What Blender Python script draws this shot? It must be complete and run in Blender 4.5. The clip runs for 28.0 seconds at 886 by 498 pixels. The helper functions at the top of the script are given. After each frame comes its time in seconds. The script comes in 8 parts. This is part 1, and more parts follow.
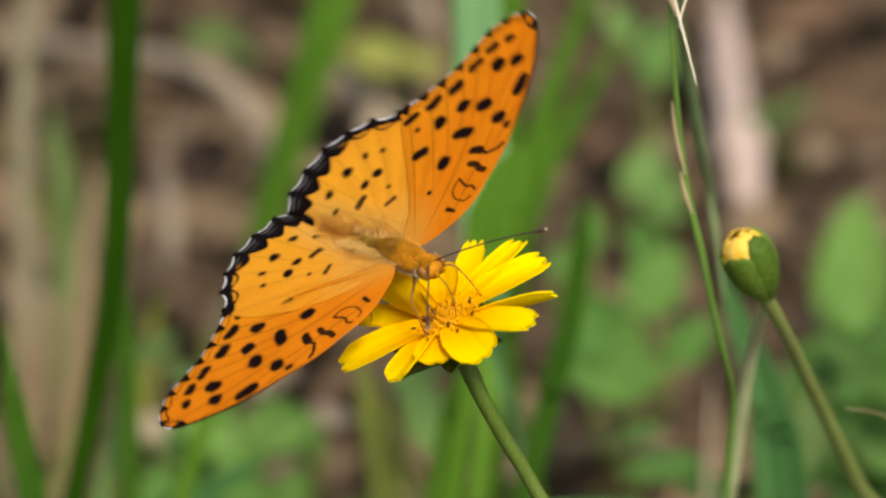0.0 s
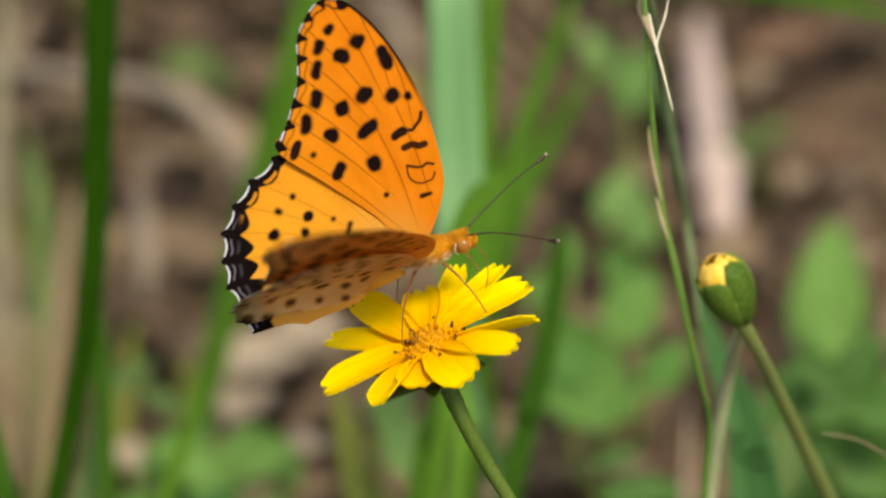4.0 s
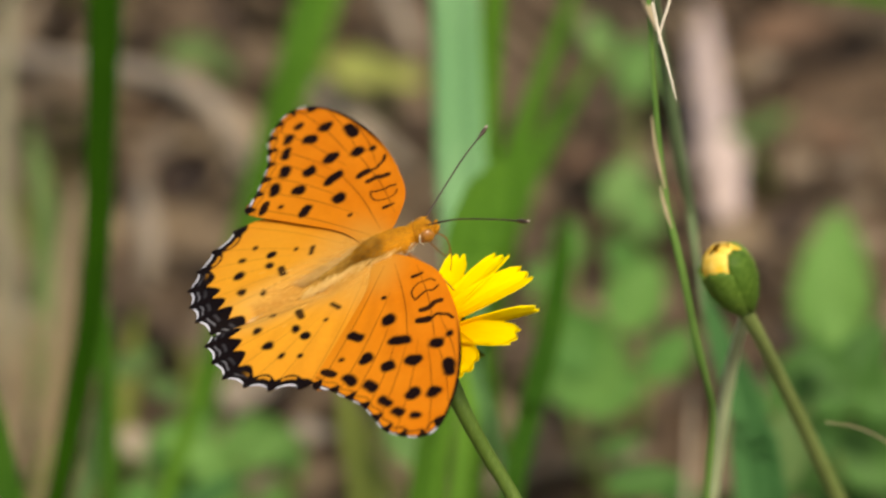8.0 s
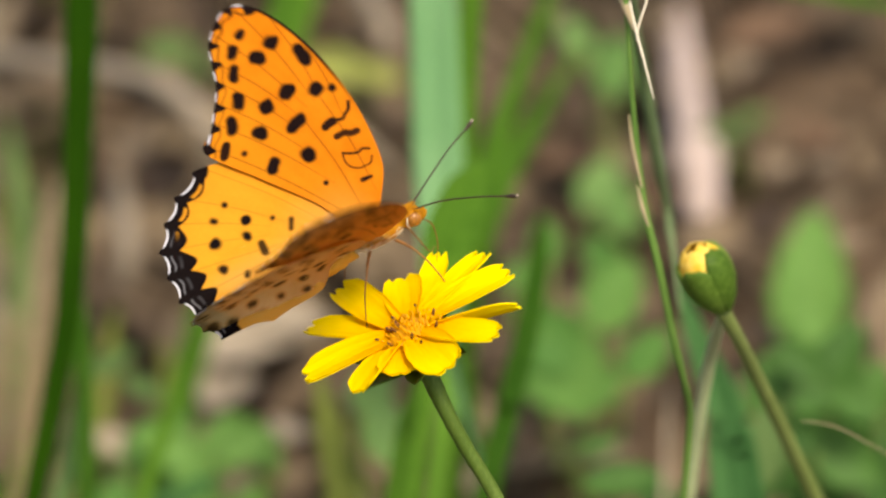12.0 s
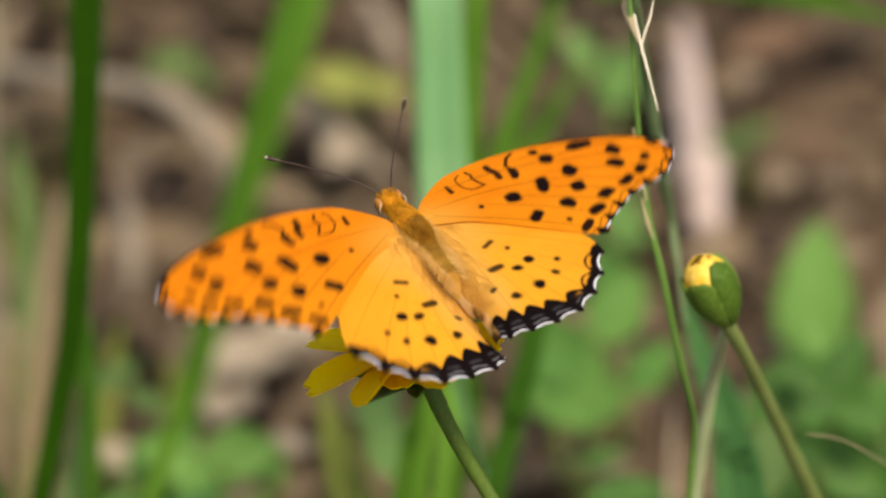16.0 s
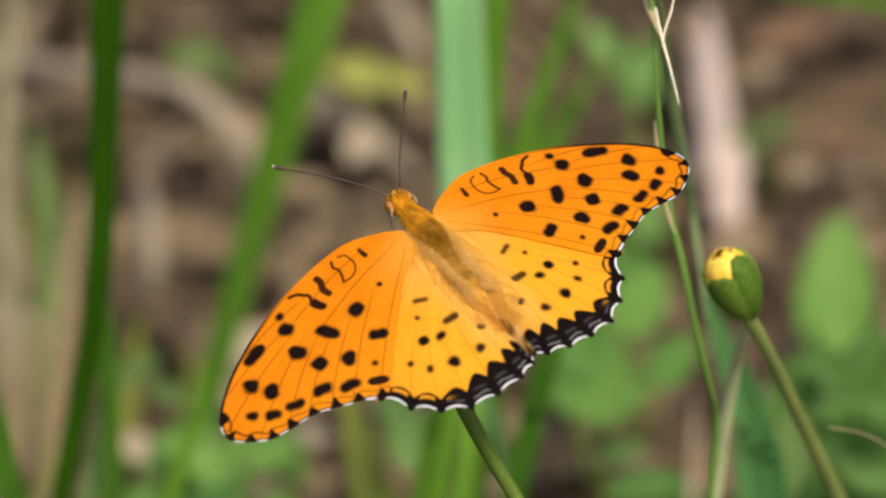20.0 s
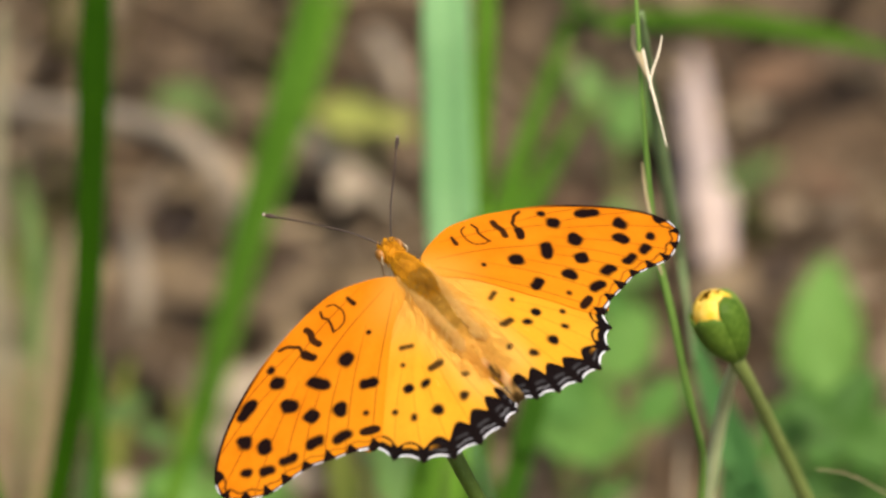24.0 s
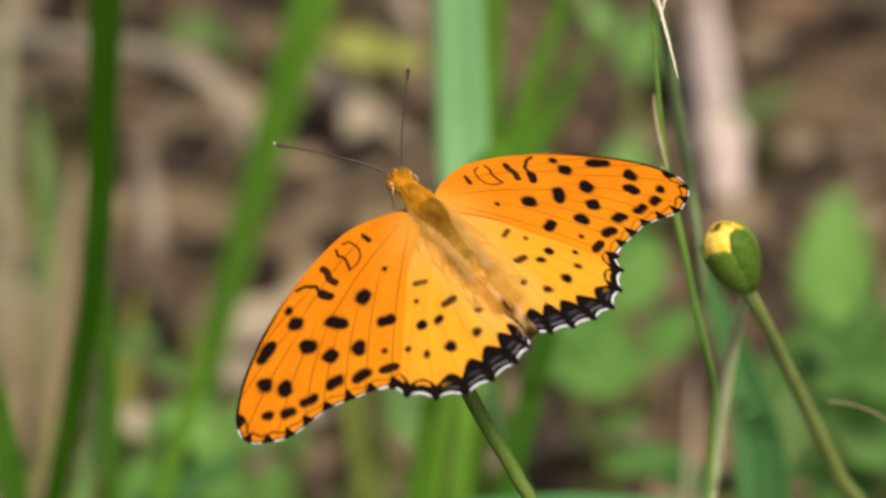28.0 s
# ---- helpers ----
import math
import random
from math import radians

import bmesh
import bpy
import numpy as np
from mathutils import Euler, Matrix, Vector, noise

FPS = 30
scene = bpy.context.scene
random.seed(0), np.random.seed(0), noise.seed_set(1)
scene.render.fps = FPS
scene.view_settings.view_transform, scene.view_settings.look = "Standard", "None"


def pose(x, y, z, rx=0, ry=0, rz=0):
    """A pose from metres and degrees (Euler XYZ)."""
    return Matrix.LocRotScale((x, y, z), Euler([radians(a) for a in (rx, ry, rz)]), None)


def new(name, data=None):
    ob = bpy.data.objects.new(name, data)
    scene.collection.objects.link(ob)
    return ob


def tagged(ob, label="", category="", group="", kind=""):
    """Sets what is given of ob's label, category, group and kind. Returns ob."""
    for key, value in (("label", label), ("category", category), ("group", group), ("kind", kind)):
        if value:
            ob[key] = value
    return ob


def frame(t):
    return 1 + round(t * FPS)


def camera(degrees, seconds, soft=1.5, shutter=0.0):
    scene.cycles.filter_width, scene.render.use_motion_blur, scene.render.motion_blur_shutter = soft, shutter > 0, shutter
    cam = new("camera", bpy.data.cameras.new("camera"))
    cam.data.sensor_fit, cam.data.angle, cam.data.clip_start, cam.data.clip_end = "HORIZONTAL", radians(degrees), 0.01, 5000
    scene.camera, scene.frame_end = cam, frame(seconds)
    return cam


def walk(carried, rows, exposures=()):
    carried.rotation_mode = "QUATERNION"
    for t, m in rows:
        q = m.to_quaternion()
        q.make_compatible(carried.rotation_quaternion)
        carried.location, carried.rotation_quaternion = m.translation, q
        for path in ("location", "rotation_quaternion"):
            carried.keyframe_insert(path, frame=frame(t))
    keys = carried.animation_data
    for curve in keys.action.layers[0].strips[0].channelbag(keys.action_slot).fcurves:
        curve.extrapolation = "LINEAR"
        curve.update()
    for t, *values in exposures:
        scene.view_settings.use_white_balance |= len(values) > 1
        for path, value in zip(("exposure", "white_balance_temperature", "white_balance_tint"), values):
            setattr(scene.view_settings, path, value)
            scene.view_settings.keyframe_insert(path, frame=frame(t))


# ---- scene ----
# ---------------- camera: a long lens, held by hand ----------------
cam = camera(6.0, 28.0, soft=2.3, shutter=0.5)
cam.data.dof.use_dof = True
cam.data.dof.focus_distance = 1.2
cam.data.dof.aperture_fstop = 17.0
EYE = (0, -0.983, 0.9383)
walk(cam, [
    (0, pose(*EYE, 54.903, 0.079, 0.113)),
    (0.2, pose(*EYE, 54.859, 0.087, 0.124)),
    (0.5, pose(*EYE, 54.812, 0.035, 0.050)),
    (0.7, pose(*EYE, 54.901, 0.078, 0.111)),
    (1, pose(*EYE, 54.716, 0.037, 0.053)),
    (1.2, pose(*EYE, 54.765, 0.008, 0.012)),
    (1.5, pose(*EYE, 54.625, -0.042, -0.060)),
    (1.7, pose(*EYE, 54.743, -0.043, -0.061)),
    (2, pose(*EYE, 54.760, -0.069, -0.099)),
    (2.2, pose(*EYE, 54.996, -0.115, -0.165)),
    (2.5, pose(*EYE, 54.889, -0.143, -0.204)),
    (2.7, pose(*EYE, 54.954, -0.136, -0.195)),
    (3, pose(*EYE, 54.933, -0.124, -0.178)),
    (3.2, pose(*EYE, 54.970, -0.106, -0.152)),
    (3.5, pose(*EYE, 55.073, -0.052, -0.075)),
    (3.7, pose(*EYE, 54.975, -0.133, -0.190)),
    (4, pose(*EYE, 55.076, -0.013, -0.019)),
    (4.2, pose(*EYE, 55.185, -0.025, -0.035)),
    (4.5, pose(*EYE, 55.097, -0.116, -0.166)),
    (6.5, pose(*EYE, 55.112, -0.106, -0.151)),
    (6.7, pose(*EYE, 55.085, 0.030, 0.042)),
    (7, pose(*EYE, 55.053, -0.045, -0.065)),
    (7.2, pose(*EYE, 55.017, -0.064, -0.091)),
    (7.5, pose(*EYE, 55.041, 0.007, 0.010)),
    (7.7, pose(*EYE, 55.043, -0.025, -0.035)),
    (8, pose(*EYE, 55.000, -0.000, 0.000)),
    (8.2, pose(*EYE, 54.865, 0.087, 0.124)),
    (8.5, pose(*EYE, 55.059, -0.025, -0.036)),
    (8.7, pose(*EYE, 55.280, -0.124, -0.178)),
    (9, pose(*EYE, 55.129, 0.035, 0.051)),
    (9.2, pose(*EYE, 55.301, 0.015, 0.021)),
    (9.5, pose(*EYE, 55.185, -0.123, -0.175)),
    (9.7, pose(*EYE, 55.264, -0.031, -0.044)),
    (10, pose(*EYE, 55.208, -0.007, -0.010)),
    (10.2, pose(*EYE, 55.243, -0.004, -0.005)),
    (10.5, pose(*EYE, 55.232, 0.047, 0.067)),
    (10.7, pose(*EYE, 55.206, -0.034, -0.048)),
    (11, pose(*EYE, 55.029, 0.052, 0.075)),
    (11.2, pose(*EYE, 55.049, -0.052, -0.074)),
    (11.5, pose(*EYE, 54.965, -0.101, -0.144)),
    (13.5, pose(*EYE, 55.141, -0.020, -0.029)),
    (13.7, pose(*EYE, 55.017, -0.103, -0.147)),
    (14, pose(*EYE, 55.041, 0.010, 0.014)),
    (14.2, pose(*EYE, 54.954, -0.034, -0.048)),
    (14.5, pose(*EYE, 54.927, 0.093, 0.132)),
    (14.7, pose(*EYE, 54.970, 0.030, 0.042)),
    (15, pose(*EYE, 55.091, -0.061, -0.086)),
    (15.2, pose(*EYE, 55.117, -0.079, -0.113)),
    (15.5, pose(*EYE, 55.091, -0.092, -0.132)),
    (15.7, pose(*EYE, 55.043, -0.094, -0.134)),
    (16, pose(*EYE, 55.079, -0.071, -0.101)),
    (16.2, pose(*EYE, 55.070, -0.058, -0.083)),
    (16.5, pose(*EYE, 55.035, -0.027, -0.038)),
    (16.7, pose(*EYE, 55.112, -0.031, -0.044)),
    (17, pose(*EYE, 55.015, 0.037, 0.053)),
    (17.2, pose(*EYE, 54.965, 0.081, 0.116)),
    (17.5, pose(*EYE, 54.906, 0.034, 0.048)),
    (17.7, pose(*EYE, 54.949, 0.005, 0.008)),
    (18, pose(*EYE, 55.030, -0.072, -0.103)),
    (18.2, pose(*EYE, 55.080, -0.028, -0.040)),
    (18.5, pose(*EYE, 55.024, -0.018, -0.026)),
    (18.7, pose(*EYE, 55.122, -0.043, -0.061)),
    (19, pose(*EYE, 55.197, -0.101, -0.144)),
    (19.2, pose(*EYE, 55.291, -0.010, -0.014)),
    (19.5, pose(*EYE, 55.062, -0.027, -0.038)),
    (19.7, pose(*EYE, 55.112, -0.073, -0.104)),
    (20, pose(*EYE, 55.035, 0.012, 0.017)),
    (20.2, pose(*EYE, 55.059, 0.008, 0.012)),
    (20.5, pose(*EYE, 55.020, 0.022, 0.031)),
    (22.5, pose(*EYE, 55.123, 0.079, 0.113)),
    (22.7, pose(*EYE, 55.217, 0.051, 0.072)),
    (23, pose(*EYE, 55.349, -0.018, -0.026)),
    (23.2, pose(*EYE, 55.401, -0.052, -0.074)),
    (23.5, pose(*EYE, 55.314, -0.024, -0.034)),
    (23.7, pose(*EYE, 55.507, 0.138, 0.197)),
    (24, pose(*EYE, 55.317, -0.037, -0.053)),
    (24.2, pose(*EYE, 55.275, -0.025, -0.035)),
    (24.5, pose(*EYE, 55.115, -0.015, -0.021)),
    (24.7, pose(*EYE, 54.959, 0.021, 0.029)),
    (25, pose(*EYE, 54.827, 0.089, 0.128)),
    (25.2, pose(*EYE, 54.854, 0.093, 0.133)),
    (25.5, pose(*EYE, 54.807, 0.082, 0.118)),
    (25.7, pose(*EYE, 54.859, 0.033, 0.047)),
    (26, pose(*EYE, 54.853, -0.020, -0.029)),
    (26.2, pose(*EYE, 54.964, -0.034, -0.048)),
    (26.5, pose(*EYE, 54.848, -0.061, -0.086)),
    (26.7, pose(*EYE, 54.733, -0.118, -0.169)),
    (27, pose(*EYE, 54.772, -0.114, -0.163)),
    (27.2, pose(*EYE, 54.812, -0.025, -0.035)),
    (27.5, pose(*EYE, 54.757, -0.062, -0.089)),
    (27.7, pose(*EYE, 54.975, 0.057, 0.081)),
    (28, pose(*EYE, 54.856, 0.007, 0.010)),
], exposures=[(t, e, 7600, 13) for t, e in ((0, 0.38), (3, 0.40), (4, 0.42), (8, 0.42), (9, 0.55), (11, 0.61), (14, 0.55), (16, 0.51), (19, 0.51), (23, 0.63), (24, 0.69), (25, 0.63), (28, 0.53))])

# ---------------- light: bright hazy sky, high soft sun ----------------
world = bpy.data.worlds.new("sky")
scene.world = world
world.use_nodes = True
SUN_UP, SUN_TURN = 62.0, 150.0
wn = world.node_tree.nodes
sky = wn.new("ShaderNodeTexSky")
sky.sky_type, sky.sun_disc = "NISHITA", False
sky.sun_elevation, sky.sun_rotation = radians(SUN_UP), radians(SUN_TURN)
sky.dust_density = 3.0
wn["Background"].inputs["Strength"].default_value = 0.15
world.node_tree.links.new(sky.outputs[0], wn["Background"].inputs["Color"])
sun = new("sun", bpy.data.lights.new("sun", "SUN"))
sun.data.energy, sun.data.angle, sun.data.color = 3.0, radians(14.0), (1.0, 0.95, 0.87)
sun.matrix_world = pose(0, 0, 3, 90 - SUN_UP, 0, 180 - SUN_TURN)


# ---------------- materials ----------------
def principled(name, rough=0.6, spec=0.3):
    m = bpy.data.materials.new(name)
    m.use_nodes = True
    b = m.node_tree.nodes["Principled BSDF"]
    b.inputs["Roughness"].default_value = rough
    b.inputs["Specular IOR Level"].default_value = spec
    return m, m.node_tree, b


def tex_noise(nt, scale, detail=4.0, stretch=None, rough=0.55):
    co = nt.nodes.new("ShaderNodeTexCoord")
    n = nt.nodes.new("ShaderNodeTexNoise")
    n.inputs["Scale"].default_value, n.inputs["Detail"].default_value = scale, detail
    n.inputs["Roughness"].default_value = rough
    if stretch:
        mp = nt.nodes.new("ShaderNodeMapping")
        mp.inputs["Scale"].default_value = stretch
        nt.links.new(co.outputs["Object"], mp.inputs["Vector"])
        nt.links.new(mp.outputs[0], n.inputs["Vector"])
    else:
        nt.links.new(co.outputs["Object"], n.inputs["Vector"])
    return n.outputs["Fac"]


def ramp(nt, fac, stops):
    r = nt.nodes.new("ShaderNodeValToRGB")
    e = r.color_ramp.elements
    while len(e) < len(stops):
        e.new(0.5)
    for k, (at, c) in zip(e, stops):
        k.position, k.color = at, (*c, 1)
    nt.links.new(fac, r.inputs["Fac"])
    return r.outputs["Color"]


def mix_rgb(nt, fac, a, b, kind="MIX"):
    m = nt.nodes.new("ShaderNodeMix")
    m.data_type, m.blend_type = "RGBA", kind
    for sock, v in ((m.inputs[0], fac), (m.inputs[6], a), (m.inputs[7], b)):
        if isinstance(v, (int, float)):
            sock.default_value = v
        elif isinstance(v, tuple):
            sock.default_value = (*v, 1)
        else:
            nt.links.new(v, sock)
    return m.outputs[2]


def maths(nt, op, a, b=0.0):
    m = nt.nodes.new("ShaderNodeMath")
    m.operation = op
    for sock, v in ((m.inputs[0], a), (m.inputs[1], b)):
        if isinstance(v, (int, float)):
            sock.default_value = v
        else:
            nt.links.new(v, sock)
    return m.outputs[0]


def bump(nt, b, height, strength=0.3, dist=0.0002):
    n = nt.nodes.new("ShaderNodeBump")
    n.inputs["Strength"].default_value, n.inputs["Distance"].default_value = strength, dist
    nt.links.new(height, n.inputs["Height"])
    nt.links.new(n.outputs[0], b.inputs["Normal"])


def see_through(nt, b, colour, share):
    """Adds light that comes through a thin leaf or petal."""
    t = nt.nodes.new("ShaderNodeBsdfTranslucent")
    if isinstance(colour, tuple):
        t.inputs["Color"].default_value = (*colour, 1)
    else:
        nt.links.new(colour, t.inputs["Color"])
    x = nt.nodes.new("ShaderNodeMixShader")
    x.inputs[0].default_value = share
    nt.links.new(b.outputs[0], x.inputs[1])
    nt.links.new(t.outputs[0], x.inputs[2])
    nt.links.new(x.outputs[0], nt.nodes["Material Output"].inputs["Surface"])


def plant(name, dark, light, share=0.3, rough=0.5, grain=(60, 60, 400), vary=0.35, spec=0.12):
    m, nt, b = principled(name, rough, spec)
    fine = tex_noise(nt, 6.0, 3.0, grain)
    broad = tex_noise(nt, 45.0, 3.0)
    oi = nt.nodes.new("ShaderNodeObjectInfo")
    f = maths(nt, "ADD", maths(nt, "MULTIPLY", fine, 0.45), maths(nt, "MULTIPLY", broad, 0.55))
    f = maths(nt, "ADD", f, maths(nt, "MULTIPLY", maths(nt, "SUBTRACT", oi.outputs["Random"], 0.5), vary))
    c = ramp(nt, f, [(0.3, dark), (0.7, light)])
    nt.links.new(c, b.inputs["Base Color"])
    bump(nt, b, fine, 0.35, 0.0003)
    if share:
        see_through(nt, b, c, share)
    return m


def dead(name, tones, rough=0.85, share=0.0, scale=160.0):
    m, nt, b = principled(name, rough, 0.15)
    a = tex_noise(nt, scale, 5.0)
    g = nt.nodes.new("ShaderNodeNewGeometry")
    f = maths(nt, "ADD", maths(nt, "MULTIPLY", a, 0.55), maths(nt, "MULTIPLY", g.outputs["Random Per Island"], 0.5))
    c = ramp(nt, f, tones)
    nt.links.new(c, b.inputs["Base Color"])
    bump(nt, b, tex_noise(nt, scale * 4, 4.0), 0.5, 0.0004)
    if share:
        see_through(nt, b, c, share)
    return m


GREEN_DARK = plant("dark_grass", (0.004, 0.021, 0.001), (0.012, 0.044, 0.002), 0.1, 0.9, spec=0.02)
GREEN_DEEP = plant("deep_grass", (0.022, 0.08, 0.006), (0.06, 0.155, 0.014), 0.3, 0.6, spec=0.05)
GREEN_COOL = plant("cool_grass", (0.028, 0.10, 0.026), (0.065, 0.18, 0.055), 0.3, 0.6, spec=0.06)
GREEN_MID = plant("mid_grass", (0.045, 0.13, 0.010), (0.095, 0.225, 0.022), 0.35, 0.6, spec=0.06)
GREEN_PALE = plant("pale_grass", (0.16, 0.36, 0.15), (0.25, 0.47, 0.22), 0.35)
GREEN_CROSS = plant("bluish_grass", (0.05, 0.185, 0.055), (0.095, 0.265, 0.09), 0.35)
GREEN_BRIGHT = plant("bright_grass", (0.085, 0.25, 0.02), (0.16, 0.36, 0.04), 0.4)
LEAF_SOFT = plant("soft_leaf", (0.10, 0.225, 0.055), (0.21, 0.37, 0.12), 0.35, 0.55, (120, 120, 120))
LEAF_FRESH = plant("fresh_leaf", (0.066, 0.19, 0.036), (0.145, 0.305, 0.07), 0.35, 0.55, (120, 120, 120))
LEAF_DEEP = plant("deep_leaf", (0.028, 0.094, 0.016), (0.074, 0.183, 0.036), 0.3, 0.5, (120, 120, 120))
LEAF_YELLOW = plant("yellowing_leaf", (0.25, 0.29, 0.07), (0.42, 0.44, 0.13), 0.35, 0.55, (120, 120, 120))
LEAF_DULL = plant("dull_leaf", (0.055, 0.115, 0.03), (0.115, 0.195, 0.06), 0.3, 0.6, (120, 120, 120))
LEAF_OLIVE = plant("olive_leaf", (0.12, 0.16, 0.03), (0.24, 0.27, 0.06), 0.3, 0.55, (120, 120, 120))
FLOWER_STEM = plant("green_stem_skin", (0.055, 0.10, 0.014), (0.125, 0.185, 0.04), 0.0, 0.5, (300, 300, 60))
STEM_GREEN = plant("flower_stem_skin", (0.095, 0.145, 0.03), (0.20, 0.255, 0.08), 0.0, 0.5, (300, 300, 60))
STALK = plant("stalk_skin", (0.04, 0.105, 0.016), (0.09, 0.18, 0.036), 0.0, 0.6, (300, 300, 60))
STEM_GREY = plant("greyish_stem_skin", (0.24, 0.30, 0.135), (0.40, 0.46, 0.25), 0.0, 0.6, (300, 300, 60))
STRAW = dead("straw", [(0.2, (0.155, 0.125, 0.072)), (0.8, (0.30, 0.25, 0.155))], 0.75, 0.2)
STRAW_PALE = dead("pale_straw", [(0.2, (0.15, 0.145, 0.09)), (0.8, (0.25, 0.24, 0.155))], 0.75, 0.2)
STRAW_TAN = dead("tan_straw", [(0.2, (0.15, 0.112, 0.062)), (0.8, (0.285, 0.225, 0.132))], 0.8, 0.2)
HUSK = dead("husk", [(0.2, (0.20, 0.165, 0.09)), (0.8, (0.36, 0.30, 0.18))], 0.75, 0.1)
AWN = dead("pale_awn", [(0.2, (0.43, 0.39, 0.29)), (0.8, (0.60, 0.56, 0.44))], 0.6)
STEM_DRY = dead("dry_grey_stem", [(0.2, (0.17, 0.14, 0.10)), (0.8, (0.30, 0.255, 0.19))], 0.85)
STEM_PALE = dead("bleached_stem", [(0.2, (0.29, 0.23, 0.20)), (0.8, (0.46, 0.38, 0.34))], 0.85)
LITTER = dead("leaf_litter", [(0.15, (0.035, 0.024, 0.015)), (0.4, (0.115, 0.085, 0.056)), (0.65, (0.20, 0.152, 0.095)), (0.95, (0.33, 0.265, 0.175))], 0.9, 0.15)
LITTER_DARK = dead("dark_leaf_and_shade", [(0.2, (0.022, 0.015, 0.010)), (0.8, (0.055, 0.039, 0.027))], 0.8)
LITTER_RED = dead("red_brown_leaf", [(0.2, (0.085, 0.05, 0.03)), (0.8, (0.17, 0.11, 0.07))], 0.85, 0.15)
LITTER_TAN = dead("tan_leaf", [(0.2, (0.16, 0.12, 0.08)), (0.8, (0.29, 0.23, 0.16))], 0.85, 0.2)
LITTER_PALE = dead("bleached_leaf", [(0.2, (0.25, 0.205, 0.145)), (0.8, (0.41, 0.35, 0.26))], 0.85, 0.2)


def soil_material():
    m, nt, b = principled("soil", 0.95, 0.1)
    a, f = tex_noise(nt, 28.0, 8.0), tex_noise(nt, 260.0, 6.0)
    c = ramp(nt, a, [(0.3, (0.03, 0.022, 0.015)), (0.5, (0.082, 0.06, 0.04)), (0.7, (0.17, 0.13, 0.09))])
    d = ramp(nt, f, [(0.3, (0.55, 0.5, 0.45)), (0.7, (1.3, 1.25, 1.2))])
    nt.links.new(mix_rgb(nt, 1.0, c, d, "MULTIPLY"), b.inputs["Base Color"])
    bump(nt, b, f, 0.8, 0.004)
    return m


SOIL = soil_material()


def petal_material():
    m, nt, b = principled("yellow_petal", 0.6, 0.08)
    streak = tex_noise(nt, 8.0, 3.0, (40, 500, 40))
    blot = tex_noise(nt, 180.0, 3.0)
    co = nt.nodes.new("ShaderNodeTexCoord")
    xyz = nt.nodes.new("ShaderNodeSeparateXYZ")
    nt.links.new(co.outputs["Object"], xyz.inputs[0])
    along = maths(nt, "MULTIPLY", xyz.outputs["X"], 62.0)
    f = maths(nt, "ADD", maths(nt, "MULTIPLY", streak, 0.35), maths(nt, "MULTIPLY", blot, 0.25))
    f = maths(nt, "ADD", maths(nt, "MULTIPLY", f, 0.7), maths(nt, "MULTIPLY", along, 0.75))
    c = ramp(nt, f, [(0.2, (0.88, 0.45, 0.0)), (0.5, (0.93, 0.64, 0.0)), (0.9, (0.97, 0.82, 0.01))])
    nt.links.new(c, b.inputs["Base Color"])
    bump(nt, b, streak, 0.6, 0.0002)
    see_through(nt, b, c, 0.35)
    return m


def plain(name, dark, light, rough=0.5, scale=900.0, spec=0.3, share=0.0):
    m, nt, b = principled(name, rough, spec)
    c = ramp(nt, tex_noise(nt, scale, 3.0), [(0.3, dark), (0.7, light)])
    nt.links.new(c, b.inputs["Base Color"])
    if share:
        see_through(nt, b, c, share)
    return m


PETAL = petal_material()
PETAL_PALE = plain("young_petal", (0.72, 0.42, 0.02), (0.86, 0.66, 0.16), 0.6, 700.0, 0.1, 0.2)
FLORET = plain("disc_floret", (0.70, 0.32, 0.004), (0.88, 0.50, 0.01), 0.5, share=0.15)
ANTHER = plain("brown_anther", (0.06, 0.018, 0.006), (0.14, 0.05, 0.012), 0.6)
DISC = plain("flower_disc", (0.60, 0.28, 0.006), (0.78, 0.42, 0.01), 0.6)
SEPAL = plant("sepal", (0.05, 0.11, 0.012), (0.15, 0.25, 0.04), 0.2, 0.5, (200, 200, 200))
CHITIN = plain("dark_chitin", (0.02, 0.012, 0.008), (0.05, 0.03, 0.02), 0.4)
LEG = plain("brown_leg", (0.12, 0.05, 0.012), (0.28, 0.12, 0.03), 0.5)
EYE_SHELL = plain("compound_eye", (0.2, 0.08, 0.012), (0.36, 0.15, 0.024), 0.3, 2500.0, 0.5)
EYE_RIM = plain("white_eye_rim", (0.5, 0.42, 0.28), (0.66, 0.58, 0.44), 0.6)
THORAX = plain("tawny_thorax", (0.22, 0.085, 0.006), (0.52, 0.22, 0.014), 0.8, 380.0, 0.1)
ABDOMEN = plain("tan_abdomen", (0.44, 0.215, 0.026), (0.56, 0.28, 0.04), 0.8, 600.0, 0.1)
HAIR = plain("golden_hair", (0.27, 0.105, 0.007), (0.74, 0.35, 0.022), 0.7, 330.0, 0.05, 0.35)
HAIR_OLIVE = plain("grey_olive_hair", (0.22, 0.11, 0.014), (0.50, 0.27, 0.045), 0.8, 300.0, 0.1, 0.25)
HAIR_WING = plain("golden_wing_hair", (0.66, 0.38, 0.07), (0.84, 0.53, 0.13), 0.8, 300.0, 0.05, 0.4)
HAIR_CREAM = plain("cream_hair", (0.50, 0.40, 0.24), (0.72, 0.60, 0.40), 0.8, 300.0, 0.05, 0.3)
TIP_GLINT = plain("antenna_tip_glint", (0.18, 0.15, 0.11), (0.32, 0.28, 0.22), 0.7)
HAIR_DULL = plain("tan_hair", (0.72, 0.48, 0.14), (0.88, 0.66, 0.26), 0.7, 300.0, 0.05, 0.4)


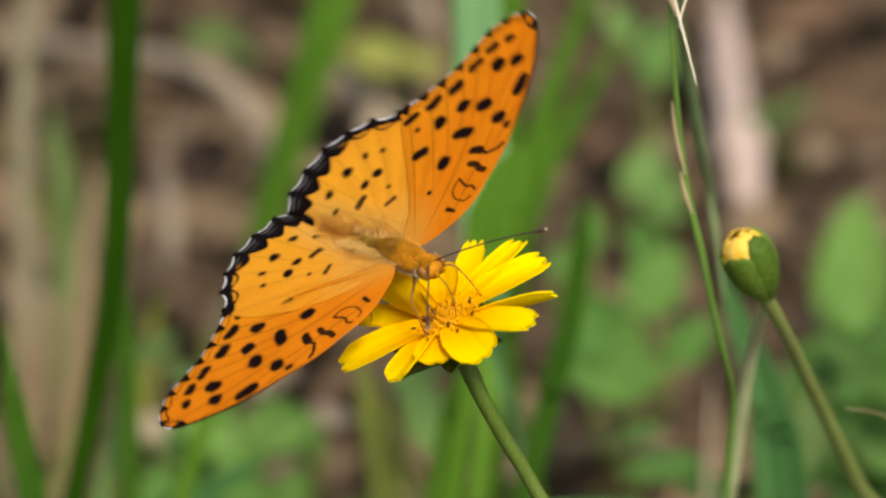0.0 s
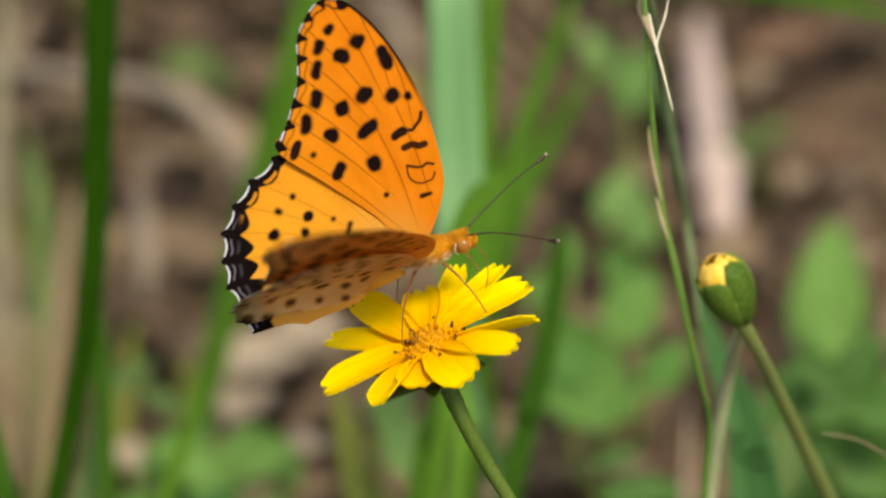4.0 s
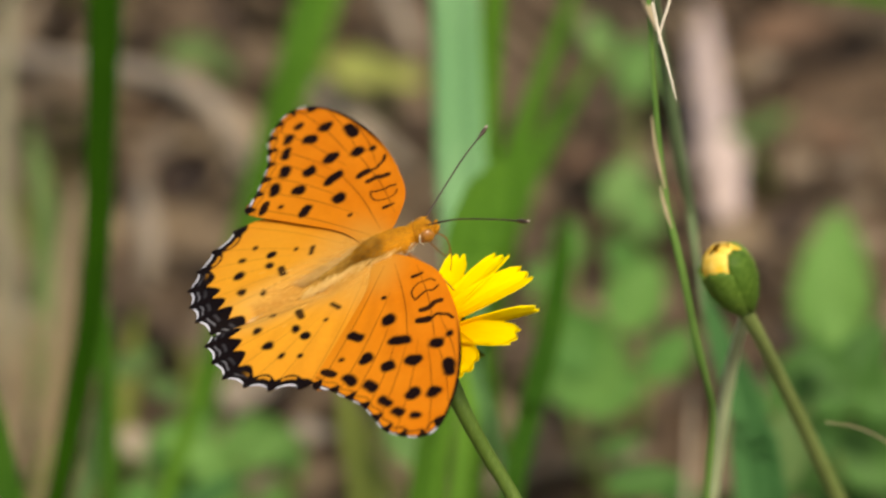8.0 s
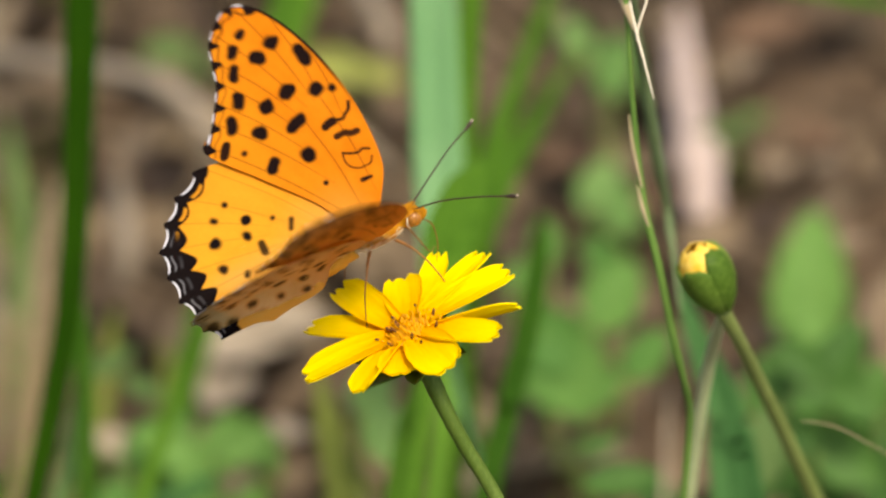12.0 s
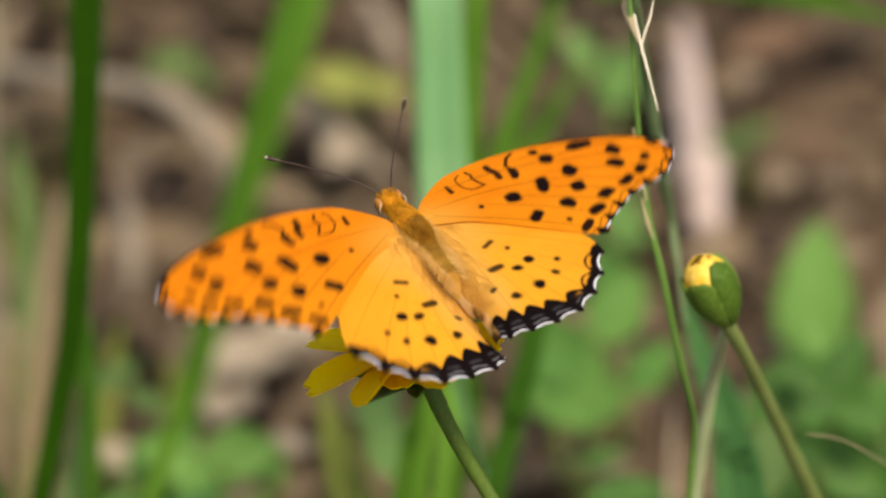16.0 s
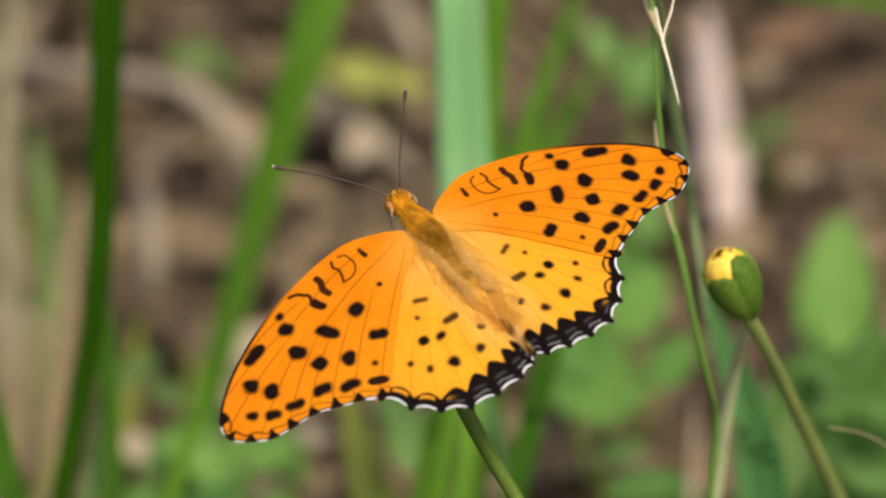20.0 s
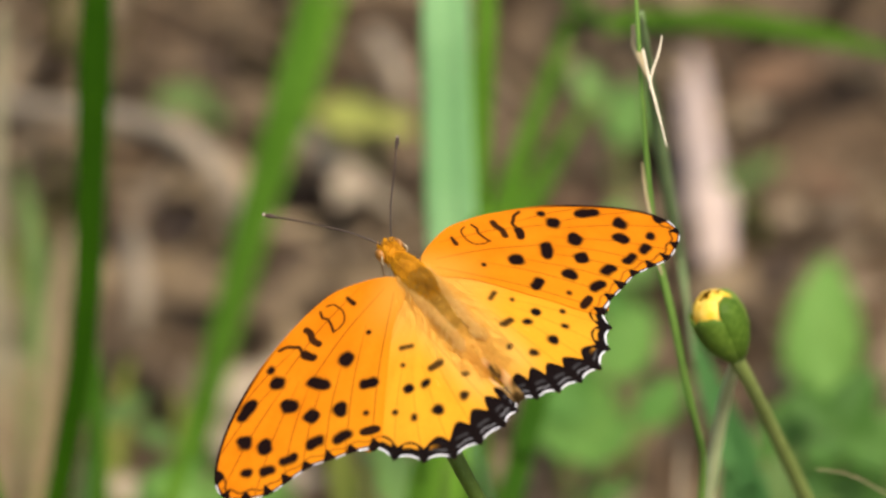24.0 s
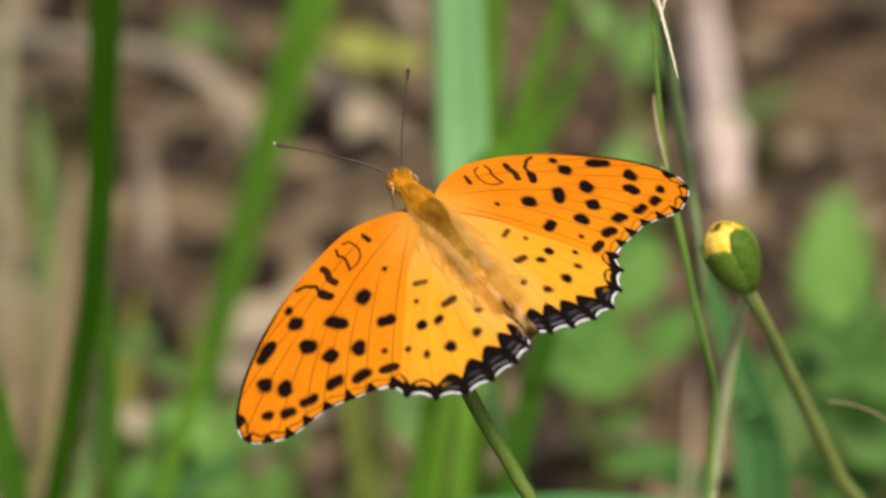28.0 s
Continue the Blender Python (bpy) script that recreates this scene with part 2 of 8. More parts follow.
def wing_material(name, base_a, base_b, ink_c, fuzz_c, under=False):
    """Scales: ground colour, dark marks, pale marks and basal hair, laid out by the wing's own attribute."""
    m, nt, b = principled(name, 0.7, 0.06)
    at = nt.nodes.new("ShaderNodeAttribute")
    at.attribute_name = "scales"
    sep = nt.nodes.new("ShaderNodeSeparateColor")
    nt.links.new(at.outputs["Color"], sep.inputs["Color"])
    grain = tex_noise(nt, 1500.0, 2.0)
    soft = tex_noise(nt, 160.0, 3.0)
    c = ramp(nt, soft, [(0.3, base_a), (0.7, base_b)])
    c = mix_rgb(nt, at.outputs["Alpha"], c, tuple(min(1.0, k * g) for k, g in zip(base_b, (1.06, 1.28, 1.4))))
    c = mix_rgb(nt, maths(nt, "MULTIPLY", grain, 0.25), c, tuple(k * 0.6 for k in base_a))
    c = mix_rgb(nt, sep.outputs["Blue"], c, fuzz_c)
    ink = mix_rgb(nt, grain, tuple(k * 0.5 for k in ink_c), ink_c)
    c = mix_rgb(nt, sep.outputs["Red"], c, ink)
    c = mix_rgb(nt, sep.outputs["Green"], c, (0.68, 0.70, 0.76) if not under else (0.75, 0.70, 0.6))
    nt.links.new(c, b.inputs["Base Color"])
    bump(nt, b, grain, 0.25, 0.0001)
    see_through(nt, b, c, 0.65 if under else 0.25)
    return m


FORE_UP = wing_material("forewing_scales", (0.575, 0.159, 0.005), (0.652, 0.205, 0.009), (0.008, 0.0024, 0.0018), (0.54, 0.27, 0.04))
HIND_UP = wing_material("hindwing_scales", (0.63, 0.225, 0.013), (0.71, 0.284, 0.02), (0.006, 0.0028, 0.0028), (0.60, 0.335, 0.07))
FORE_UNDER = wing_material("forewing_underside", (0.76, 0.30, 0.03), (0.84, 0.42, 0.07), (0.02, 0.01, 0.006), (0.72, 0.52, 0.22), True)
HIND_UNDER = wing_material("hindwing_underside", (0.80, 0.54, 0.2), (0.90, 0.72, 0.38), (0.06, 0.035, 0.012), (0.62, 0.27, 0.04), True)


# ---------------- mesh helpers ----------------
def mesh_of(name, verts, faces, smooth=True):
    me = bpy.data.meshes.new(name)
    me.from_pydata([tuple(v) for v in verts], [], [tuple(f) for f in faces])
    if smooth:
        me.polygons.foreach_set("use_smooth", [True] * len(me.polygons))
    return me


def part(name, me, material, parent, label=""):
    if material and not me.materials:
        me.materials.append(material)
    ob = new(name, me)
    ob.parent = parent
    if label:
        ob["label"] = label
    return ob


def thing(name, at, label, category, group=""):
    ob = new(name)
    ob.empty_display_size = 0.02
    ob.location = at
    return tagged(ob, label, category, group)


def curve_points(pts, n):
    """A smooth curve through the points, n samples."""
    p = np.array(pts, float)
    e = np.vstack([2 * p[0] - p[1], p, 2 * p[-1] - p[-2]])
    out = []
    for k in np.linspace(0, len(p) - 1 - 1e-9, n):
        i, f = int(k), k - int(k)
        a, b, c, d = e[i], e[i + 1], e[i + 2], e[i + 3]
        out.append(0.5 * (2 * b + (c - a) * f + (2 * a - 5 * b + 4 * c - d) * f * f + (3 * b - a - 3 * c + d) * f ** 3))
    return np.array(out)


def unit(v):
    v = np.array(v, float)
    return v / (np.linalg.norm(v) + 1e-12)


def tube(pts, radii, n=24, sides=10, wobble=0.0, seed=0):
    """A closed tapered tube along a smooth curve."""
    rng = np.random.default_rng(seed)
    c = curve_points(pts, n)
    r = np.interp(np.linspace(0, 1, n), np.linspace(0, 1, len(radii)), radii)
    verts, faces = [], []
    side = unit(np.cross(c[1] - c[0], (0.31, 0.7, 0.64)))
    for i in range(n):
        t = unit(c[min(i + 1, n - 1)] - c[max(i - 1, 0)])
        side = unit(side - t * (side @ t))
        other = np.cross(t, side)
        w = 1 + wobble * rng.normal()
        for k in range(sides):
            a = 2 * math.pi * k / sides
            verts.append(c[i] + r[i] * w * (math.cos(a) * side + math.sin(a) * other))
    for i in range(n - 1):
        for k in range(sides):
            a, b = i * sides + k, i * sides + (k + 1) % sides
            faces.append((a, b, b + sides, a + sides))
    faces += [tuple(range(sides))[::-1], tuple(range((n - 1) * sides, n * sides))]
    return verts, faces


def ribbon(pts, widths, facing, fold=0.18, thick=0.00035, n=26, curl=0.0):
    """A grass blade: a folded strip with thickness along a smooth curve; facing is the way its flat side looks."""
    c = curve_points(pts, n)
    w = np.interp(np.linspace(0, 1, n), np.linspace(0, 1, len(widths)), widths)
    verts, faces = [], []
    cols = (-1.0, -0.5, 0.0, 0.5, 1.0)
    f = np.array(facing, float)
    for i in range(n):
        t = unit(c[min(i + 1, n - 1)] - c[max(i - 1, 0)])
        fa = Matrix.Rotation(curl * i / n, 3, Vector(t)) @ Vector(f)
        fa = unit(np.array(fa) - t * (np.array(fa) @ t))
        side = np.cross(t, fa)
        for sgn in (1, -1):
            for u in cols[::sgn]:
                lift = fold * w[i] * (abs(u) ** 1.3 - 0.3) + 0.012 * w[i] * math.sin(17 * u + i * 0.3)
                verts.append(c[i] + side * u * w[i] / 2 + fa * (lift + sgn * thick / 2 * (1.2 - abs(u))))
    m = 10
    for i in range(n - 1):
        for k in range(m):
            a, b = i * m + k, i * m + (k + 1) % m
            faces.append((a, a + m, b + m, b))
    faces += [tuple(range(m)), tuple(range((n - 1) * m, n * m))[::-1]]
    return verts, faces


def leaf_grid(length, width, shape, fold=0.15, droop=0.15, thick=0.0004, rows=14, cols=8, teeth=0.0, veins=0.0):
    """A leaf or petal along +x, its upper side +z; shape gives the half-width along it."""
    top, low = [], []
    for i in range(rows + 1):
        s = i / rows
        h = max(1e-4, np.interp(s, [k[0] for k in shape], [k[1] for k in shape])) * width / 2
        for j in range(cols + 1):
            u = 2 * j / cols - 1
            x = length * s
            if teeth and s > 0.8:
                x += teeth * length * (abs(math.sin(u * 3.6 + 0.5)) - 0.6) * (s - 0.8) / 0.2
            z = fold * width * (abs(u) ** 1.5) * (h / (width / 2)) - droop * length * s * s
            z += veins * width * math.cos(u * 12) * 0.5 * (1 - s * 0.4)
            top.append((x, u * h, z + thick / 2))
            low.append((x, u * h, z - thick / 2))
    n = cols + 1
    k = len(top)
    faces = []
    for i in range(rows):
        for j in range(cols):
            a = i * n + j
            faces.append((a, a + n, a + n + 1, a + 1))
            faces.append((k + a, k + a + 1, k + a + n + 1, k + a + n))
    edge = [j for j in range(n)] + [i * n + cols for i in range(1, rows + 1)]
    edge += [rows * n + j for j in range(cols - 1, -1, -1)] + [i * n for i in range(rows - 1, 0, -1)]
    for a, b in zip(edge, edge[1:] + edge[:1]):
        faces.append((b, a, k + a, k + b))
    return top + low, faces


OVAL = ((0, 0.02), (0.08, 0.4), (0.25, 0.85), (0.45, 1.0), (0.7, 0.8), (0.9, 0.4), (1, 0.03))
LANCE = ((0, 0.1), (0.2, 0.7), (0.4, 1.0), (0.7, 0.7), (1, 0.02))


def aim(at, along, face):
    """A pose at a point with x along one way and z near another."""
    x = Vector(along).normalized()
    z = Vector(face)
    z = (z - x * z.dot(x)).normalized()
    y = z.cross(x)
    return Matrix.Translation(at) @ Matrix((x, y, z)).transposed().to_4x4()


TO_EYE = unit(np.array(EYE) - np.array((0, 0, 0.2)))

# ---------------- ground ----------------
def make_ground():
    rings = [0.0] + [0.05 * 1.16 ** k for k in range(66)]
    verts, faces = [(0, 0.36, 0)], []
    n = 72
    for r in rings[1:]:
        for k in range(n):
            a = 2 * math.pi * k / n
            x, y = r * math.cos(a), 0.36 + r * math.sin(a)
            h = 0.006 * noise.noise((x * 14, y * 14, 0)) + 0.003 * noise.noise((x * 45, y * 45, 3)) if r < 3 else 0
            verts.append((x, y, h - 0.002))
    for k in range(n):
        faces.append((0, 1 + k, 1 + (k + 1) % n))
    for i in range(len(rings) - 2):
        for k in range(n):
            a, b = 1 + i * n + k, 1 + i * n + (k + 1) % n
            faces.append((a, a + n, b + n, b))
    ob = part("ground", mesh_of("ground", verts, faces), SOIL, None)
    tagged(ob, "brown crumbly soil under dead leaves and grass", "ground", kind="structure")


make_ground()


def scatter(name, count, material, span, size, seed, label, twig=False, lift=0.012):
    """Dead leaves or twigs lying on the ground, as one carpet."""
    rng = np.random.default_rng(seed)
    V, Fc = [], []
    for _ in range(count):
        x, y = rng.normal(0, span[0]), 0.37 + rng.normal(0, span[1])
        z = rng.uniform(0.0, lift)
        s = size * rng.uniform(0.5, 1.6)
        if twig:
            a = rng.uniform(0, math.pi)
            d = np.array((math.cos(a), math.sin(a), rng.uniform(-0.15, 0.25)))
            bend = rng.normal(0, 0.25, 3) * (1, 1, 0.4)
            p = np.array((x, y, z + 0.002))
            v, f = tube([p - d * s, p + bend * s * 0.4, p + d * s], [s * 0.05, s * 0.06, s * 0.02], 6, 5)
        else:
            v, f = leaf_grid(s * 2, s * rng.uniform(0.5, 1.3), OVAL if rng.random() < 0.6 else LANCE, rng.uniform(-0.3, 0.4),
                             rng.uniform(-0.3, 0.4), 0.0004, 4, 4)
            m = pose(x, y, z + 0.003, rng.uniform(-40, 40), rng.uniform(-40, 40), rng.uniform(0, 360))
            v = [m @ Vector(q) for q in v]
        o = len(V)
        V += v
        Fc += [tuple(i + o for i in q) for q in f]
    ob = part(name, mesh_of(name, V, Fc), material, None)
    return tagged(ob, label, "leaf litter", kind="stuff")


scatter("leaf_litter", 1500, LITTER, (0.22, 0.2), 0.008, 11, "brown dead leaf scraps lying thickly on the soil")
scatter("outer_leaf_litter", 2600, LITTER, (0.75, 0.7), 0.012, 15, "brown dead leaf scraps thinning out over the soil")
scatter("dark_leaf_litter", 240, LITTER_DARK, (0.2, 0.18), 0.008, 12, "dark leaf scraps in the litter", lift=0.008)
scatter("pale_leaf_litter", 130, LITTER_TAN, (0.2, 0.18), 0.007, 33, "tan dry leaf scraps in the litter", lift=0.016)
scatter("twig_litter", 420, LITTER, (0.2, 0.18), 0.02, 14, "short brown dry twigs strewn over the soil", True)


# ---------------- dead things on the ground ----------------
def dry_stem(name, pts, radii, material, label, category="dry stem", seed=0):
    base = pts[0]
    v, f = tube([np.array(p) - np.array(base) for p in pts], radii, 36, 10, 0.05, seed)
    ob = part(name, mesh_of(name, v, f), material, None)
    ob.location = base
    c = curve_points([np.array(p) - np.array(base) for p in pts], 40)
    for k in ((9, 19, 29) if len(pts) > 4 else (14, 27)):
        r = float(np.interp(k / 39, np.linspace(0, 1, len(radii)), radii))
        v, f = tube([c[k - 1], c[k], c[k + 1]], [r * 1.02, r * 1.16, r * 1.02], 6, 10, 0.04, k)
        part("node", mesh_of("stem_node", v, f), material, ob)
    return tagged(ob, label, category, "dry stems")


def dead_leaf(at, length, width, turn, tilt, roll, material, label):
    rng = np.random.default_rng(int(abs(at[0]) * 1e5) + 7)
    v, f = leaf_grid(length, width, OVAL, rng.uniform(0.1, 0.3), rng.uniform(-0.1, 0.3), 0.0004, 12, 8)
    v = [(x - length / 2, y, z + 0.0006 * noise.noise((x * 400, y * 400, 1))) for x, y, z in v]
    ob = part("dead_leaf", mesh_of("dead_leaf", v, f), material, None)
    ob.matrix_world = pose(*at, roll, tilt, turn)
    return tagged(ob, label, "dead leaf", "dead leaves")


dry_stem("bent_dry_stem", [(-0.0943, 0.4093, 0.012), (-0.0767, 0.3919, 0.02), (-0.0593, 0.3733, 0.03), (-0.0474, 0.3576, 0.036), (-0.0402, 0.3471, 0.034), (-0.0376, 0.3494, 0.02), (-0.0369, 0.3525, 0.006)],
         [0.00193, 0.00214, 0.00235, 0.00235, 0.00193], STEM_DRY, "grey dry stem bent in an arch over the litter", seed=1)
dry_stem("bleached_stem", [(0.0511, 0.4225, 0.012), (0.0517, 0.3952, 0.014), (0.0531, 0.3668, 0.016), (0.0542, 0.3486, 0.012)],
         [0.00217, 0.00325, 0.00368, 0.00476, 0.00325], STEM_PALE, "short bleached broken stem lying on the ground", seed=2)
dry_stem("dry_twig", [(-0.0249, 0.3952, 0.01), (-0.0158, 0.3716, 0.018), (-0.0059, 0.3697, 0.01)], [0.00278, 0.00235, 0.00128], STEM_DRY, "grey dry twig lying on the litter", seed=3)
dry_stem("dry_twig", [(-0.0118, 0.4337, 0.01), (-0.0071, 0.4073, 0.018), (-0.0055, 0.4052, 0.01)], [0.00235, 0.00214, 0.00171], STEM_DRY, "grey dry twig lying on the litter", seed=4)
dry_stem("dry_twig", [(-0.0586, 0.3688, 0.008), (-0.056, 0.3391, 0.014), (-0.0567, 0.3336, 0.006)], [0.00171, 0.00235, 0.0015], STEM_DRY, "grey dry twig lying on the litter", seed=6)
dry_stem("dry_twig", [(-0.0148, 0.2553, 0.03), (-0.0086, 0.2433, 0.03), (-0.0055, 0.2464, 0.02)], [0.001, 0.0013, 0.0011], STRAW_TAN, "thin tan dry twig lying on the litter", seed=7)

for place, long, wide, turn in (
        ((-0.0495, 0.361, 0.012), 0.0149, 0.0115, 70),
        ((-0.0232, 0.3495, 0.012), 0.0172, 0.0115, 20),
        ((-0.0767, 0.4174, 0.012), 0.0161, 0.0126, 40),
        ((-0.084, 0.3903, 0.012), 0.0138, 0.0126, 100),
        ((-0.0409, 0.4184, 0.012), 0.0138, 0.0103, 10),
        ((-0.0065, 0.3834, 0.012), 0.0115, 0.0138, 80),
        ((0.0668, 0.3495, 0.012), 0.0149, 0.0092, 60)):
    dead_leaf(place, long, wide, turn, 0, 5, LITTER_DARK, "dark leaf shape standing in for shade in a litter hollow")
for place, long, wide, turn in (
        ((0.0429, 0.3495, 0.016), 0.014, 0.008, 30),
        ((0.0764, 0.3736, 0.014), 0.012, 0.008, -30),
        ((0.0689, 0.4113, 0.014), 0.02, 0.01, 30),
        ((0.0313, 0.3678, 0.014), 0.018, 0.008, 20),
        ((0.0331, 0.2824, 0.014), 0.012, 0.008, 60)):
    dead_leaf(place, long, wide, turn, 0, 5, LITTER_RED, "red-brown dead leaf curled on the litter")
for place, long, wide, turn in (
        ((-0.033, 0.2956, 0.02), 0.028, 0.013, 35),
        ((-0.0237, 0.3047, 0.02), 0.018, 0.010, 30),
        ((-0.037, 0.2831, 0.02), 0.018, 0.014, 80),
        ((-0.0547, 0.2501, 0.03), 0.014, 0.009, 20),
        ((-0.023, 0.2571, 0.03), 0.013, 0.008, 60),
        ((0.081, 0.3305, 0.02), 0.012, 0.006, 40),
        ((0.0581, 0.2813, 0.02), 0.010, 0.006, 80),
        ((0.069, 0.3551, 0.02), 0.009, 0.006, 40),
        ((0.0637, 0.3933, 0.018), 0.010, 0.006, 60),
        ((0.0778, 0.3581, 0.018), 0.009, 0.006, 120),
        ((0.0316, 0.2602, 0.02), 0.014, 0.008, 20),
        ((0.0078, 0.255, 0.02), 0.015, 0.009, 40)):
    dead_leaf(place, long, wide, turn, 8, 4, LITTER_PALE if place[0] < 0.0 else LITTER_TAN,
              "pale bleached dead leaf lying on the litter" if place[0] < 0.0 else "tan dead leaf lying on the litter")
for place, long, wide, turn in (
        ((-0.0798, 0.3065, 0.02), 0.015, 0.012, 40),
        ((-0.0157, 0.3628, 0.02), 0.012, 0.008, 60)):
    dead_leaf(place, long, wide, turn, 8, 4, LITTER_PALE, "pale bleached dead leaf lying on the litter")


# ---------------- grass blades ----------------
def grass_blade(pts, widths, material, label, turn=0.0, fold=0.18, curl=0.0):
    """A blade that rises from the ground: pts run from its foot to its tip."""
    a, d = np.array(pts[1]), np.array(pts[1]) - np.array(pts[2])
    if d[2] < -0.4 * np.linalg.norm(d):
        pts = [tuple(a + d * (a[2] / -d[2]))] + list(pts[1:])
    foot = np.array(pts[0])
    face = Matrix.Rotation(radians(turn), 3, "Z") @ Vector(TO_EYE)
    v, f = ribbon([np.array(p) - foot for p in pts], widths, face, fold, n=34, curl=curl)
    ob = part("grass_blade", mesh_of("grass_blade", v, f), material, None)
    ob.location = foot
    mid = [np.array(p) - foot + np.array(face) * (0.00025 - 0.054 * w * (fold / 0.18)) for p, w in zip(pts, widths)]
    v, f = tube(mid, [max(0.00008, 0.022 * w) for w in widths], 34, 6)
    part("midrib", mesh_of("midrib", v, f), material, ob)
    return tagged(ob, label, "grass blade", "grass blades")


DARK_LABEL = "dark green upright grass blade rising from the ground"
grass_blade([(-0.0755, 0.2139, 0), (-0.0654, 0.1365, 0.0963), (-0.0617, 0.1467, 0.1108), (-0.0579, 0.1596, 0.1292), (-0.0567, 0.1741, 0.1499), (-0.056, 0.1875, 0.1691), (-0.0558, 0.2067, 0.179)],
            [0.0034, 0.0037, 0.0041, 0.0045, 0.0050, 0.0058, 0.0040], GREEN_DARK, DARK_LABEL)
grass_blade([(-0.06, 0.2057, 0), (-0.0559, 0.1552, 0.0881), (-0.0566, 0.1688, 0.1076), (-0.0577, 0.1759, 0.1177), (-0.0592, 0.1814, 0.1254)],
            [0.00281, 0.00318, 0.00318, 0.00243, 0.00028], GREEN_DEEP, "short green grass blade beside a taller one")
grass_blade([(-0.0776, 0.2139, 0), (-0.0695, 0.1071, 0.124), (-0.0722, 0.115, 0.1352), (-0.074, 0.1228, 0.1464)], [0.0036, 0.0044, 0.0032, 0.0006], GREEN_DEEP, "short soft green grass blade")
grass_blade([(-0.0463, 0.2221, 0), (-0.0421, 0.2505, 0.0499), (-0.0368, 0.2622, 0.0665), (-0.0311, 0.2738, 0.0832), (-0.0254, 0.2843, 0.0982), (-0.0213, 0.3032, 0.1077)],
            [0.00321, 0.00341, 0.00391, 0.00462, 0.00582, 0.00401], GREEN_DEEP, "mid-green grass blade close beside a broader one")
grass_blade([(-0.0443, 0.2221, 0), (-0.0408, 0.2749, 0.0324), (-0.0354, 0.2868, 0.0493), (-0.0292, 0.2986, 0.0663), (-0.0226, 0.3093, 0.0816), (-0.0171, 0.3284, 0.0914)],
            [0.00261, 0.00311, 0.00371, 0.00391, 0.00381, 0.00301], GREEN_MID, "broad mid-green grass blade leaning to one side")
grass_blade([(0.0119, 0.2304, 0.0000), (0.0115, 0.1628, 0.0849), (0.0080, 0.1651, 0.0974), (0.0055, 0.1669, 0.1090), (0.0041, 0.1648, 0.1244), (0.0032, 0.1771, 0.1421), (0.0026, 0.1880, 0.1575), (0.0022, 0.1966, 0.1699), (0.0020, 0.2184, 0.1827)],
            [0.00112, 0.00112, 0.00131, 0.00207, 0.00658, 0.00865, 0.00827, 0.00827, 0.00376], GREEN_PALE, "broad pale blue-green grass blade standing upright", turn=-15)
grass_blade([(0.0119, 0.2304, 0.0000), (0.0126, 0.1740, 0.0765), (0.0097, 0.1764, 0.0890), (0.0080, 0.1788, 0.1016), (0.0074, 0.1780, 0.1185), (0.0070, 0.1889, 0.1341), (0.0079, 0.1997, 0.1496), (0.0088, 0.2085, 0.1621), (0.0092, 0.2305, 0.1752)],
            [0.00114, 0.00114, 0.00133, 0.00247, 0.00570, 0.00475, 0.00399, 0.00380, 0.00095], GREEN_MID, "narrow green grass blade behind a broad pale one", turn=20)
grass_blade([(0.0040, 0.2200, 0), (-0.0002, 0.1000, 0.1428), (0.0014, 0.1080, 0.1536), (0.0027, 0.1140, 0.1615), (0.0045, 0.1240, 0.1644), (0.0073, 0.1360, 0.1649), (0.0104, 0.1480, 0.1644)],
            [0.0012, 0.0016, 0.0026, 0.0058, 0.0090, 0.0080, 0.0010], GREEN_MID, "broad mid-green grass blade before a pale one", turn=10)
grass_blade([(0.0067, 0.2221, 0), (0.0076, 0.2052, 0.0898), (0.0085, 0.2054, 0.1075), (0.0118, 0.2209, 0.1121), (0.0164, 0.2453, 0.1122), (0.0217, 0.2694, 0.1117), (0.0247, 0.2746, 0.1191)],
            [0.00135, 0.00481, 0.0070, 0.0042, 0.0033, 0.0029, 0.001], GREEN_DEEP, "green grass blade leaning with a tapering tip")
grass_blade([(0.0077, 0.2221, 0), (0.0084, 0.2389, 0.0682), (0.013, 0.2422, 0.0903), (0.0204, 0.275, 0.0848), (0.0291, 0.3076, 0.079)],
            [0.00137, 0.00429, 0.0048, 0.0036, 0.0012], GREEN_MID, "green grass blade arching away from the others")
grass_blade([(0.0047, 0.2221, 0), (0.005, 0.203, 0.0866), (0.0064, 0.2114, 0.0986), (0.0094, 0.2274, 0.1041), (0.0119, 0.2319, 0.1105)],
            [0.00137, 0.00449, 0.00625, 0.0039, 0.00059], GREEN_BRIGHT, "short bright green grass blade")
grass_blade([(0.0087, 0.2139, 0), (0.0113, 0.1413, 0.1032), (0.0146, 0.1489, 0.1139), (0.0179, 0.1564, 0.1246), (0.0197, 0.1633, 0.1346), (0.0202, 0.1671, 0.14)],
            [0.00374, 0.00412, 0.0043, 0.00412, 0.00318, 0.00037], GREEN_DEEP, "short deep green grass blade")
grass_blade([(-0.0147, 0.2221, 0), (-0.013, 0.1793, 0.0702), (-0.0154, 0.1871, 0.0813), (-0.0178, 0.1926, 0.0892)], [0.00388, 0.00543, 0.00543, 0.00097], LEAF_OLIVE, "short olive grass blade going yellow")
grass_blade([(-0.0045, 0.2221, 0), (-0.0036, 0.1232, 0.1121), (-0.0013, 0.1306, 0.1227), (0.0015, 0.1369, 0.1317)], [0.00453, 0.00506, 0.00489, 0.00277], GREEN_DEEP, "short deep green grass blade")
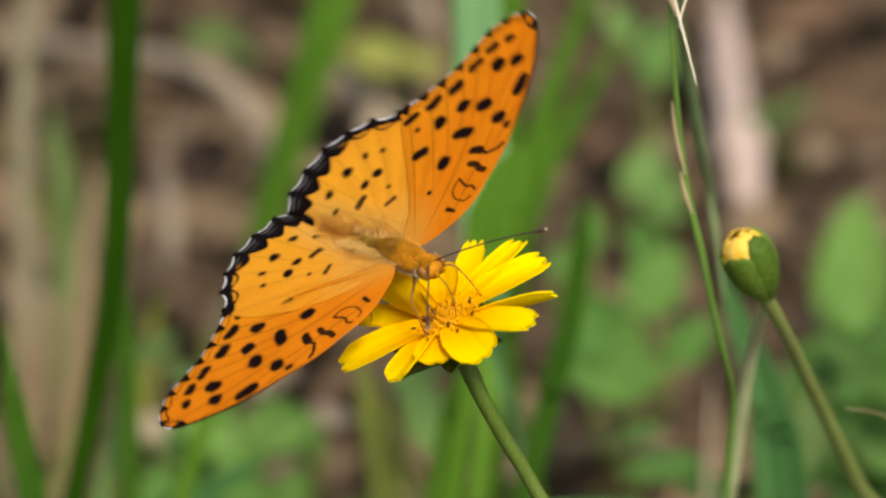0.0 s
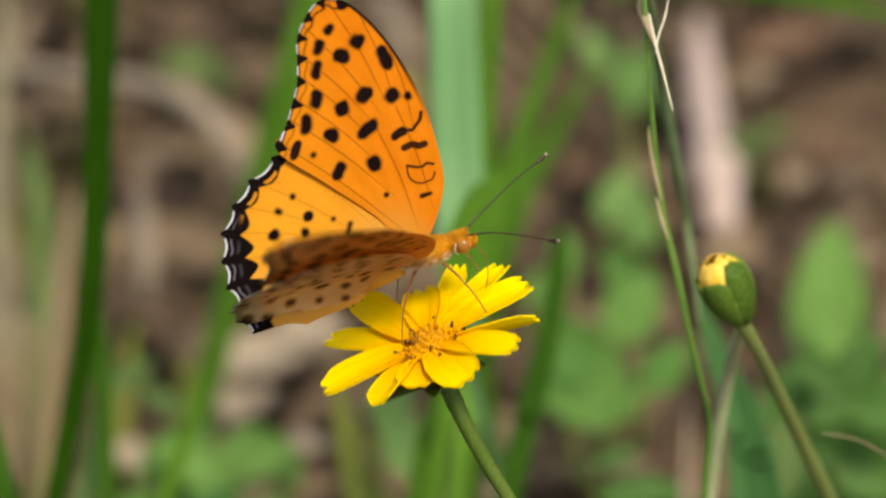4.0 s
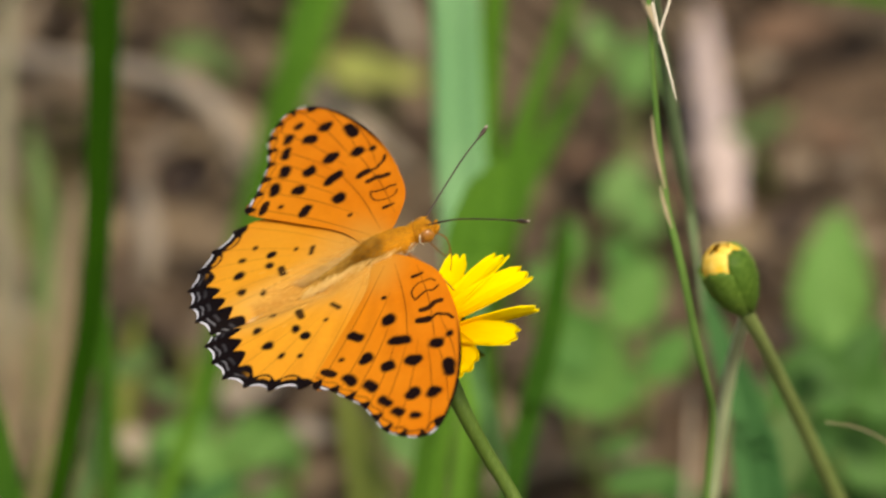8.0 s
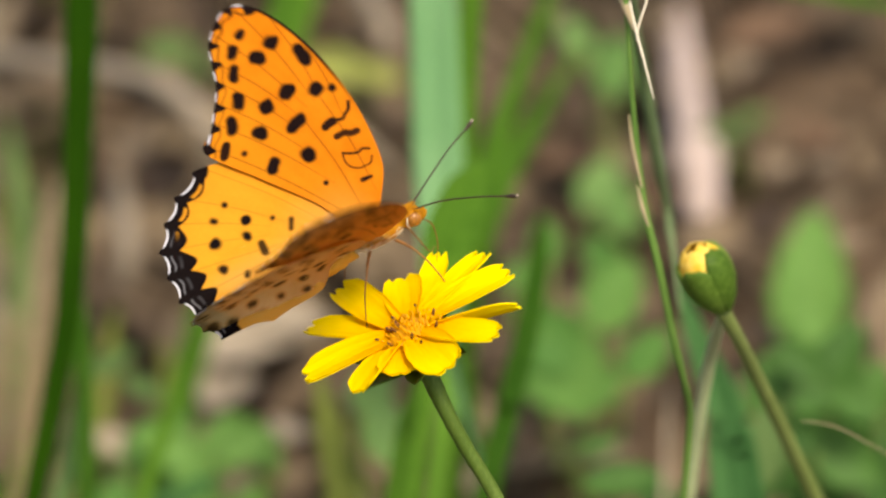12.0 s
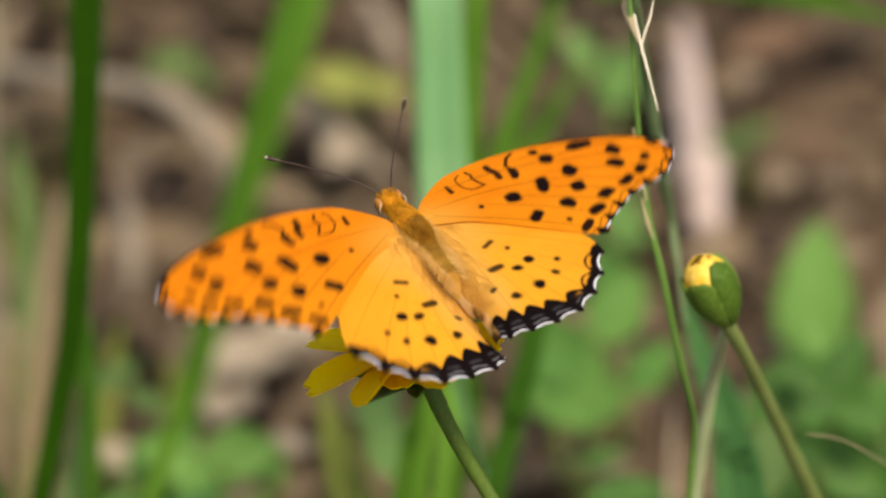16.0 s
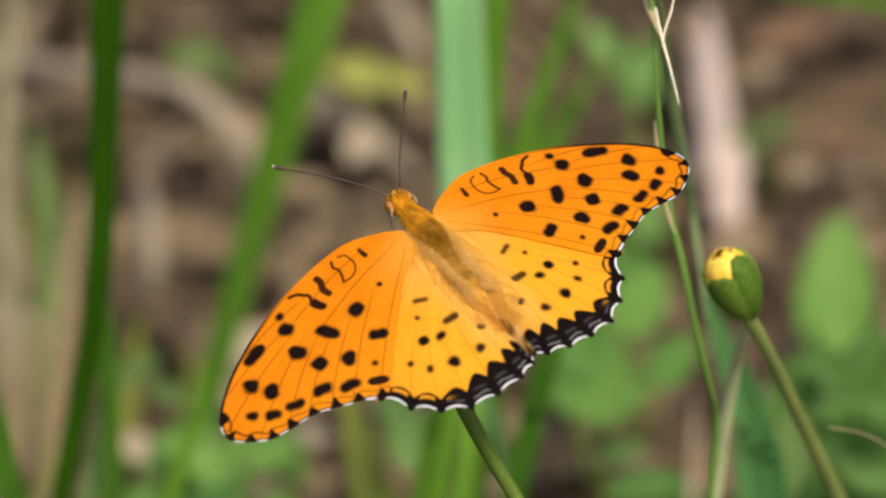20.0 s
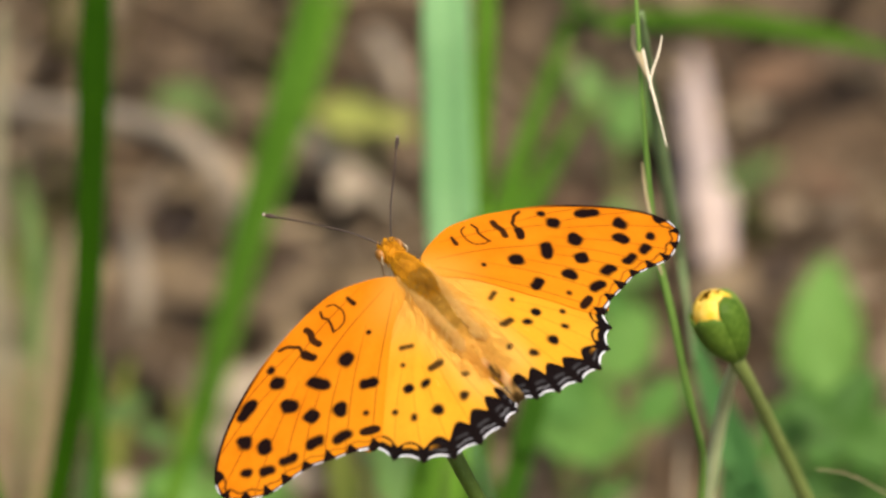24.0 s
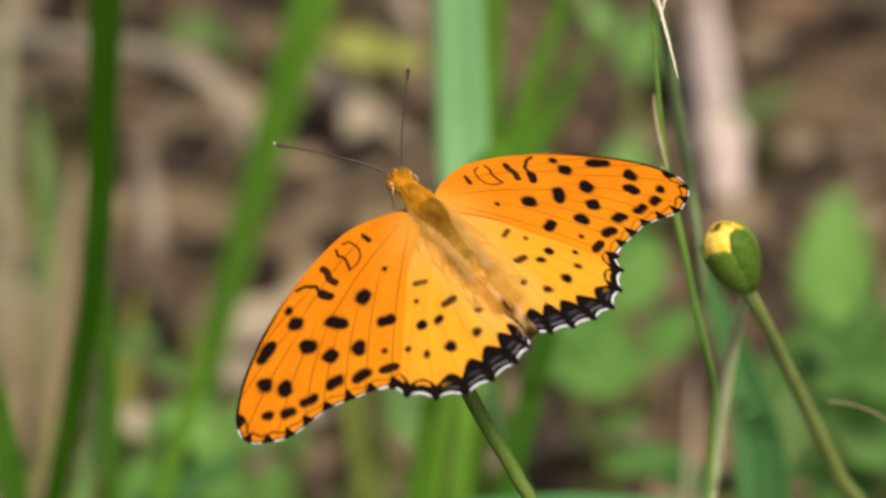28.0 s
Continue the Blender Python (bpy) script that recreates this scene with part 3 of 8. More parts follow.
grass_blade([(-0.0534, 0.2221, 0), (-0.0459, 0.1574, 0.0912), (-0.0417, 0.165, 0.1021), (-0.0398, 0.171, 0.1107)], [0.00228, 0.00285, 0.00247, 0.00038], GREEN_MID, "thin mid-green grass blade")
grass_blade([(-0.0690, 0.2170, 0), (-0.0528, 0.1910, 0.0552), (-0.0453, 0.1939, 0.0587), (-0.0384, 0.1965, 0.0619), (-0.0345, 0.1978, 0.0634)], [0.0040, 0.0046, 0.0044, 0.0032, 0.0006], GREEN_COOL, "cool green grass blade leaning low over the weeds")
grass_blade([(-0.0616, 0.2221, 0), (-0.0596, 0.1665, 0.0868), (-0.0568, 0.1742, 0.0978), (-0.0558, 0.1786, 0.1041)], [0.00285, 0.00323, 0.00285, 0.00038], LEAF_SOFT, "thin soft green grass blade")
grass_blade([(-0.0489, 0.2057, 0), (-0.0202, 0.0947, 0.1237), (-0.0022, 0.0926, 0.1295), (0.0176, 0.0891, 0.1332), (0.0371, 0.0845, 0.1354), (0.0583, 0.0785, 0.1355)],
            [0.00035, 0.0007, 0.00295, 0.00504, 0.00487, 0.00087], GREEN_CROSS, "pale green grass blade lying across the others")
grass_blade([(0.0136, 0.5003, 0), (0.0277, 0.2746, 0.1191), (0.0375, 0.2656, 0.1237), (0.053, 0.2569, 0.1288), (0.0674, 0.2472, 0.1322), (0.0835, 0.2365, 0.1345)],
            [0.00201, 0.00261, 0.00341, 0.00381, 0.00361, 0.001], GREEN_MID, "thin green grass blade arching sideways")
grass_blade([(0.0521, 0.2057, 0), (0.0514, 0.1136, 0.1158), (0.0498, 0.123, 0.1293), (0.0462, 0.1288, 0.1376), (0.0441, 0.132, 0.1421), (0.0418, 0.1362, 0.1481)],
            [0.0080, 0.0080, 0.0062, 0.0046, 0.0034, 0.0006], GREEN_COOL, "green grass blade with a folded midrib behind the bud", fold=0.3)
grass_blade([(0.0602, 0.2057, 0), (0.0531, 0.092, 0.1286), (0.0509, 0.1003, 0.1404), (0.048, 0.1065, 0.1492), (0.0464, 0.1101, 0.1544)],
            [0.00501, 0.00551, 0.00418, 0.00217, 0.00025], GREEN_COOL, "cool green grass blade behind the bud", fold=0.3)
for pts, wd, mt, lb in (
        ([(-0.0778, 0.2967, 0.0000), (-0.0794, 0.2867, 0.0355), (-0.0809, 0.2962, 0.0491), (-0.0811, 0.3080, 0.0663), (-0.0798, 0.3230, 0.0888)], [0.00229, 0.00334, 0.00375, 0.00355, 0.00188], STRAW_PALE, "pale bleached grass leaf standing upright"),
        ([(-0.0746, 0.2922, 0.0000), (-0.0721, 0.2822, 0.0285), (-0.0694, 0.2925, 0.0428), (-0.0682, 0.2967, 0.0488), (-0.0669, 0.3009, 0.0548)], [0.00201, 0.00265, 0.00319, 0.00330, 0.00063], STRAW, "dry straw-coloured grass leaf"),
        ([(-0.0799, 0.2684, 0.0000), (-0.0780, 0.2584, 0.0304), (-0.0765, 0.2657, 0.0403), (-0.0749, 0.2718, 0.0486)], [0.00291, 0.00343, 0.00281, 0.00062], STRAW_TAN, "dry tan grass leaf"),
        ([(-0.0726, 0.2743, 0.0000), (-0.0729, 0.2643, 0.0210), (-0.0721, 0.2728, 0.0326), (-0.0742, 0.2788, 0.0411)], [0.00352, 0.00394, 0.00332, 0.00062], STRAW_TAN, "dry tan grass leaf"),
        ([(-0.0840, 0.2763, 0.0000), (-0.0820, 0.2663, 0.0246), (-0.0814, 0.2749, 0.0363), (-0.0826, 0.2832, 0.0481)], [0.00311, 0.00373, 0.00311, 0.00062], STRAW, "dry straw-coloured grass leaf"),
        ([(-0.0686, 0.2825, 0.0000), (-0.0688, 0.2725, 0.0149), (-0.0690, 0.2823, 0.0284), (-0.0665, 0.2920, 0.0419)], [0.00188, 0.00229, 0.00209, 0.00042], STRAW_TAN, "narrow dry straw-coloured grass leaf"),
        ([(-0.0754, 0.2942, 0.0000), (-0.0731, 0.2842, 0.0487), (-0.0729, 0.2895, 0.0563), (-0.0744, 0.2942, 0.0632), (-0.0754, 0.2988, 0.0701)], [0.00249, 0.00352, 0.00414, 0.00352, 0.00052], LEAF_DULL, "short dull green grass blade among straws"),
        ([(-0.0573, 0.2716, 0.0000), (-0.0576, 0.2616, 0.0331), (-0.0568, 0.2664, 0.0398), (-0.0554, 0.2713, 0.0465)], [0.00268, 0.00350, 0.00309, 0.00062], LEAF_OLIVE, "short olive grass blade going yellow"),
        ([(-0.0470, 0.2695, 0.0000), (-0.0461, 0.2595, 0.0296), (-0.0455, 0.2637, 0.0354), (-0.0472, 0.2679, 0.0413)], [0.00309, 0.00453, 0.00391, 0.00062], LEAF_OLIVE, "short dull olive grass blade"),
        ([(0.0439, 0.2321, 0), (0.0419, 0.1812, 0.0735), (0.0424, 0.1868, 0.0815), (0.0428, 0.1913, 0.0878)], [0.0008, 0.0011, 0.0010, 0.0002], STEM_DRY, "thin dry grey-tan grass leaf")):
    grass_blade(pts, wd, mt, lb)


def short_grass(name, count, material, xs, ys, tall, seed, label):
    """Fine young grass, too thick to count, as one patch."""
    rng = np.random.default_rng(seed)
    V, Fc = [], []
    for _ in range(count):
        p = np.array((rng.uniform(*xs), rng.uniform(*ys), -0.002))
        h = tall * rng.uniform(0.5, 1.3)
        lean = rng.normal(0, 0.3, 2) * h
        pts = [p, p + (lean[0] * 0.3, lean[1] * 0.3, h * 0.5), p + (lean[0], lean[1], h * 0.95)]
        w = rng.uniform(0.0014, 0.0034)
        v, f = ribbon(pts, [w * 0.8, w, 0.0002], unit((rng.normal(0, 0.6), -0.8, 0.6)), 0.2, n=7)
        o = len(V)
        V += [tuple(q) for q in v]
        Fc += [tuple(i + o for i in q) for q in f]
    tagged(part(name, mesh_of(name, V, Fc), material, None), label, "grass", kind="stuff")


short_grass("short_grass", 110, GREEN_BRIGHT, (-0.11, -0.005), (0.15, 0.235), 0.042, 21, "fine short green grass growing through the litter")
short_grass("olive_grass", 34, LEAF_OLIVE, (-0.11, 0.03), (0.18, 0.29), 0.04, 22, "fine olive grass growing through the litter")
short_grass("young_grass", 60, GREEN_MID, (-0.02, 0.11), (0.16, 0.25), 0.042, 23, "fine young green grass between the weeds")
short_grass("thin_grass", 12, LEAF_OLIVE, (-0.11, -0.06), (0.30, 0.46), 0.05, 24, "thin olive grass standing in the litter")


# ---------------- broad-leaved weeds ----------------
def weed(at, leaves, label, material):
    """A low weed: a short stem with leaves on stalks. leaves: (centre, length, width, turn in the flat of the leaf, lean)."""
    root = thing("weed_plant", at, label, "weed", "weeds")
    a = np.array(at)
    top = np.mean([np.array(l[0]) for l in leaves], 0)
    v, f = tube([(0, 0, -0.002), (top - a) * (0.3, 0.3, 0.25), (top - a) * (0.75, 0.75, 0.6)], [0.0013, 0.0011, 0.0008], 10, 7)
    part("stem", mesh_of("weed_stem", v, f), STEM_GREEN, root)
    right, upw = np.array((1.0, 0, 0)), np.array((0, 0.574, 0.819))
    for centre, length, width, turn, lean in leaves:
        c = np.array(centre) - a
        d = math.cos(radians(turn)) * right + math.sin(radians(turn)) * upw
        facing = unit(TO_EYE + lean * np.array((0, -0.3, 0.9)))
        v, f = leaf_grid(length, width, OVAL, 0.12, 0.12, 0.0005, 16, 10, veins=0.012)
        base = c - d * length / 2
        lf = part("leaf", mesh_of("leaf", v, f), material, root)
        lf.matrix_local = aim(base, d, facing)
        v, f = tube([(top - a) * (0.75, 0.75, 0.6) - base, (base * 0.2 - base) * 0.3 - np.array((0, 0, 0.004)), (0, 0, 0)], [0.0007, 0.0006, 0.0005], 8, 6)
        st = part("leaf_stalk", mesh_of("leaf_stalk", v, f), STEM_GREEN, root)
        st.location = base
    return root


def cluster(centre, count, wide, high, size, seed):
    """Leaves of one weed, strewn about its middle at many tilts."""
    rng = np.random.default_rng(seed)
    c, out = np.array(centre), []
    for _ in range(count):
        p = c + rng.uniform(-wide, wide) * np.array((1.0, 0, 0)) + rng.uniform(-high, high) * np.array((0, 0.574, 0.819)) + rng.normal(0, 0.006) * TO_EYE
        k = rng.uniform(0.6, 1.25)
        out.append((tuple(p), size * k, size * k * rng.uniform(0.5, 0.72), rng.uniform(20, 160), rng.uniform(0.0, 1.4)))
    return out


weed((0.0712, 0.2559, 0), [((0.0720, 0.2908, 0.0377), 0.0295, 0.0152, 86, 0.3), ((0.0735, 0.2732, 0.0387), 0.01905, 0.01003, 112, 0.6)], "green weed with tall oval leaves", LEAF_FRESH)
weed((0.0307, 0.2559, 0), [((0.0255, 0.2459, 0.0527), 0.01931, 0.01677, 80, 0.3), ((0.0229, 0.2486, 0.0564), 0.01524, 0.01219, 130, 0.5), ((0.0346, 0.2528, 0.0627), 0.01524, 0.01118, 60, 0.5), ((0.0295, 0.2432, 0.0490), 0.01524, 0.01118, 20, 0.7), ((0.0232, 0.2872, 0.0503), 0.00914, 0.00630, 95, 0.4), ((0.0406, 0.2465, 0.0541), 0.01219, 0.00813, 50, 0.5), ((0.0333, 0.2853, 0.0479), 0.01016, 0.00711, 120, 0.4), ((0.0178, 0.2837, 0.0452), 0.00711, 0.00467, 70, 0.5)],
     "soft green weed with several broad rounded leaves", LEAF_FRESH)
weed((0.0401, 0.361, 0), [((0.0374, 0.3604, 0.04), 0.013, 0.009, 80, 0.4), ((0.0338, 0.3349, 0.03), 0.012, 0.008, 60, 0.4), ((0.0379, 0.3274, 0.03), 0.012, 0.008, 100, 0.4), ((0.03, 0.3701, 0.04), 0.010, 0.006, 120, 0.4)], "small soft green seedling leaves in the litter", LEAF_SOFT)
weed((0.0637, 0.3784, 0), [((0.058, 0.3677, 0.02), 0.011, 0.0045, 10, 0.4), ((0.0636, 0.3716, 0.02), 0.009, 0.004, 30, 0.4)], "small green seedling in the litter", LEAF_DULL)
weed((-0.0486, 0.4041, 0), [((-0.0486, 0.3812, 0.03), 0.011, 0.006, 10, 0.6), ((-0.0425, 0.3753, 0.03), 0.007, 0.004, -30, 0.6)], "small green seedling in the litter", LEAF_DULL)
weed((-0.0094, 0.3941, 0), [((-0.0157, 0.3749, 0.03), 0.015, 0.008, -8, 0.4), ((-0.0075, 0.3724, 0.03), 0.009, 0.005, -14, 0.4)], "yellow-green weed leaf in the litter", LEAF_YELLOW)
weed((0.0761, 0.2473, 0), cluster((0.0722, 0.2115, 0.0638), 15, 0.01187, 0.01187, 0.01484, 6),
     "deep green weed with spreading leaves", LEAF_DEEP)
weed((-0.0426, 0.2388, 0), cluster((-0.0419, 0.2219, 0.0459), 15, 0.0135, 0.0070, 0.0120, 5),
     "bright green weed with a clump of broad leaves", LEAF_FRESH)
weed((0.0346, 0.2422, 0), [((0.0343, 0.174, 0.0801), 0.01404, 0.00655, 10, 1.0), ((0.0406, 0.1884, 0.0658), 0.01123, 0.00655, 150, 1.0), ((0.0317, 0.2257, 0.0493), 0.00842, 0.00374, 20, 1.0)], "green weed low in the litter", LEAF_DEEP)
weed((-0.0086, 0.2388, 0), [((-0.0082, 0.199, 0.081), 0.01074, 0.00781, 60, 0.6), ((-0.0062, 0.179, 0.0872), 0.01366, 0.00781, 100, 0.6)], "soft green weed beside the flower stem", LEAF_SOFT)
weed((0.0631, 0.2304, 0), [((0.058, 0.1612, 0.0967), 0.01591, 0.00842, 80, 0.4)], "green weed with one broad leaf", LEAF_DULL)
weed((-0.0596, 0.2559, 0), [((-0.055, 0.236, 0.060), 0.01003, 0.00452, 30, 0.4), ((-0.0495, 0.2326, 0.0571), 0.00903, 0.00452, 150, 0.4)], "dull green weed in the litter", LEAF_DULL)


# ---------------- seeding grass stalk ----------------
def seed_stalk():
    foot = np.array((0.0344, -0.0943, 0))
    root = thing("seeding_grass_stalk", foot, "thin green grass stalk with a papery tan top and pale awns", "grass stalk")
    def put(name, pts, radii, mat, label=""):
        v, f = tube([np.array(p) - foot for p in pts], radii, 40, 8, 0.06, len(pts))
        return part(name, mesh_of(name, v, f), mat, root, label)
    put("stem", [(0.0344, -0.0943, 0), (0.0357, -0.0283, 0.0875), (0.0378, 0.0115, 0.1479), (0.0389, 0.0261, 0.174), (0.0395, 0.0305, 0.1855), (0.0401, 0.0315, 0.1973), (0.0391, 0.0295, 0.205), (0.0373, 0.0293, 0.2133), (0.0349, 0.0314, 0.2251), (0.0329, 0.0345, 0.233), (0.0315, 0.0385, 0.2423), (0.0306, 0.0414, 0.2533), (0.0298, 0.0463, 0.2638), (0.0293, 0.051, 0.2706)],
        [0.00049, 0.00049, 0.00049, 0.00057, 0.00065, 0.00057, 0.00041, 0.00033], STALK)
    put("side_stem", [(0.0401, 0.076, 0.1842), (0.0389, 0.0815, 0.192), (0.0379, 0.0855, 0.1977), (0.0363, 0.0812, 0.209), (0.0347, 0.0774, 0.221), (0.0332, 0.0735, 0.2329), (0.0316, 0.0611, 0.2501), (0.0305, 0.0566, 0.2611)],
        [0.00033, 0.00049, 0.00065, 0.00098, 0.00106, 0.0009, 0.00073, 0.00049], plant("stalk_sheath", (0.08, 0.14, 0.055), (0.15, 0.22, 0.10), 0.1), "grey-green leaf sheath")
    put("husk", [(0.0292, 0.0489, 0.2641), (0.0295, 0.0473, 0.2617), (0.0301, 0.0444, 0.2611), (0.0311, 0.0411, 0.2599)], [0.0004, 0.0008, 0.00064, 0.00024], HUSK, "papery tan husk")
    put("awn", [(0.0302, 0.0368, 0.2677), (0.0312, 0.0342, 0.264), (0.0323, 0.0319, 0.2606), (0.0337, 0.0287, 0.2561)], [0.00021, 0.00026, 0.00022, 0.0001], AWN, "pale dry awn")
    put("awn", [(0.033, 0.0379, 0.2693), (0.0325, 0.0365, 0.2673), (0.0316, 0.0349, 0.265), (0.0312, 0.0335, 0.263)], [0.0001, 0.00019, 0.00019, 0.00013], AWN, "pale dry awn")
    put("husk", [(0.0305, 0.0398, 0.2459), (0.0309, 0.0377, 0.2428), (0.0317, 0.0353, 0.2395), (0.0324, 0.0337, 0.2371)], [0.00016, 0.00024, 0.00032, 0.00016], HUSK, "thin tan husk")
    put("husk", [(0.0317, 0.0339, 0.2374), (0.0325, 0.0319, 0.2346), (0.0334, 0.0304, 0.2324)], [0.00016, 0.0004, 0.00016], HUSK, "thin tan husk")


seed_stalk()
v, f = tube([np.array(p) - np.array((0.0938, 0.2304, 0)) for p in ((0.0938, 0.2304, 0), (0.0767, 0.0406, 0.1684), (0.0727, 0.0382, 0.1825), (0.0661, 0.0343, 0.1909), (0.0615, 0.0323, 0.195), (0.0567, 0.0303, 0.1974))],
            [0.00013, 0.00014, 0.00012, 0.00009], 30, 6)
ob = part("dry_awn", mesh_of("dry_awn", v, f), HUSK, None)
ob.location = (0.0938, 0.2304, 0)
tagged(ob, "thin pale dry grass awn curving over", "dry grass")


# ---------------- the bud and its stems ----------------
def flower_bud():
    foot = np.array((0.0994, -0.0828, 0))
    root = thing("flower_bud", foot, "green flower bud with yellow petals just opening", "flower bud")
    neck = np.array((0.0445, 0.0292, 0.2186))
    v, f = tube([np.array(p) - foot for p in ((0.0994, -0.0828, 0.0000), (0.0852, -0.0011, 0.0633), (0.0730, 0.0414, 0.1241), (0.0654, 0.0567, 0.1530), (0.0603, 0.0532, 0.1662), (0.0550, 0.0463, 0.1834), (0.0501, 0.0389, 0.1997), (0.0467, 0.0321, 0.2118), (0.0443, 0.0292, 0.2185))],
                [0.0013, 0.0013, 0.0013, 0.0013, 0.00125, 0.00115, 0.00108, 0.00105, 0.0012], 80, 12, 0.02, 3)
    part("stem", mesh_of("bud_stem", v, f), STEM_GREEN, root)
    tip = np.array((0.0402, 0.0329, 0.2291))
    axis = unit(tip - neck + np.array((0, -0.003, 0)))
    L = 0.0112
    R = 0.00365
    prof = lambda s: R * float(np.interp(s, (0, 0.08, 0.22, 0.42, 0.62, 0.8, 0.92, 1.0, 1.06), (0.36, 0.52, 0.76, 0.95, 1.0, 0.93, 0.74, 0.42, 0.12)))
    # the green cup
    v, f = [], []
    for i in range(13):
        s = i / 12 * 0.8
        for k in range(16):
            a = 2 * math.pi * k / 16
            r = prof(s) * 0.93
            v.append((r * math.cos(a), r * math.sin(a), s * L))
    for i in range(12):
        for k in range(16):
            f.append((i * 16 + k, i * 16 + (k + 1) % 16, (i + 1) * 16 + (k + 1) % 16, (i + 1) * 16 + k))
    f += [tuple(range(16))[::-1], tuple(range(12 * 16, 13 * 16))]
    zx = Vector(axis)
    xx = (Vector((1, 0.1, 0.2)) - zx * zx.dot(Vector((1, 0.1, 0.2)))).normalized()
    m = Matrix.Translation(neck - foot) @ Matrix((xx, zx.cross(xx), zx)).transposed().to_4x4()
    cup = part("cup", mesh_of("bud_cup", v, f), SEPAL, root, "rounded green base of the bud")
    cup.matrix_local = m

    def shell(name, a0, span, s0, s1, out, mat, pinch):
        rows, cols = 14, 8
        top, low = [], []
        for i in range(rows + 1):
            q = i / rows
            s = s0 + (s1 - s0) * q
            wdt = np.interp(q, (0, 0.3, 0.7, 0.9, 1), (0.7, 1.0, 0.92, 0.7 + 0.3 * pinch, pinch))
            for j in range(cols + 1):
                u = 2 * j / cols - 1
                a = a0 + span * u * wdt
                r = prof(min(s, 1.05)) * out + 0.00025 * (1 - u * u) + (0.0006 * max(0, q - 0.8) if out > 1 else 0)
                for lst, dr in ((top, 0.00012), (low, -0.00012)):
                    lst.append(((r + dr) * math.cos(a), (r + dr) * math.sin(a), s * L))
        n, k = cols + 1, len(top)
        fc = []
        for i in range(rows):
            for j in range(cols):
                c = i * n + j
                fc += [(c, c + 1, c + n + 1, c + n), (k + c, k + c + n, k + c + n + 1, k + c + 1)]
        edge = [j for j in range(n)] + [i * n + cols for i in range(1, rows + 1)] + [rows * n + j for j in range(cols - 1, -1, -1)] + [i * n for i in range(rows - 1, 0, -1)]
        for a, b in zip(edge, edge[1:] + edge[:1]):
            fc.append((b, a, k + a, k + b))
        o = part(name, mesh_of(name, top + low, fc), mat, root)
        o.matrix_local = m
        return o

    for k in range(5):
        shell("sepal", 2 * math.pi * k / 5 + 0.5, 0.80, 0.0, (0.98, 0.90, 0.80, 0.84, 0.97)[k], 1.05, SEPAL, 0.4)
    for k in range(6):
        shell("petal", 2 * math.pi * k / 6 + 0.2, 0.78, 0.35, 1.0 + 0.03 * (k % 3), 0.98 - 0.05 * (k % 2), PETAL_PALE, 0.8)
    v, f = tube([(0, 0, L * 0.55), (0, 0, L * 0.8), (0.0002, 0, L * 0.95)], [R * 0.5, R * 0.5, R * 0.25], 6, 10)
    c = part("bud_core", mesh_of("bud_core", v, f), DISC, root, "brownish folded heart of the bud")
    c.matrix_local = m


flower_bud()
foot = np.array((0.0234, -0.0943, 0))
side = thing("bare_stem", foot, "greyish-green bare stem leaning on the bud's neck", "plant stem")
v, f = tube([np.array(p) - foot for p in ((0.0234, -0.0943, 0), (0.0315, -0.0104, 0.0716), (0.0372, 0.0317, 0.1318), (0.0400, 0.0494, 0.1607), (0.0410, 0.0506, 0.1695), (0.0421, 0.0510, 0.1810), (0.0434, 0.0482, 0.1951), (0.0443, 0.0410, 0.2065), (0.0449, 0.0352, 0.2144))],
            [0.0011, 0.0011, 0.0011, 0.0011, 0.0011, 0.00105, 0.00098, 0.00086, 0.0007], 80, 12, 0.03, 5)
part("stem", mesh_of("bare_stem", v, f), STEM_GREY, side)


# ---------------- the yellow flower ----------------
FLOWER_BASE = (0.0661, -0.16, 0)
E1, E2, EN = Vector((0.917, 0.0295, 0.3978)), Vector((0, 0.9973, -0.074)), Vector((-0.3989, 0.0678, 0.9145))
FLOWER_AT = Vector((-0.0022, -0.0068, 0.2403))


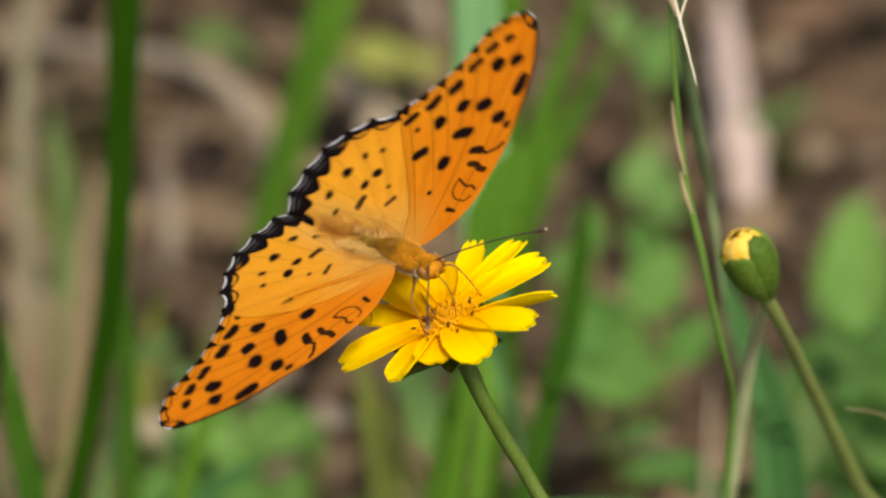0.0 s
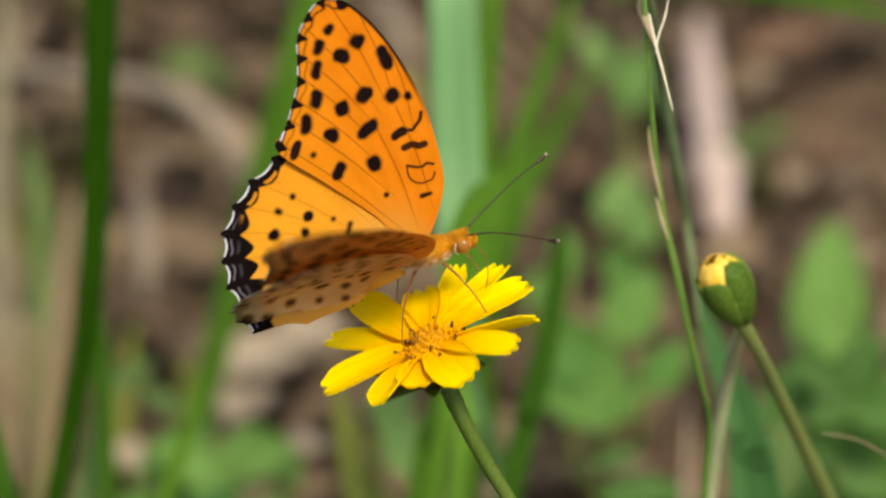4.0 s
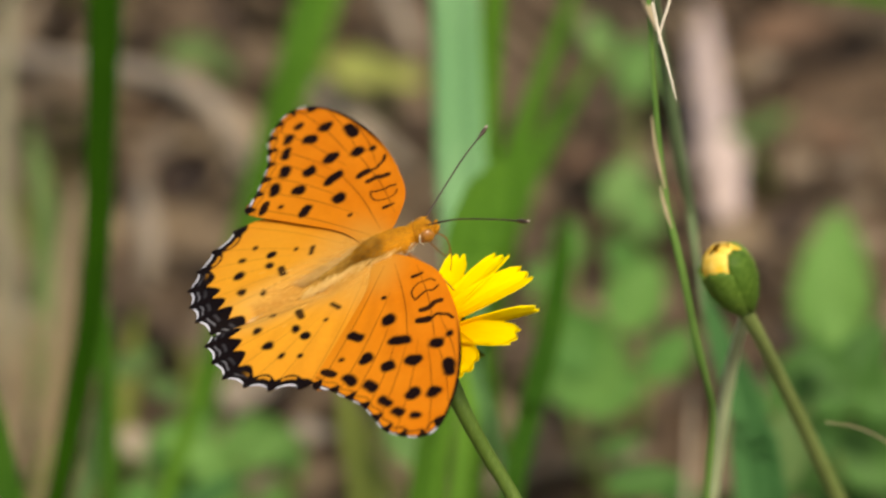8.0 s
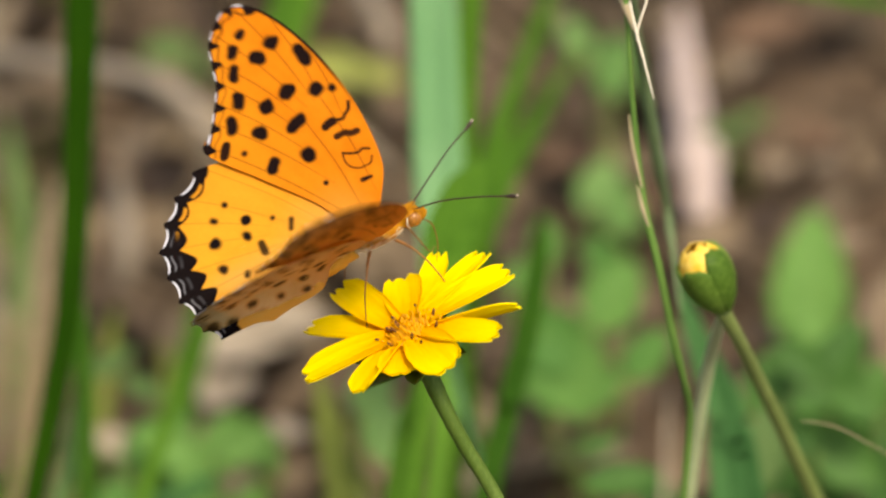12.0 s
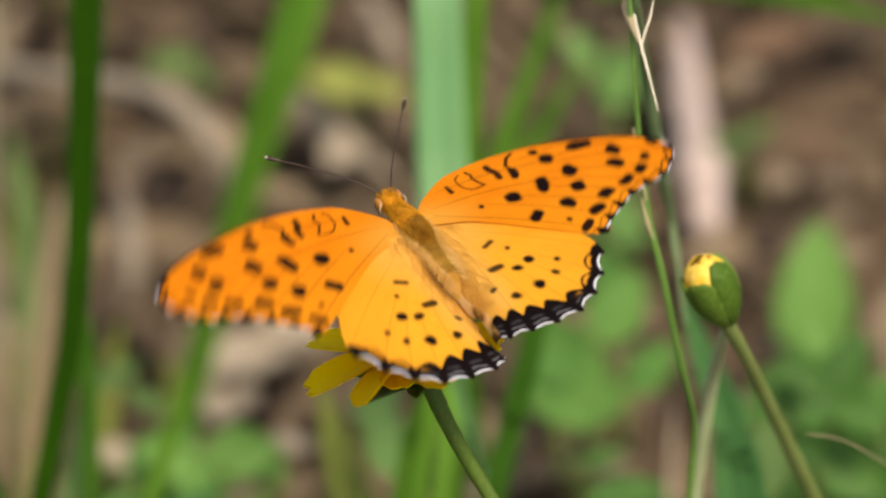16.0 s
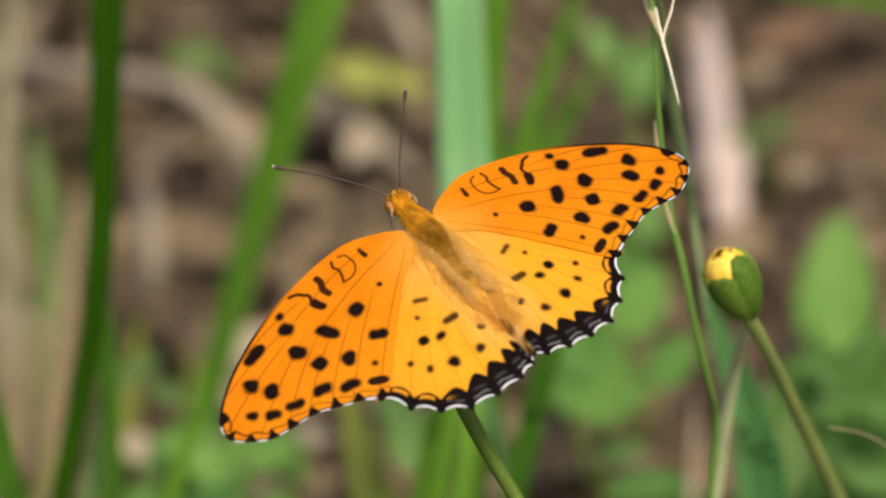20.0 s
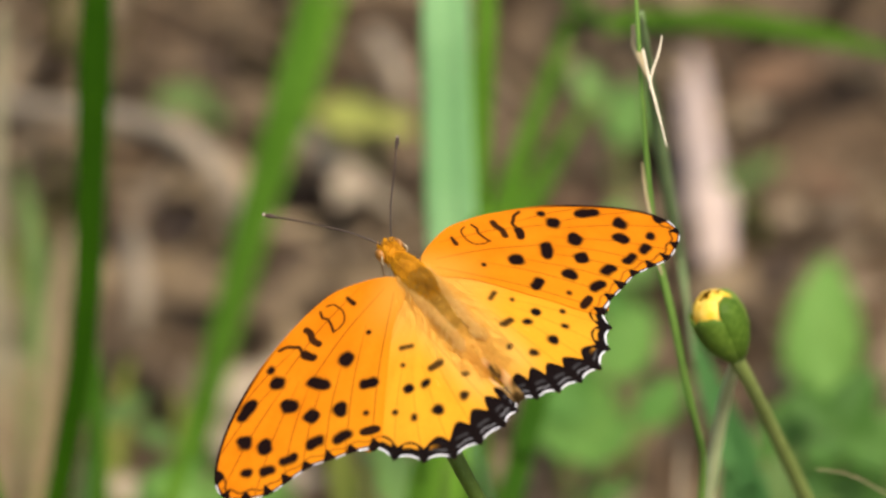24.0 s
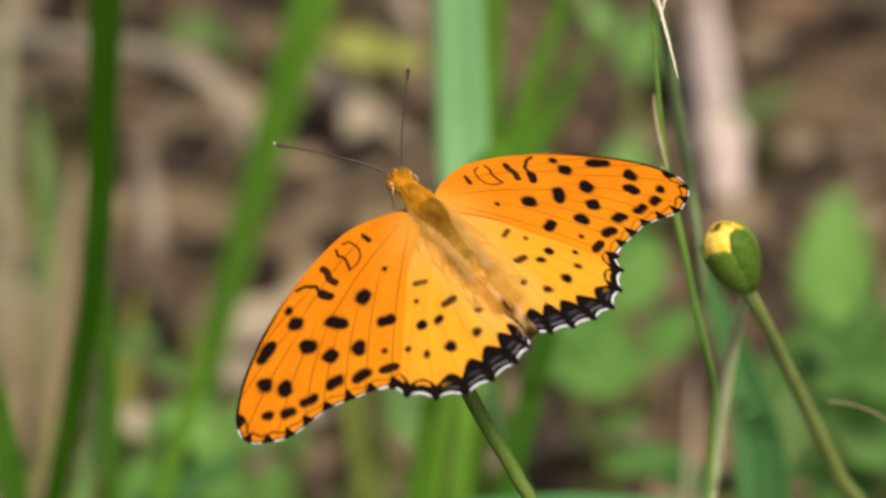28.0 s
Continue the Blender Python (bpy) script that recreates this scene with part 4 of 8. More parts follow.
def yellow_flower():
    root = thing("yellow_flower", FLOWER_BASE, "yellow daisy-like flower on a leaning green stem", "flower")
    foot = np.array(FLOWER_BASE)
    base = Matrix.Translation(FLOWER_AT - Vector(FLOWER_BASE)) @ Matrix((E1, E2, EN)).transposed().to_4x4()
    neck = np.array(FLOWER_AT - 0.006 * EN)
    v, f = tube([np.array(p) - foot for p in ((0.0661, -0.16, 0), (0.0464, -0.0957, 0.1047), (0.0311, -0.0495, 0.1707), (0.0146, -0.0217, 0.2102), (0.0105, -0.0164, 0.2178), (0.0064, -0.0133, 0.224), (0.0032, -0.0108, 0.2294), tuple(neck), tuple(neck + 0.002 * np.array(EN)))],
                [0.0011, 0.0011, 0.00104, 0.00102, 0.00104, 0.00108, 0.00116, 0.0014, 0.0018], 80, 12, 0.02, 9)
    part("stem", mesh_of("flower_stem", v, f), FLOWER_STEM, root)
    # green cup with bracts below the petals
    v, f = [], []
    prof = [(0.0013, -0.0075), (0.0026, -0.0062), (0.0040, -0.0042), (0.0046, -0.0024), (0.0042, -0.0012)]
    for r, z in prof:
        for k in range(18):
            a = 2 * math.pi * k / 18
            v.append((r * math.cos(a), r * math.sin(a), z))
    for i in range(len(prof) - 1):
        for k in range(18):
            f.append((i * 18 + k, i * 18 + (k + 1) % 18, (i + 1) * 18 + (k + 1) % 18, (i + 1) * 18 + k))
    f += [tuple(range(18))[::-1], tuple(range((len(prof) - 1) * 18, len(prof) * 18))]
    part("cup", mesh_of("flower_cup", v, f), SEPAL, root, "green cup under the petals").matrix_local = base
    v, f = leaf_grid(0.0085, 0.0042, LANCE, 0.15, 0.1, 0.0003, 8, 6)
    bract = mesh_of("bract", v, f)
    for k in range(7):
        o = part("bract", bract, SEPAL, root)
        o.matrix_local = base @ pose(0, 0, -0.0058, 0, 0, k * 51.4 + 12) @ pose(0.002, 0, 0, 0, -24, 0)
    # rays: turn, length, width, lift
    rays = ((71, 17.0, 4.2, 3), (46, 17.4, 5.6, 0), (24, 16.8, 6.8, -4), (-13, 17.0, 3.6, -2), (-36, 16.2, 6.4, -3), (-65, 13.6, 7.6, -7),
            (-98, 9.6, 7.8, -6), (-125, 13.0, 7.4, -4), (-170, 15.8, 6.6, 0), (149, 17.0, 6.0, 4), (124, 17.0, 5.8, 10), (91, 12.8, 6.4, 6))
    shape = ((0, 0.5), (0.12, 0.68), (0.4, 0.95), (0.7, 1.0), (0.9, 0.9), (1.0, 0.66))
    for k, (turn, length, width, lift) in enumerate(rays):
        roll = (14, -4, 6, -58, -6, 6, -6, 14, -8, 6, -8, 4)[k]
        v, f = leaf_grid((length - 3.0) / 1000, 0.92 * width / 1000, shape, (0.10, 0.16, 0.13)[k % 3], 0.0 + 0.03 * ((k * 7) % 3), 0.00028, 22, 16, 0.085, 0.02)
        o = part("petal", mesh_of("petal", v, f), PETAL, root)
        o.matrix_local = base @ pose(0, 0, -0.0006 + 0.00035 * (k % 3), 0, 0, turn) @ pose(0.003, 0, 0, roll, -lift - 3, 0)
    # dome and florets
    v, f = [], []
    for i in range(7):
        a = i / 6 * math.pi / 2
        for k in range(20):
            b = 2 * math.pi * k / 20
            v.append((0.0006 + 0.0046 * math.cos(a) * math.cos(b) + 1e-6, 0.0046 * math.cos(a) * math.sin(b), -0.0012 + 0.0016 * math.sin(a)))
    for i in range(6):
        for k in range(20):
            f.append((i * 20 + k, i * 20 + (k + 1) % 20, (i + 1) * 20 + (k + 1) % 20, (i + 1) * 20 + k))
    f.append(tuple(range(20))[::-1])
    disc = part("disc", mesh_of("disc", v, f), DISC, root, "domed orange-yellow centre")
    disc.matrix_local = base
    # one floret: a small tube flaring into five points
    v, f = [], []
    for r, z in ((0.00022, 0), (0.00026, 0.0009), (0.00022, 0.0013), (0.00042, 0.0018), (0.00016, 0.0016)):
        for k in range(10):
            a = 2 * math.pi * k / 10
            rr = r * (1.0 if k % 2 == 0 or z < 0.0015 else 0.6)
            v.append((rr * math.cos(a), rr * math.sin(a), z))
    for i in range(4):
        for k in range(10):
            f.append((i * 10 + k, i * 10 + (k + 1) % 10, (i + 1) * 10 + (k + 1) % 10, (i + 1) * 10 + k))
    f += [tuple(range(10))[::-1], tuple(range(40, 50))]
    floret = mesh_of("floret", v, f)
    v, f = tube([(0, 0, 0), (0, 0, 0.0009), (0, 0, 0.0015)], [0.00014, 0.00026, 0.0001], 6, 7)
    anther = mesh_of("anther", v, f)
    rng = random.Random(5)
    for k in range(84):
        r = 0.0047 * math.sqrt((k + 0.5) / 84)
        a = k * 2.39996
        z = -0.0014 + 0.0016 * math.sqrt(max(0, 1 - (r / 0.0052) ** 2))
        tilt = 40 * r / 0.0047
        ml = Matrix.Translation((0.0006 + r * math.cos(a), r * math.sin(a), z)) @ pose(0, 0, 0, 0, 0, math.degrees(a)) @ pose(0, 0, 0, 0, tilt, rng.uniform(0, 60))
        o = part("floret", floret, FLORET, disc)
        o.matrix_local = ml @ Matrix.Scale(rng.uniform(0.5, 0.72), 4)
        if (k > 26 and (k * 7) % 6 == 0) or k in (9, 17):
            o = part("anther", anther, ANTHER, disc)
            o.matrix_local = ml @ pose(0, 0, 0.0002)
    return root


flower = yellow_flower()


# ---------------- the butterfly ----------------
# wing plans in millimetres: outwards from the body, then forwards
FORE_EDGE = ((0, 2), (1.6, 4.6), (5, 8.3), (10, 10.7), (16, 12.6), (22.5, 13.7), (28.5, 13.9), (33.3, 13.3), (36.6, 12.2), (38.3, 10.6), (38.6, 8.6), (37.6, 6.0),
             (36, 3.7), (33, 1.7), (30.5, -0.1), (28.4, -2.6), (26.3, -5.2), (24.4, -8), (16, -5.2), (7, -2.2), (0, -1.6))
HIND_TIPS = ((21, -12.4), (19.2, -16.9), (16.6, -20.4), (13.3, -23.3), (9.2, -24.5), (5.1, -25.1), (1.9, -24.2), (-1.0, -22.3))
HIND_FRONT = ((0, 1.5), (5, 2.2), (11, 0.2), (16.5, -4), (19.8, -8.5))
HIND_BACK = ((-1.5, -20.0), (-2.0, -16), (-2.0, -9), (-0.8, -1))
# marks: two ends and the half-width
FORE_MARKS = ((27.2, 12.5, 23.7, 11.9, 0.81), (20.9, 10.1, 19.4, 9.6, 1.0), (19.2, 11.8, 18.1, 11.5, 0.5), (29.8, 10.6, 30.4, 10.3, 0.97), (29.5, 7.9, 29.9, 7.0, 1.1),
              (23.1, 7.8, 22.8, 5.6, 1.0), (23, 3.2, 23.6, 2.9, 1.08), (21.4, 0.2, 20.7, -0.9, 1.02), (20.5, -3.9, 20.4, -4.4, 0.4), (18.5, 5.9, 18.3, 2.7, 0.85),
              (14.4, 2.9, 13.1, 1.2, 0.97), (16.8, -1.6, 15.4, -3.6, 0.78), (34.5, 9.0, 34.0, 7.4, 0.6), (33.7, 6.4, 32.3, 4.7, 0.66), (31.3, 4.3, 29.5, 2.4, 0.66),
              (27.8, 1.8, 25.9, 0, 0.75), (25.9, -1.4, 23.8, -3.4, 0.72))
FORE_LINES = ((23.4, -4.8, 22.0, -6.8, 0.62), (4.9, 6.1, 5.5, 4.5, 0.3), (8.8, 1.0, 8.9, 0.5, 0.36), (14.9, 8.4, 15.1, 6.4, 0.6))
# fine bars in the cell, as broken lines with a half-width
CELL_BARS = ((((8.2, 8.7), (8.9, 8.0), (8.9, 7.2), (9.5, 6.4), (10.4, 5.6)), 0.19), (((7.1, 8.2), (6.5, 7.4), (6.7, 6.5), (7.1, 5.6), (8.2, 4.9), (9.4, 5.0), (10.4, 5.6)), 0.12),
             (((15.5, 11.7), (14.7, 10.9), (14.4, 9.9), (14.2, 9.2), (14.9, 8.4)), 0.26), (((11.4, 9.4), (11.7, 8.6), (12.5, 7.9), (12.8, 6.8)), 0.5))
HIND_MARKS = ((7.0, -4.9, 5.3, -6.0, 0.34), (8.5, -7.0, 8.3, -7.2, 0.3), (10.4, -10.0, 10.3, -10.9, 0.72), (8.8, -11.3, 7.6, -11.9, 0.56), (6.5, -10.4, 4.2, -10.9, 0.5),
              (3.7, -14.3, 3.0, -15.0, 0.36), (12.4, -13.9, 13.1, -14.7, 0.46), (9.9, -15.8, 9.4, -16.0, 0.78), (6.1, -16.7, 5.6, -17.5, 0.65), (14.2, -11.5, 13.9, -11.8, 0.4))


def sample_edge(pts, n):
    """Even samples along a smooth closed edge."""
    c = curve_points(list(pts) + [pts[0]], 900)
    s = np.concatenate([[0], np.cumsum(np.linalg.norm(np.diff(c, axis=0), axis=1))])
    q = np.linspace(0, s[-1], n, endpoint=False)
    return np.column_stack([np.interp(q, s, c[:, 0]), np.interp(q, s, c[:, 1])])


def hind_edge_points():
    pts = list(HIND_FRONT)
    for (a, b) in zip(HIND_TIPS, HIND_TIPS[1:]):
        a, b = np.array(a), np.array(b)
        nrm = unit((-(b - a)[1], (b - a)[0]))
        if nrm @ (np.array((6, -8)) - (a + b) / 2) < 0:
            nrm = -nrm
        dep = 0.17 * np.linalg.norm(b - a)
        pts += [tuple(a), tuple(a + 0.2 * (b - a) + nrm * dep * 0.75), tuple(a + 0.5 * (b - a) + nrm * dep), tuple(a + 0.82 * (b - a) + nrm * dep * 0.6)]
    return pts + [HIND_TIPS[-1]] + list(HIND_BACK)


def line_dist(p, line):
    """Distance from points to a broken line, and how far along it (0 to 1)."""
    best, along = np.full(len(p), 1e9), np.zeros(len(p))
    seg = np.linalg.norm(np.diff(line, axis=0), axis=1)
    tot, run = seg.sum(), 0.0
    for a, b, l in zip(line, line[1:], seg):
        d = b - a
        t = np.clip(((p - a) @ d) / (d @ d + 1e-12), 0, 1)
        q = np.linalg.norm(p - a - t[:, None] * d, axis=1)
        hit = q < best
        best = np.where(hit, q, best)
        along = np.where(hit, (run + t * l) / tot, along)
        run += l
    return best, along


def smooth(x, a, b):
    t = np.clip((x - a) / (b - a), 0, 1)
    return t * t * (3 - 2 * t)


def marks_ink(p, marks, soft=0.33, shrink=0.92):
    wob = 0.17 * np.sin(p[:, 0] * 1.7 + 0.9 * p[:, 1]) * np.sin(p[:, 1] * 1.9 - p[:, 0] * 0.7) + 0.07 * np.sin(p[:, 0] * 2.9 - 2.3 * p[:, 1] + 0.8)
    ink = np.zeros(len(p))
    for x0, y0, x1, y1, w in marks:
        a, b = np.array((x0, y0)), np.array((x1, y1))
        l = np.linalg.norm(b - a)
        cut = min(0.5, shrink * w / (l + 1e-9))
        a, b = a + (b - a) * cut, b - (b - a) * cut
        d, _ = line_dist(p, np.array((a, b + 1e-6)))
        ink = np.maximum(ink, 1 - smooth(d + wob * min(1, w), w * 1.15 - soft, w * 1.15 + soft))
    return ink


def veins(p, lines, w=0.07):
    """Fine lines; each from its outer end back to where it branches off."""
    out = np.zeros(len(p))
    for x, y, x0, y0 in lines:
        c = curve_points([(x0, y0), ((x0 + x) * 0.5, (y0 + y) * 0.5 + 0.5), (x, y)], 9)
        d, s = line_dist(p, c)
        out = np.maximum(out, (1 - smooth(d, w * 0.4, w * 1.6)) * (0.35 + 0.65 * smooth(s, 0.0, 0.35)))
    return out


FORE_VEINS = ((27, 13.7, 14, 9.4), (33, 13, 18.5, 9.3), (37.8, 10.5, 19, 8.4), (37.4, 5.6, 19, 7.0), (34.6, 2.6, 18.5, 5.4), (31.6, 0.8, 17, 3.8), (29.2, -1.6, 13, 2.6), (27.3, -4.0, 8, 1.6), (25, -7.0, 2, 0),
              (18.5, 5.4, 2, 1.6), (18.5, 9.3, 3, 5.0))
HIND_VEINS = ((20.5, -11, 3, -1), (19.2, -16.9, 7, -6), (16.6, -20.4, 7.5, -8), (13.3, -23.3, 6.5, -9), (9, -24.5, 4, -7), (4.7, -25.3, 2.5, -3))


def fore_pattern(p, under):
    ink = np.maximum(marks_ink(p, FORE_MARKS), 0.985 * marks_ink(p, FORE_LINES, 0.2, 0.7))
    for bar, w in CELL_BARS:
        db, _ = line_dist(p, curve_points(bar, 22))
        ink = np.maximum(ink, 0.95 * (1 - smooth(db, w - 0.12, w + 0.15)))
    outer = curve_points(FORE_EDGE[8:18], 80)
    d, s = line_dist(p, outer)
    cell = s * 8.2
    tri = np.abs((cell % 1) - 0.5) * 2
    edge_w = 0.38 + (1.15 + 0.25 * np.sin(cell * 2.3)) * smooth(tri, 0.45, 1.0)
    ink = np.maximum(ink, 1 - smooth(d, edge_w - 0.15, edge_w + 0.2))
    ink = np.maximum(ink, (1 - smooth(np.abs(d - 1.25 - 0.2 * np.sin(cell * 6.28)), 0.08, 0.3)) * (0.45 + 0.35 * (1 - smooth(s, 0.2, 0.6))))
    costa = curve_points(FORE_EDGE[3:10], 40)
    dc, sc = line_dist(p, costa)
    ink = np.maximum(ink, (1 - smooth(dc, 0.25, 0.6)) * smooth(sc, 0.05, 0.5))
    v = veins(p, FORE_VEINS, 0.085)
    ink = np.maximum(ink, 0.6 * v)
    white = (1 - smooth(d, 0.10, 0.24)) * (1 - smooth(tri, 0.3, 0.6)) * 0.85
    r = np.linalg.norm(p - np.array((0.0, 0.0)), axis=1)
    fuzz = 0.75 * (1 - smooth(r, 1.5, 11.0)) * smooth(2.6 - p[:, 1], -2.5, 3.0)
    lite = 0.5 * (1 - smooth(p[:, 1] - 0.18 * p[:, 0], -9.0, 3.0))
    if under:
        return 0.9 * ink, white, 0.15 + 0.6 * smooth(p[:, 0], 22, 33), lite
    return ink, white, fuzz, lite


def hind_pattern(p, under):
    ink = marks_ink(p, HIND_MARKS)
    ink *= np.where(p[:, 0] < 7.2, np.where(p[:, 1] > -12.5, 0.93, 0.98), 1.0)
    tips = np.array(HIND_TIPS)
    d, s = line_dist(p, tips)
    edge = np.array(hind_edge_points())[5:-5]
    de, _ = line_dist(p, curve_points(edge, 160))
    turn = lambda q: -np.arctan2(q[:, 1] + 8, q[:, 0] - 5)
    cell = np.interp(turn(p), turn(tips), np.arange(len(tips)))
    s = cell / 6.0
    mid = 0.5 + 0.5 * np.cos(2 * math.pi * (cell - 0.5))
    w = 2.9 + 2.2 * smooth(s, 0.25, 0.7) - 0.8 * smooth(s, 0.85, 1.1)
    ink = np.maximum(ink, 1 - smooth(d, w * (0.72 + 0.32 * mid ** 0.5) - 0.22, w * (0.72 + 0.32 * mid ** 0.5) + 0.22))
    lun = (1 - smooth(np.abs(d - 2.0 - 0.35 * mid), 0.12, 0.42)) * smooth(mid, 0.25, 0.6)
    ink *= 1 - 0.85 * lun * (1 - smooth(s, 0.3, 0.45))
    pale = 0.17 * (1 - smooth(np.abs(de - 1.0 - 0.12 * np.sin(cell * 9)), 0.03, 0.26)) * smooth(mid, 0.1, 0.5) * smooth(s, 0.3, 0.6)
    pale = np.maximum(pale, 0.045 * (1 - smooth(np.abs(de - 2.0), 0.05, 0.4)) * smooth(mid, 0.2, 0.7) * smooth(s, 0.4, 0.65))
    white = 0.9 * (1 - smooth(de, 0.13 + 0.10 * mid, 0.27 + 0.14 * mid)) * smooth(mid, 0.1, 0.36)
    ink = np.maximum(ink, 0.28 * veins(p, HIND_VEINS, 0.085))
    inner, _ = line_dist(p, np.array(((0, 0), (0.6, -8), (1.2, -15), (1.4, -20))))
    fuzz = 0.95 * (1 - smooth(inner, 1.2, 6.2)) * (1 - smooth(-p[:, 1], 16, 24))
    fuzz = np.maximum(fuzz, 0.8 * (1 - smooth(np.linalg.norm(p, axis=1), 2, 12)))
    an = np.arctan2(p[:, 1], p[:, 0] + 3)
    fuzz *= 0.86 + 0.08 * np.sin(an * 41 + 2 * np.sin(an * 13)) + 0.06 * np.sin(an * 97 + p[:, 0])
    lite = 0.25 + 0.4 * (1 - smooth(np.hypot(p[:, 0] - 7, p[:, 1] + 15), 3.0, 14.0))
    if under:
        # blotches with tawny rims on a cream ground
        rng = np.random.default_rng(17)
        near, size = np.full(len(p), 9.0), np.ones(len(p))
        for row in range(7):
            for k in range(8):
                c = np.array((k * 2.9 - 0.5 + 1.4 * (row % 2), -1.5 - row * 3.5)) + rng.normal(0, 0.45, 2)
                d0 = np.hypot((p[:, 0] - c[0]), (p[:, 1] - c[1]) * rng.uniform(0.6, 0.95))
                r0 = rng.uniform(0.35, 0.8)
                near = np.minimum(near, d0 - r0)
        blot = 1 - smooth(near, -0.15, 0.2)
        rim = (1 - smooth(near, 0.15, 0.6)) * 0.6
        band = (1 - smooth(d, 1.0, 2.2)) * np.where(cell > 6.0, 1.9, 1.0)
        return np.maximum(0.85 * blot, 0.5 * band), 0.5 * white * (cell < 5.5), np.maximum(rim, 0.5 * (1 - smooth(np.linalg.norm(p, axis=1), 3, 12))), lite * 0.3
    return ink, np.maximum(pale, white), fuzz, lite


def gutter(x, y):
    """The inner margin of a hindwing curls down along the abdomen: the new x and the drop."""
    r = 4.5 + 2.5 * (1 - smooth(-y, 11, 18))
    a = np.minimum(np.clip((5.0 - x) / r, 0, None), 1.25) * smooth(-y, 1, 7)
    return np.where(a > 0, 5.0 - r * np.sin(a) + (1 - smooth(-y, 1, 7)) * np.minimum(x - 5.0, 0), x), r * (1 - np.cos(a))


def wing_mesh(name, edge, centre, pattern, mats, sg, level, around=800, deep=128, deep_low=22):
    """A thin wing of two skins: the marks are written into its attribute, point by point."""
    rim = sample_edge(edge, around)
    c = np.array(centre)

    def skin(k):
        rr = np.linspace(0, 1, k + 1)[1:] ** 0.8
        return np.vstack([c[None]] + [c + r * (rim - c) for r in rr])

    up, lo = skin(deep), skin(deep_low)

    def lift(p):
        rad = np.hypot(p[:, 0], p[:, 1])
        ridge = 0.05 * np.cos(np.arctan2(p[:, 1], p[:, 0] + 2) * 34) * smooth(rad, 4, 14)
        return level - 0.0011 * rad ** 2 * 0.6 + ridge

    def shaped(p, down):
        x, drop = gutter(p[:, 0], p[:, 1]) if name == "hindwing" else (p[:, 0], 0.0)
        return np.column_stack([p[:, 1], sg * (x - (down if name == "hindwing" else 0) * np.minimum(1, drop / 2)), lift(p) - drop - down])

    nu = len(up)
    P3 = np.vstack([shaped(up, 0.0), shaped(lo, 0.06)]) * 0.00101
    def grid(o, k, flip):
        out = []
        for j in range(around):
            q = (o, o + 1 + j, o + 1 + (j + 1) % around)
            out.append(q[::-1] if flip else q)
        for i in range(k - 1):
            a0, b0 = o + 1 + i * around, o + 1 + (i + 1) * around
            for j in range(around):
                h = (j + 1) % around
                q = (a0 + j, b0 + j, b0 + h, a0 + h)
                out.append(q[::-1] if flip else q)
        return out

    area = np.sum(rim[:, 0] * np.roll(rim[:, 1], -1) - np.roll(rim[:, 0], -1) * rim[:, 1])
    flip = (area * -sg) < 0
    fu, fl = grid(0, deep, flip), grid(nu, deep_low, not flip)
    a0, b0 = 1 + (deep - 1) * around, nu + 1 + (deep_low - 1) * around
    fr = [(a0 + j, b0 + j, b0 + (j + 1) % around, a0 + (j + 1) % around) for j in range(around)]
    if flip:
        fr = [q[::-1] for q in fr]
    me = mesh_of(name, P3, fu + fl + fr)
    for mt in mats:
        me.materials.append(mt)
    me.polygons.foreach_set("material_index", [0] * len(fu) + [1] * len(fl) + [0] * len(fr))
    col = np.zeros((len(P3), 4), np.float32)
    for sl, pts, un in ((slice(0, nu), up, False), (slice(nu, None), lo, True)):
        ink, white, fuzz, lite = pattern(pts, un)
        col[sl] = np.column_stack([ink, white, fuzz, lite])
    at = me.attributes.new("scales", "FLOAT_COLOR", "POINT")
    at.data.foreach_set("color", np.clip(col, 0, 1).ravel())
    me.update()
    return me


def ellipsoid(c, r, n=18, m=12):
    v, f = [], []
    for i in range(m + 1):
        a = math.pi * (0.02 + 0.96 * i / m)
        for k in range(n):
            b = 2 * math.pi * k / n
            v.append((c[0] + r[0] * math.cos(a), c[1] + r[1] * math.sin(a) * math.cos(b), c[2] + r[2] * math.sin(a) * math.sin(b)))
    for i in range(m):
        for k in range(n):
            f.append((i * n + k, i * n + (k + 1) % n, (i + 1) * n + (k + 1) % n, (i + 1) * n + k))
    f += [tuple(range(n))[::-1], tuple(range(m * n, (m + 1) * n))]
    return v, f


def hair_coat(count, seed, span, radius, back, length, around=(-0.35, math.pi + 0.35)):
    """Fine hairs over a rounded body, swept backwards, as one coat."""
    rng = np.random.default_rng(seed)
    V, Fc = [], []
    for _ in range(count):
        x = rng.uniform(*span)
        a = rng.uniform(*around)
        r = radius(x)
        n = np.array((0, math.cos(a), math.sin(a)))
        p = np.array((x, 0, 0)) + n * r * 0.95
        d = unit(n * rng.uniform(0.15, 0.5) + np.array((-back, 0, 0)) + rng.normal(0, 0.25, 3))
        l = length * rng.uniform(0.5, 1.3)
        s = unit(np.cross(d, n + 0.1)) * 0.00006
        t = np.cross(s, d) * 1.0
        o = len(V)
        V += [p - s, p + s, p + t, p + d * l]
        Fc += [(o, o + 1, o + 3), (o + 1, o + 2, o + 3), (o + 2, o, o + 3), (o, o + 2, o + 1)]
    return V, Fc


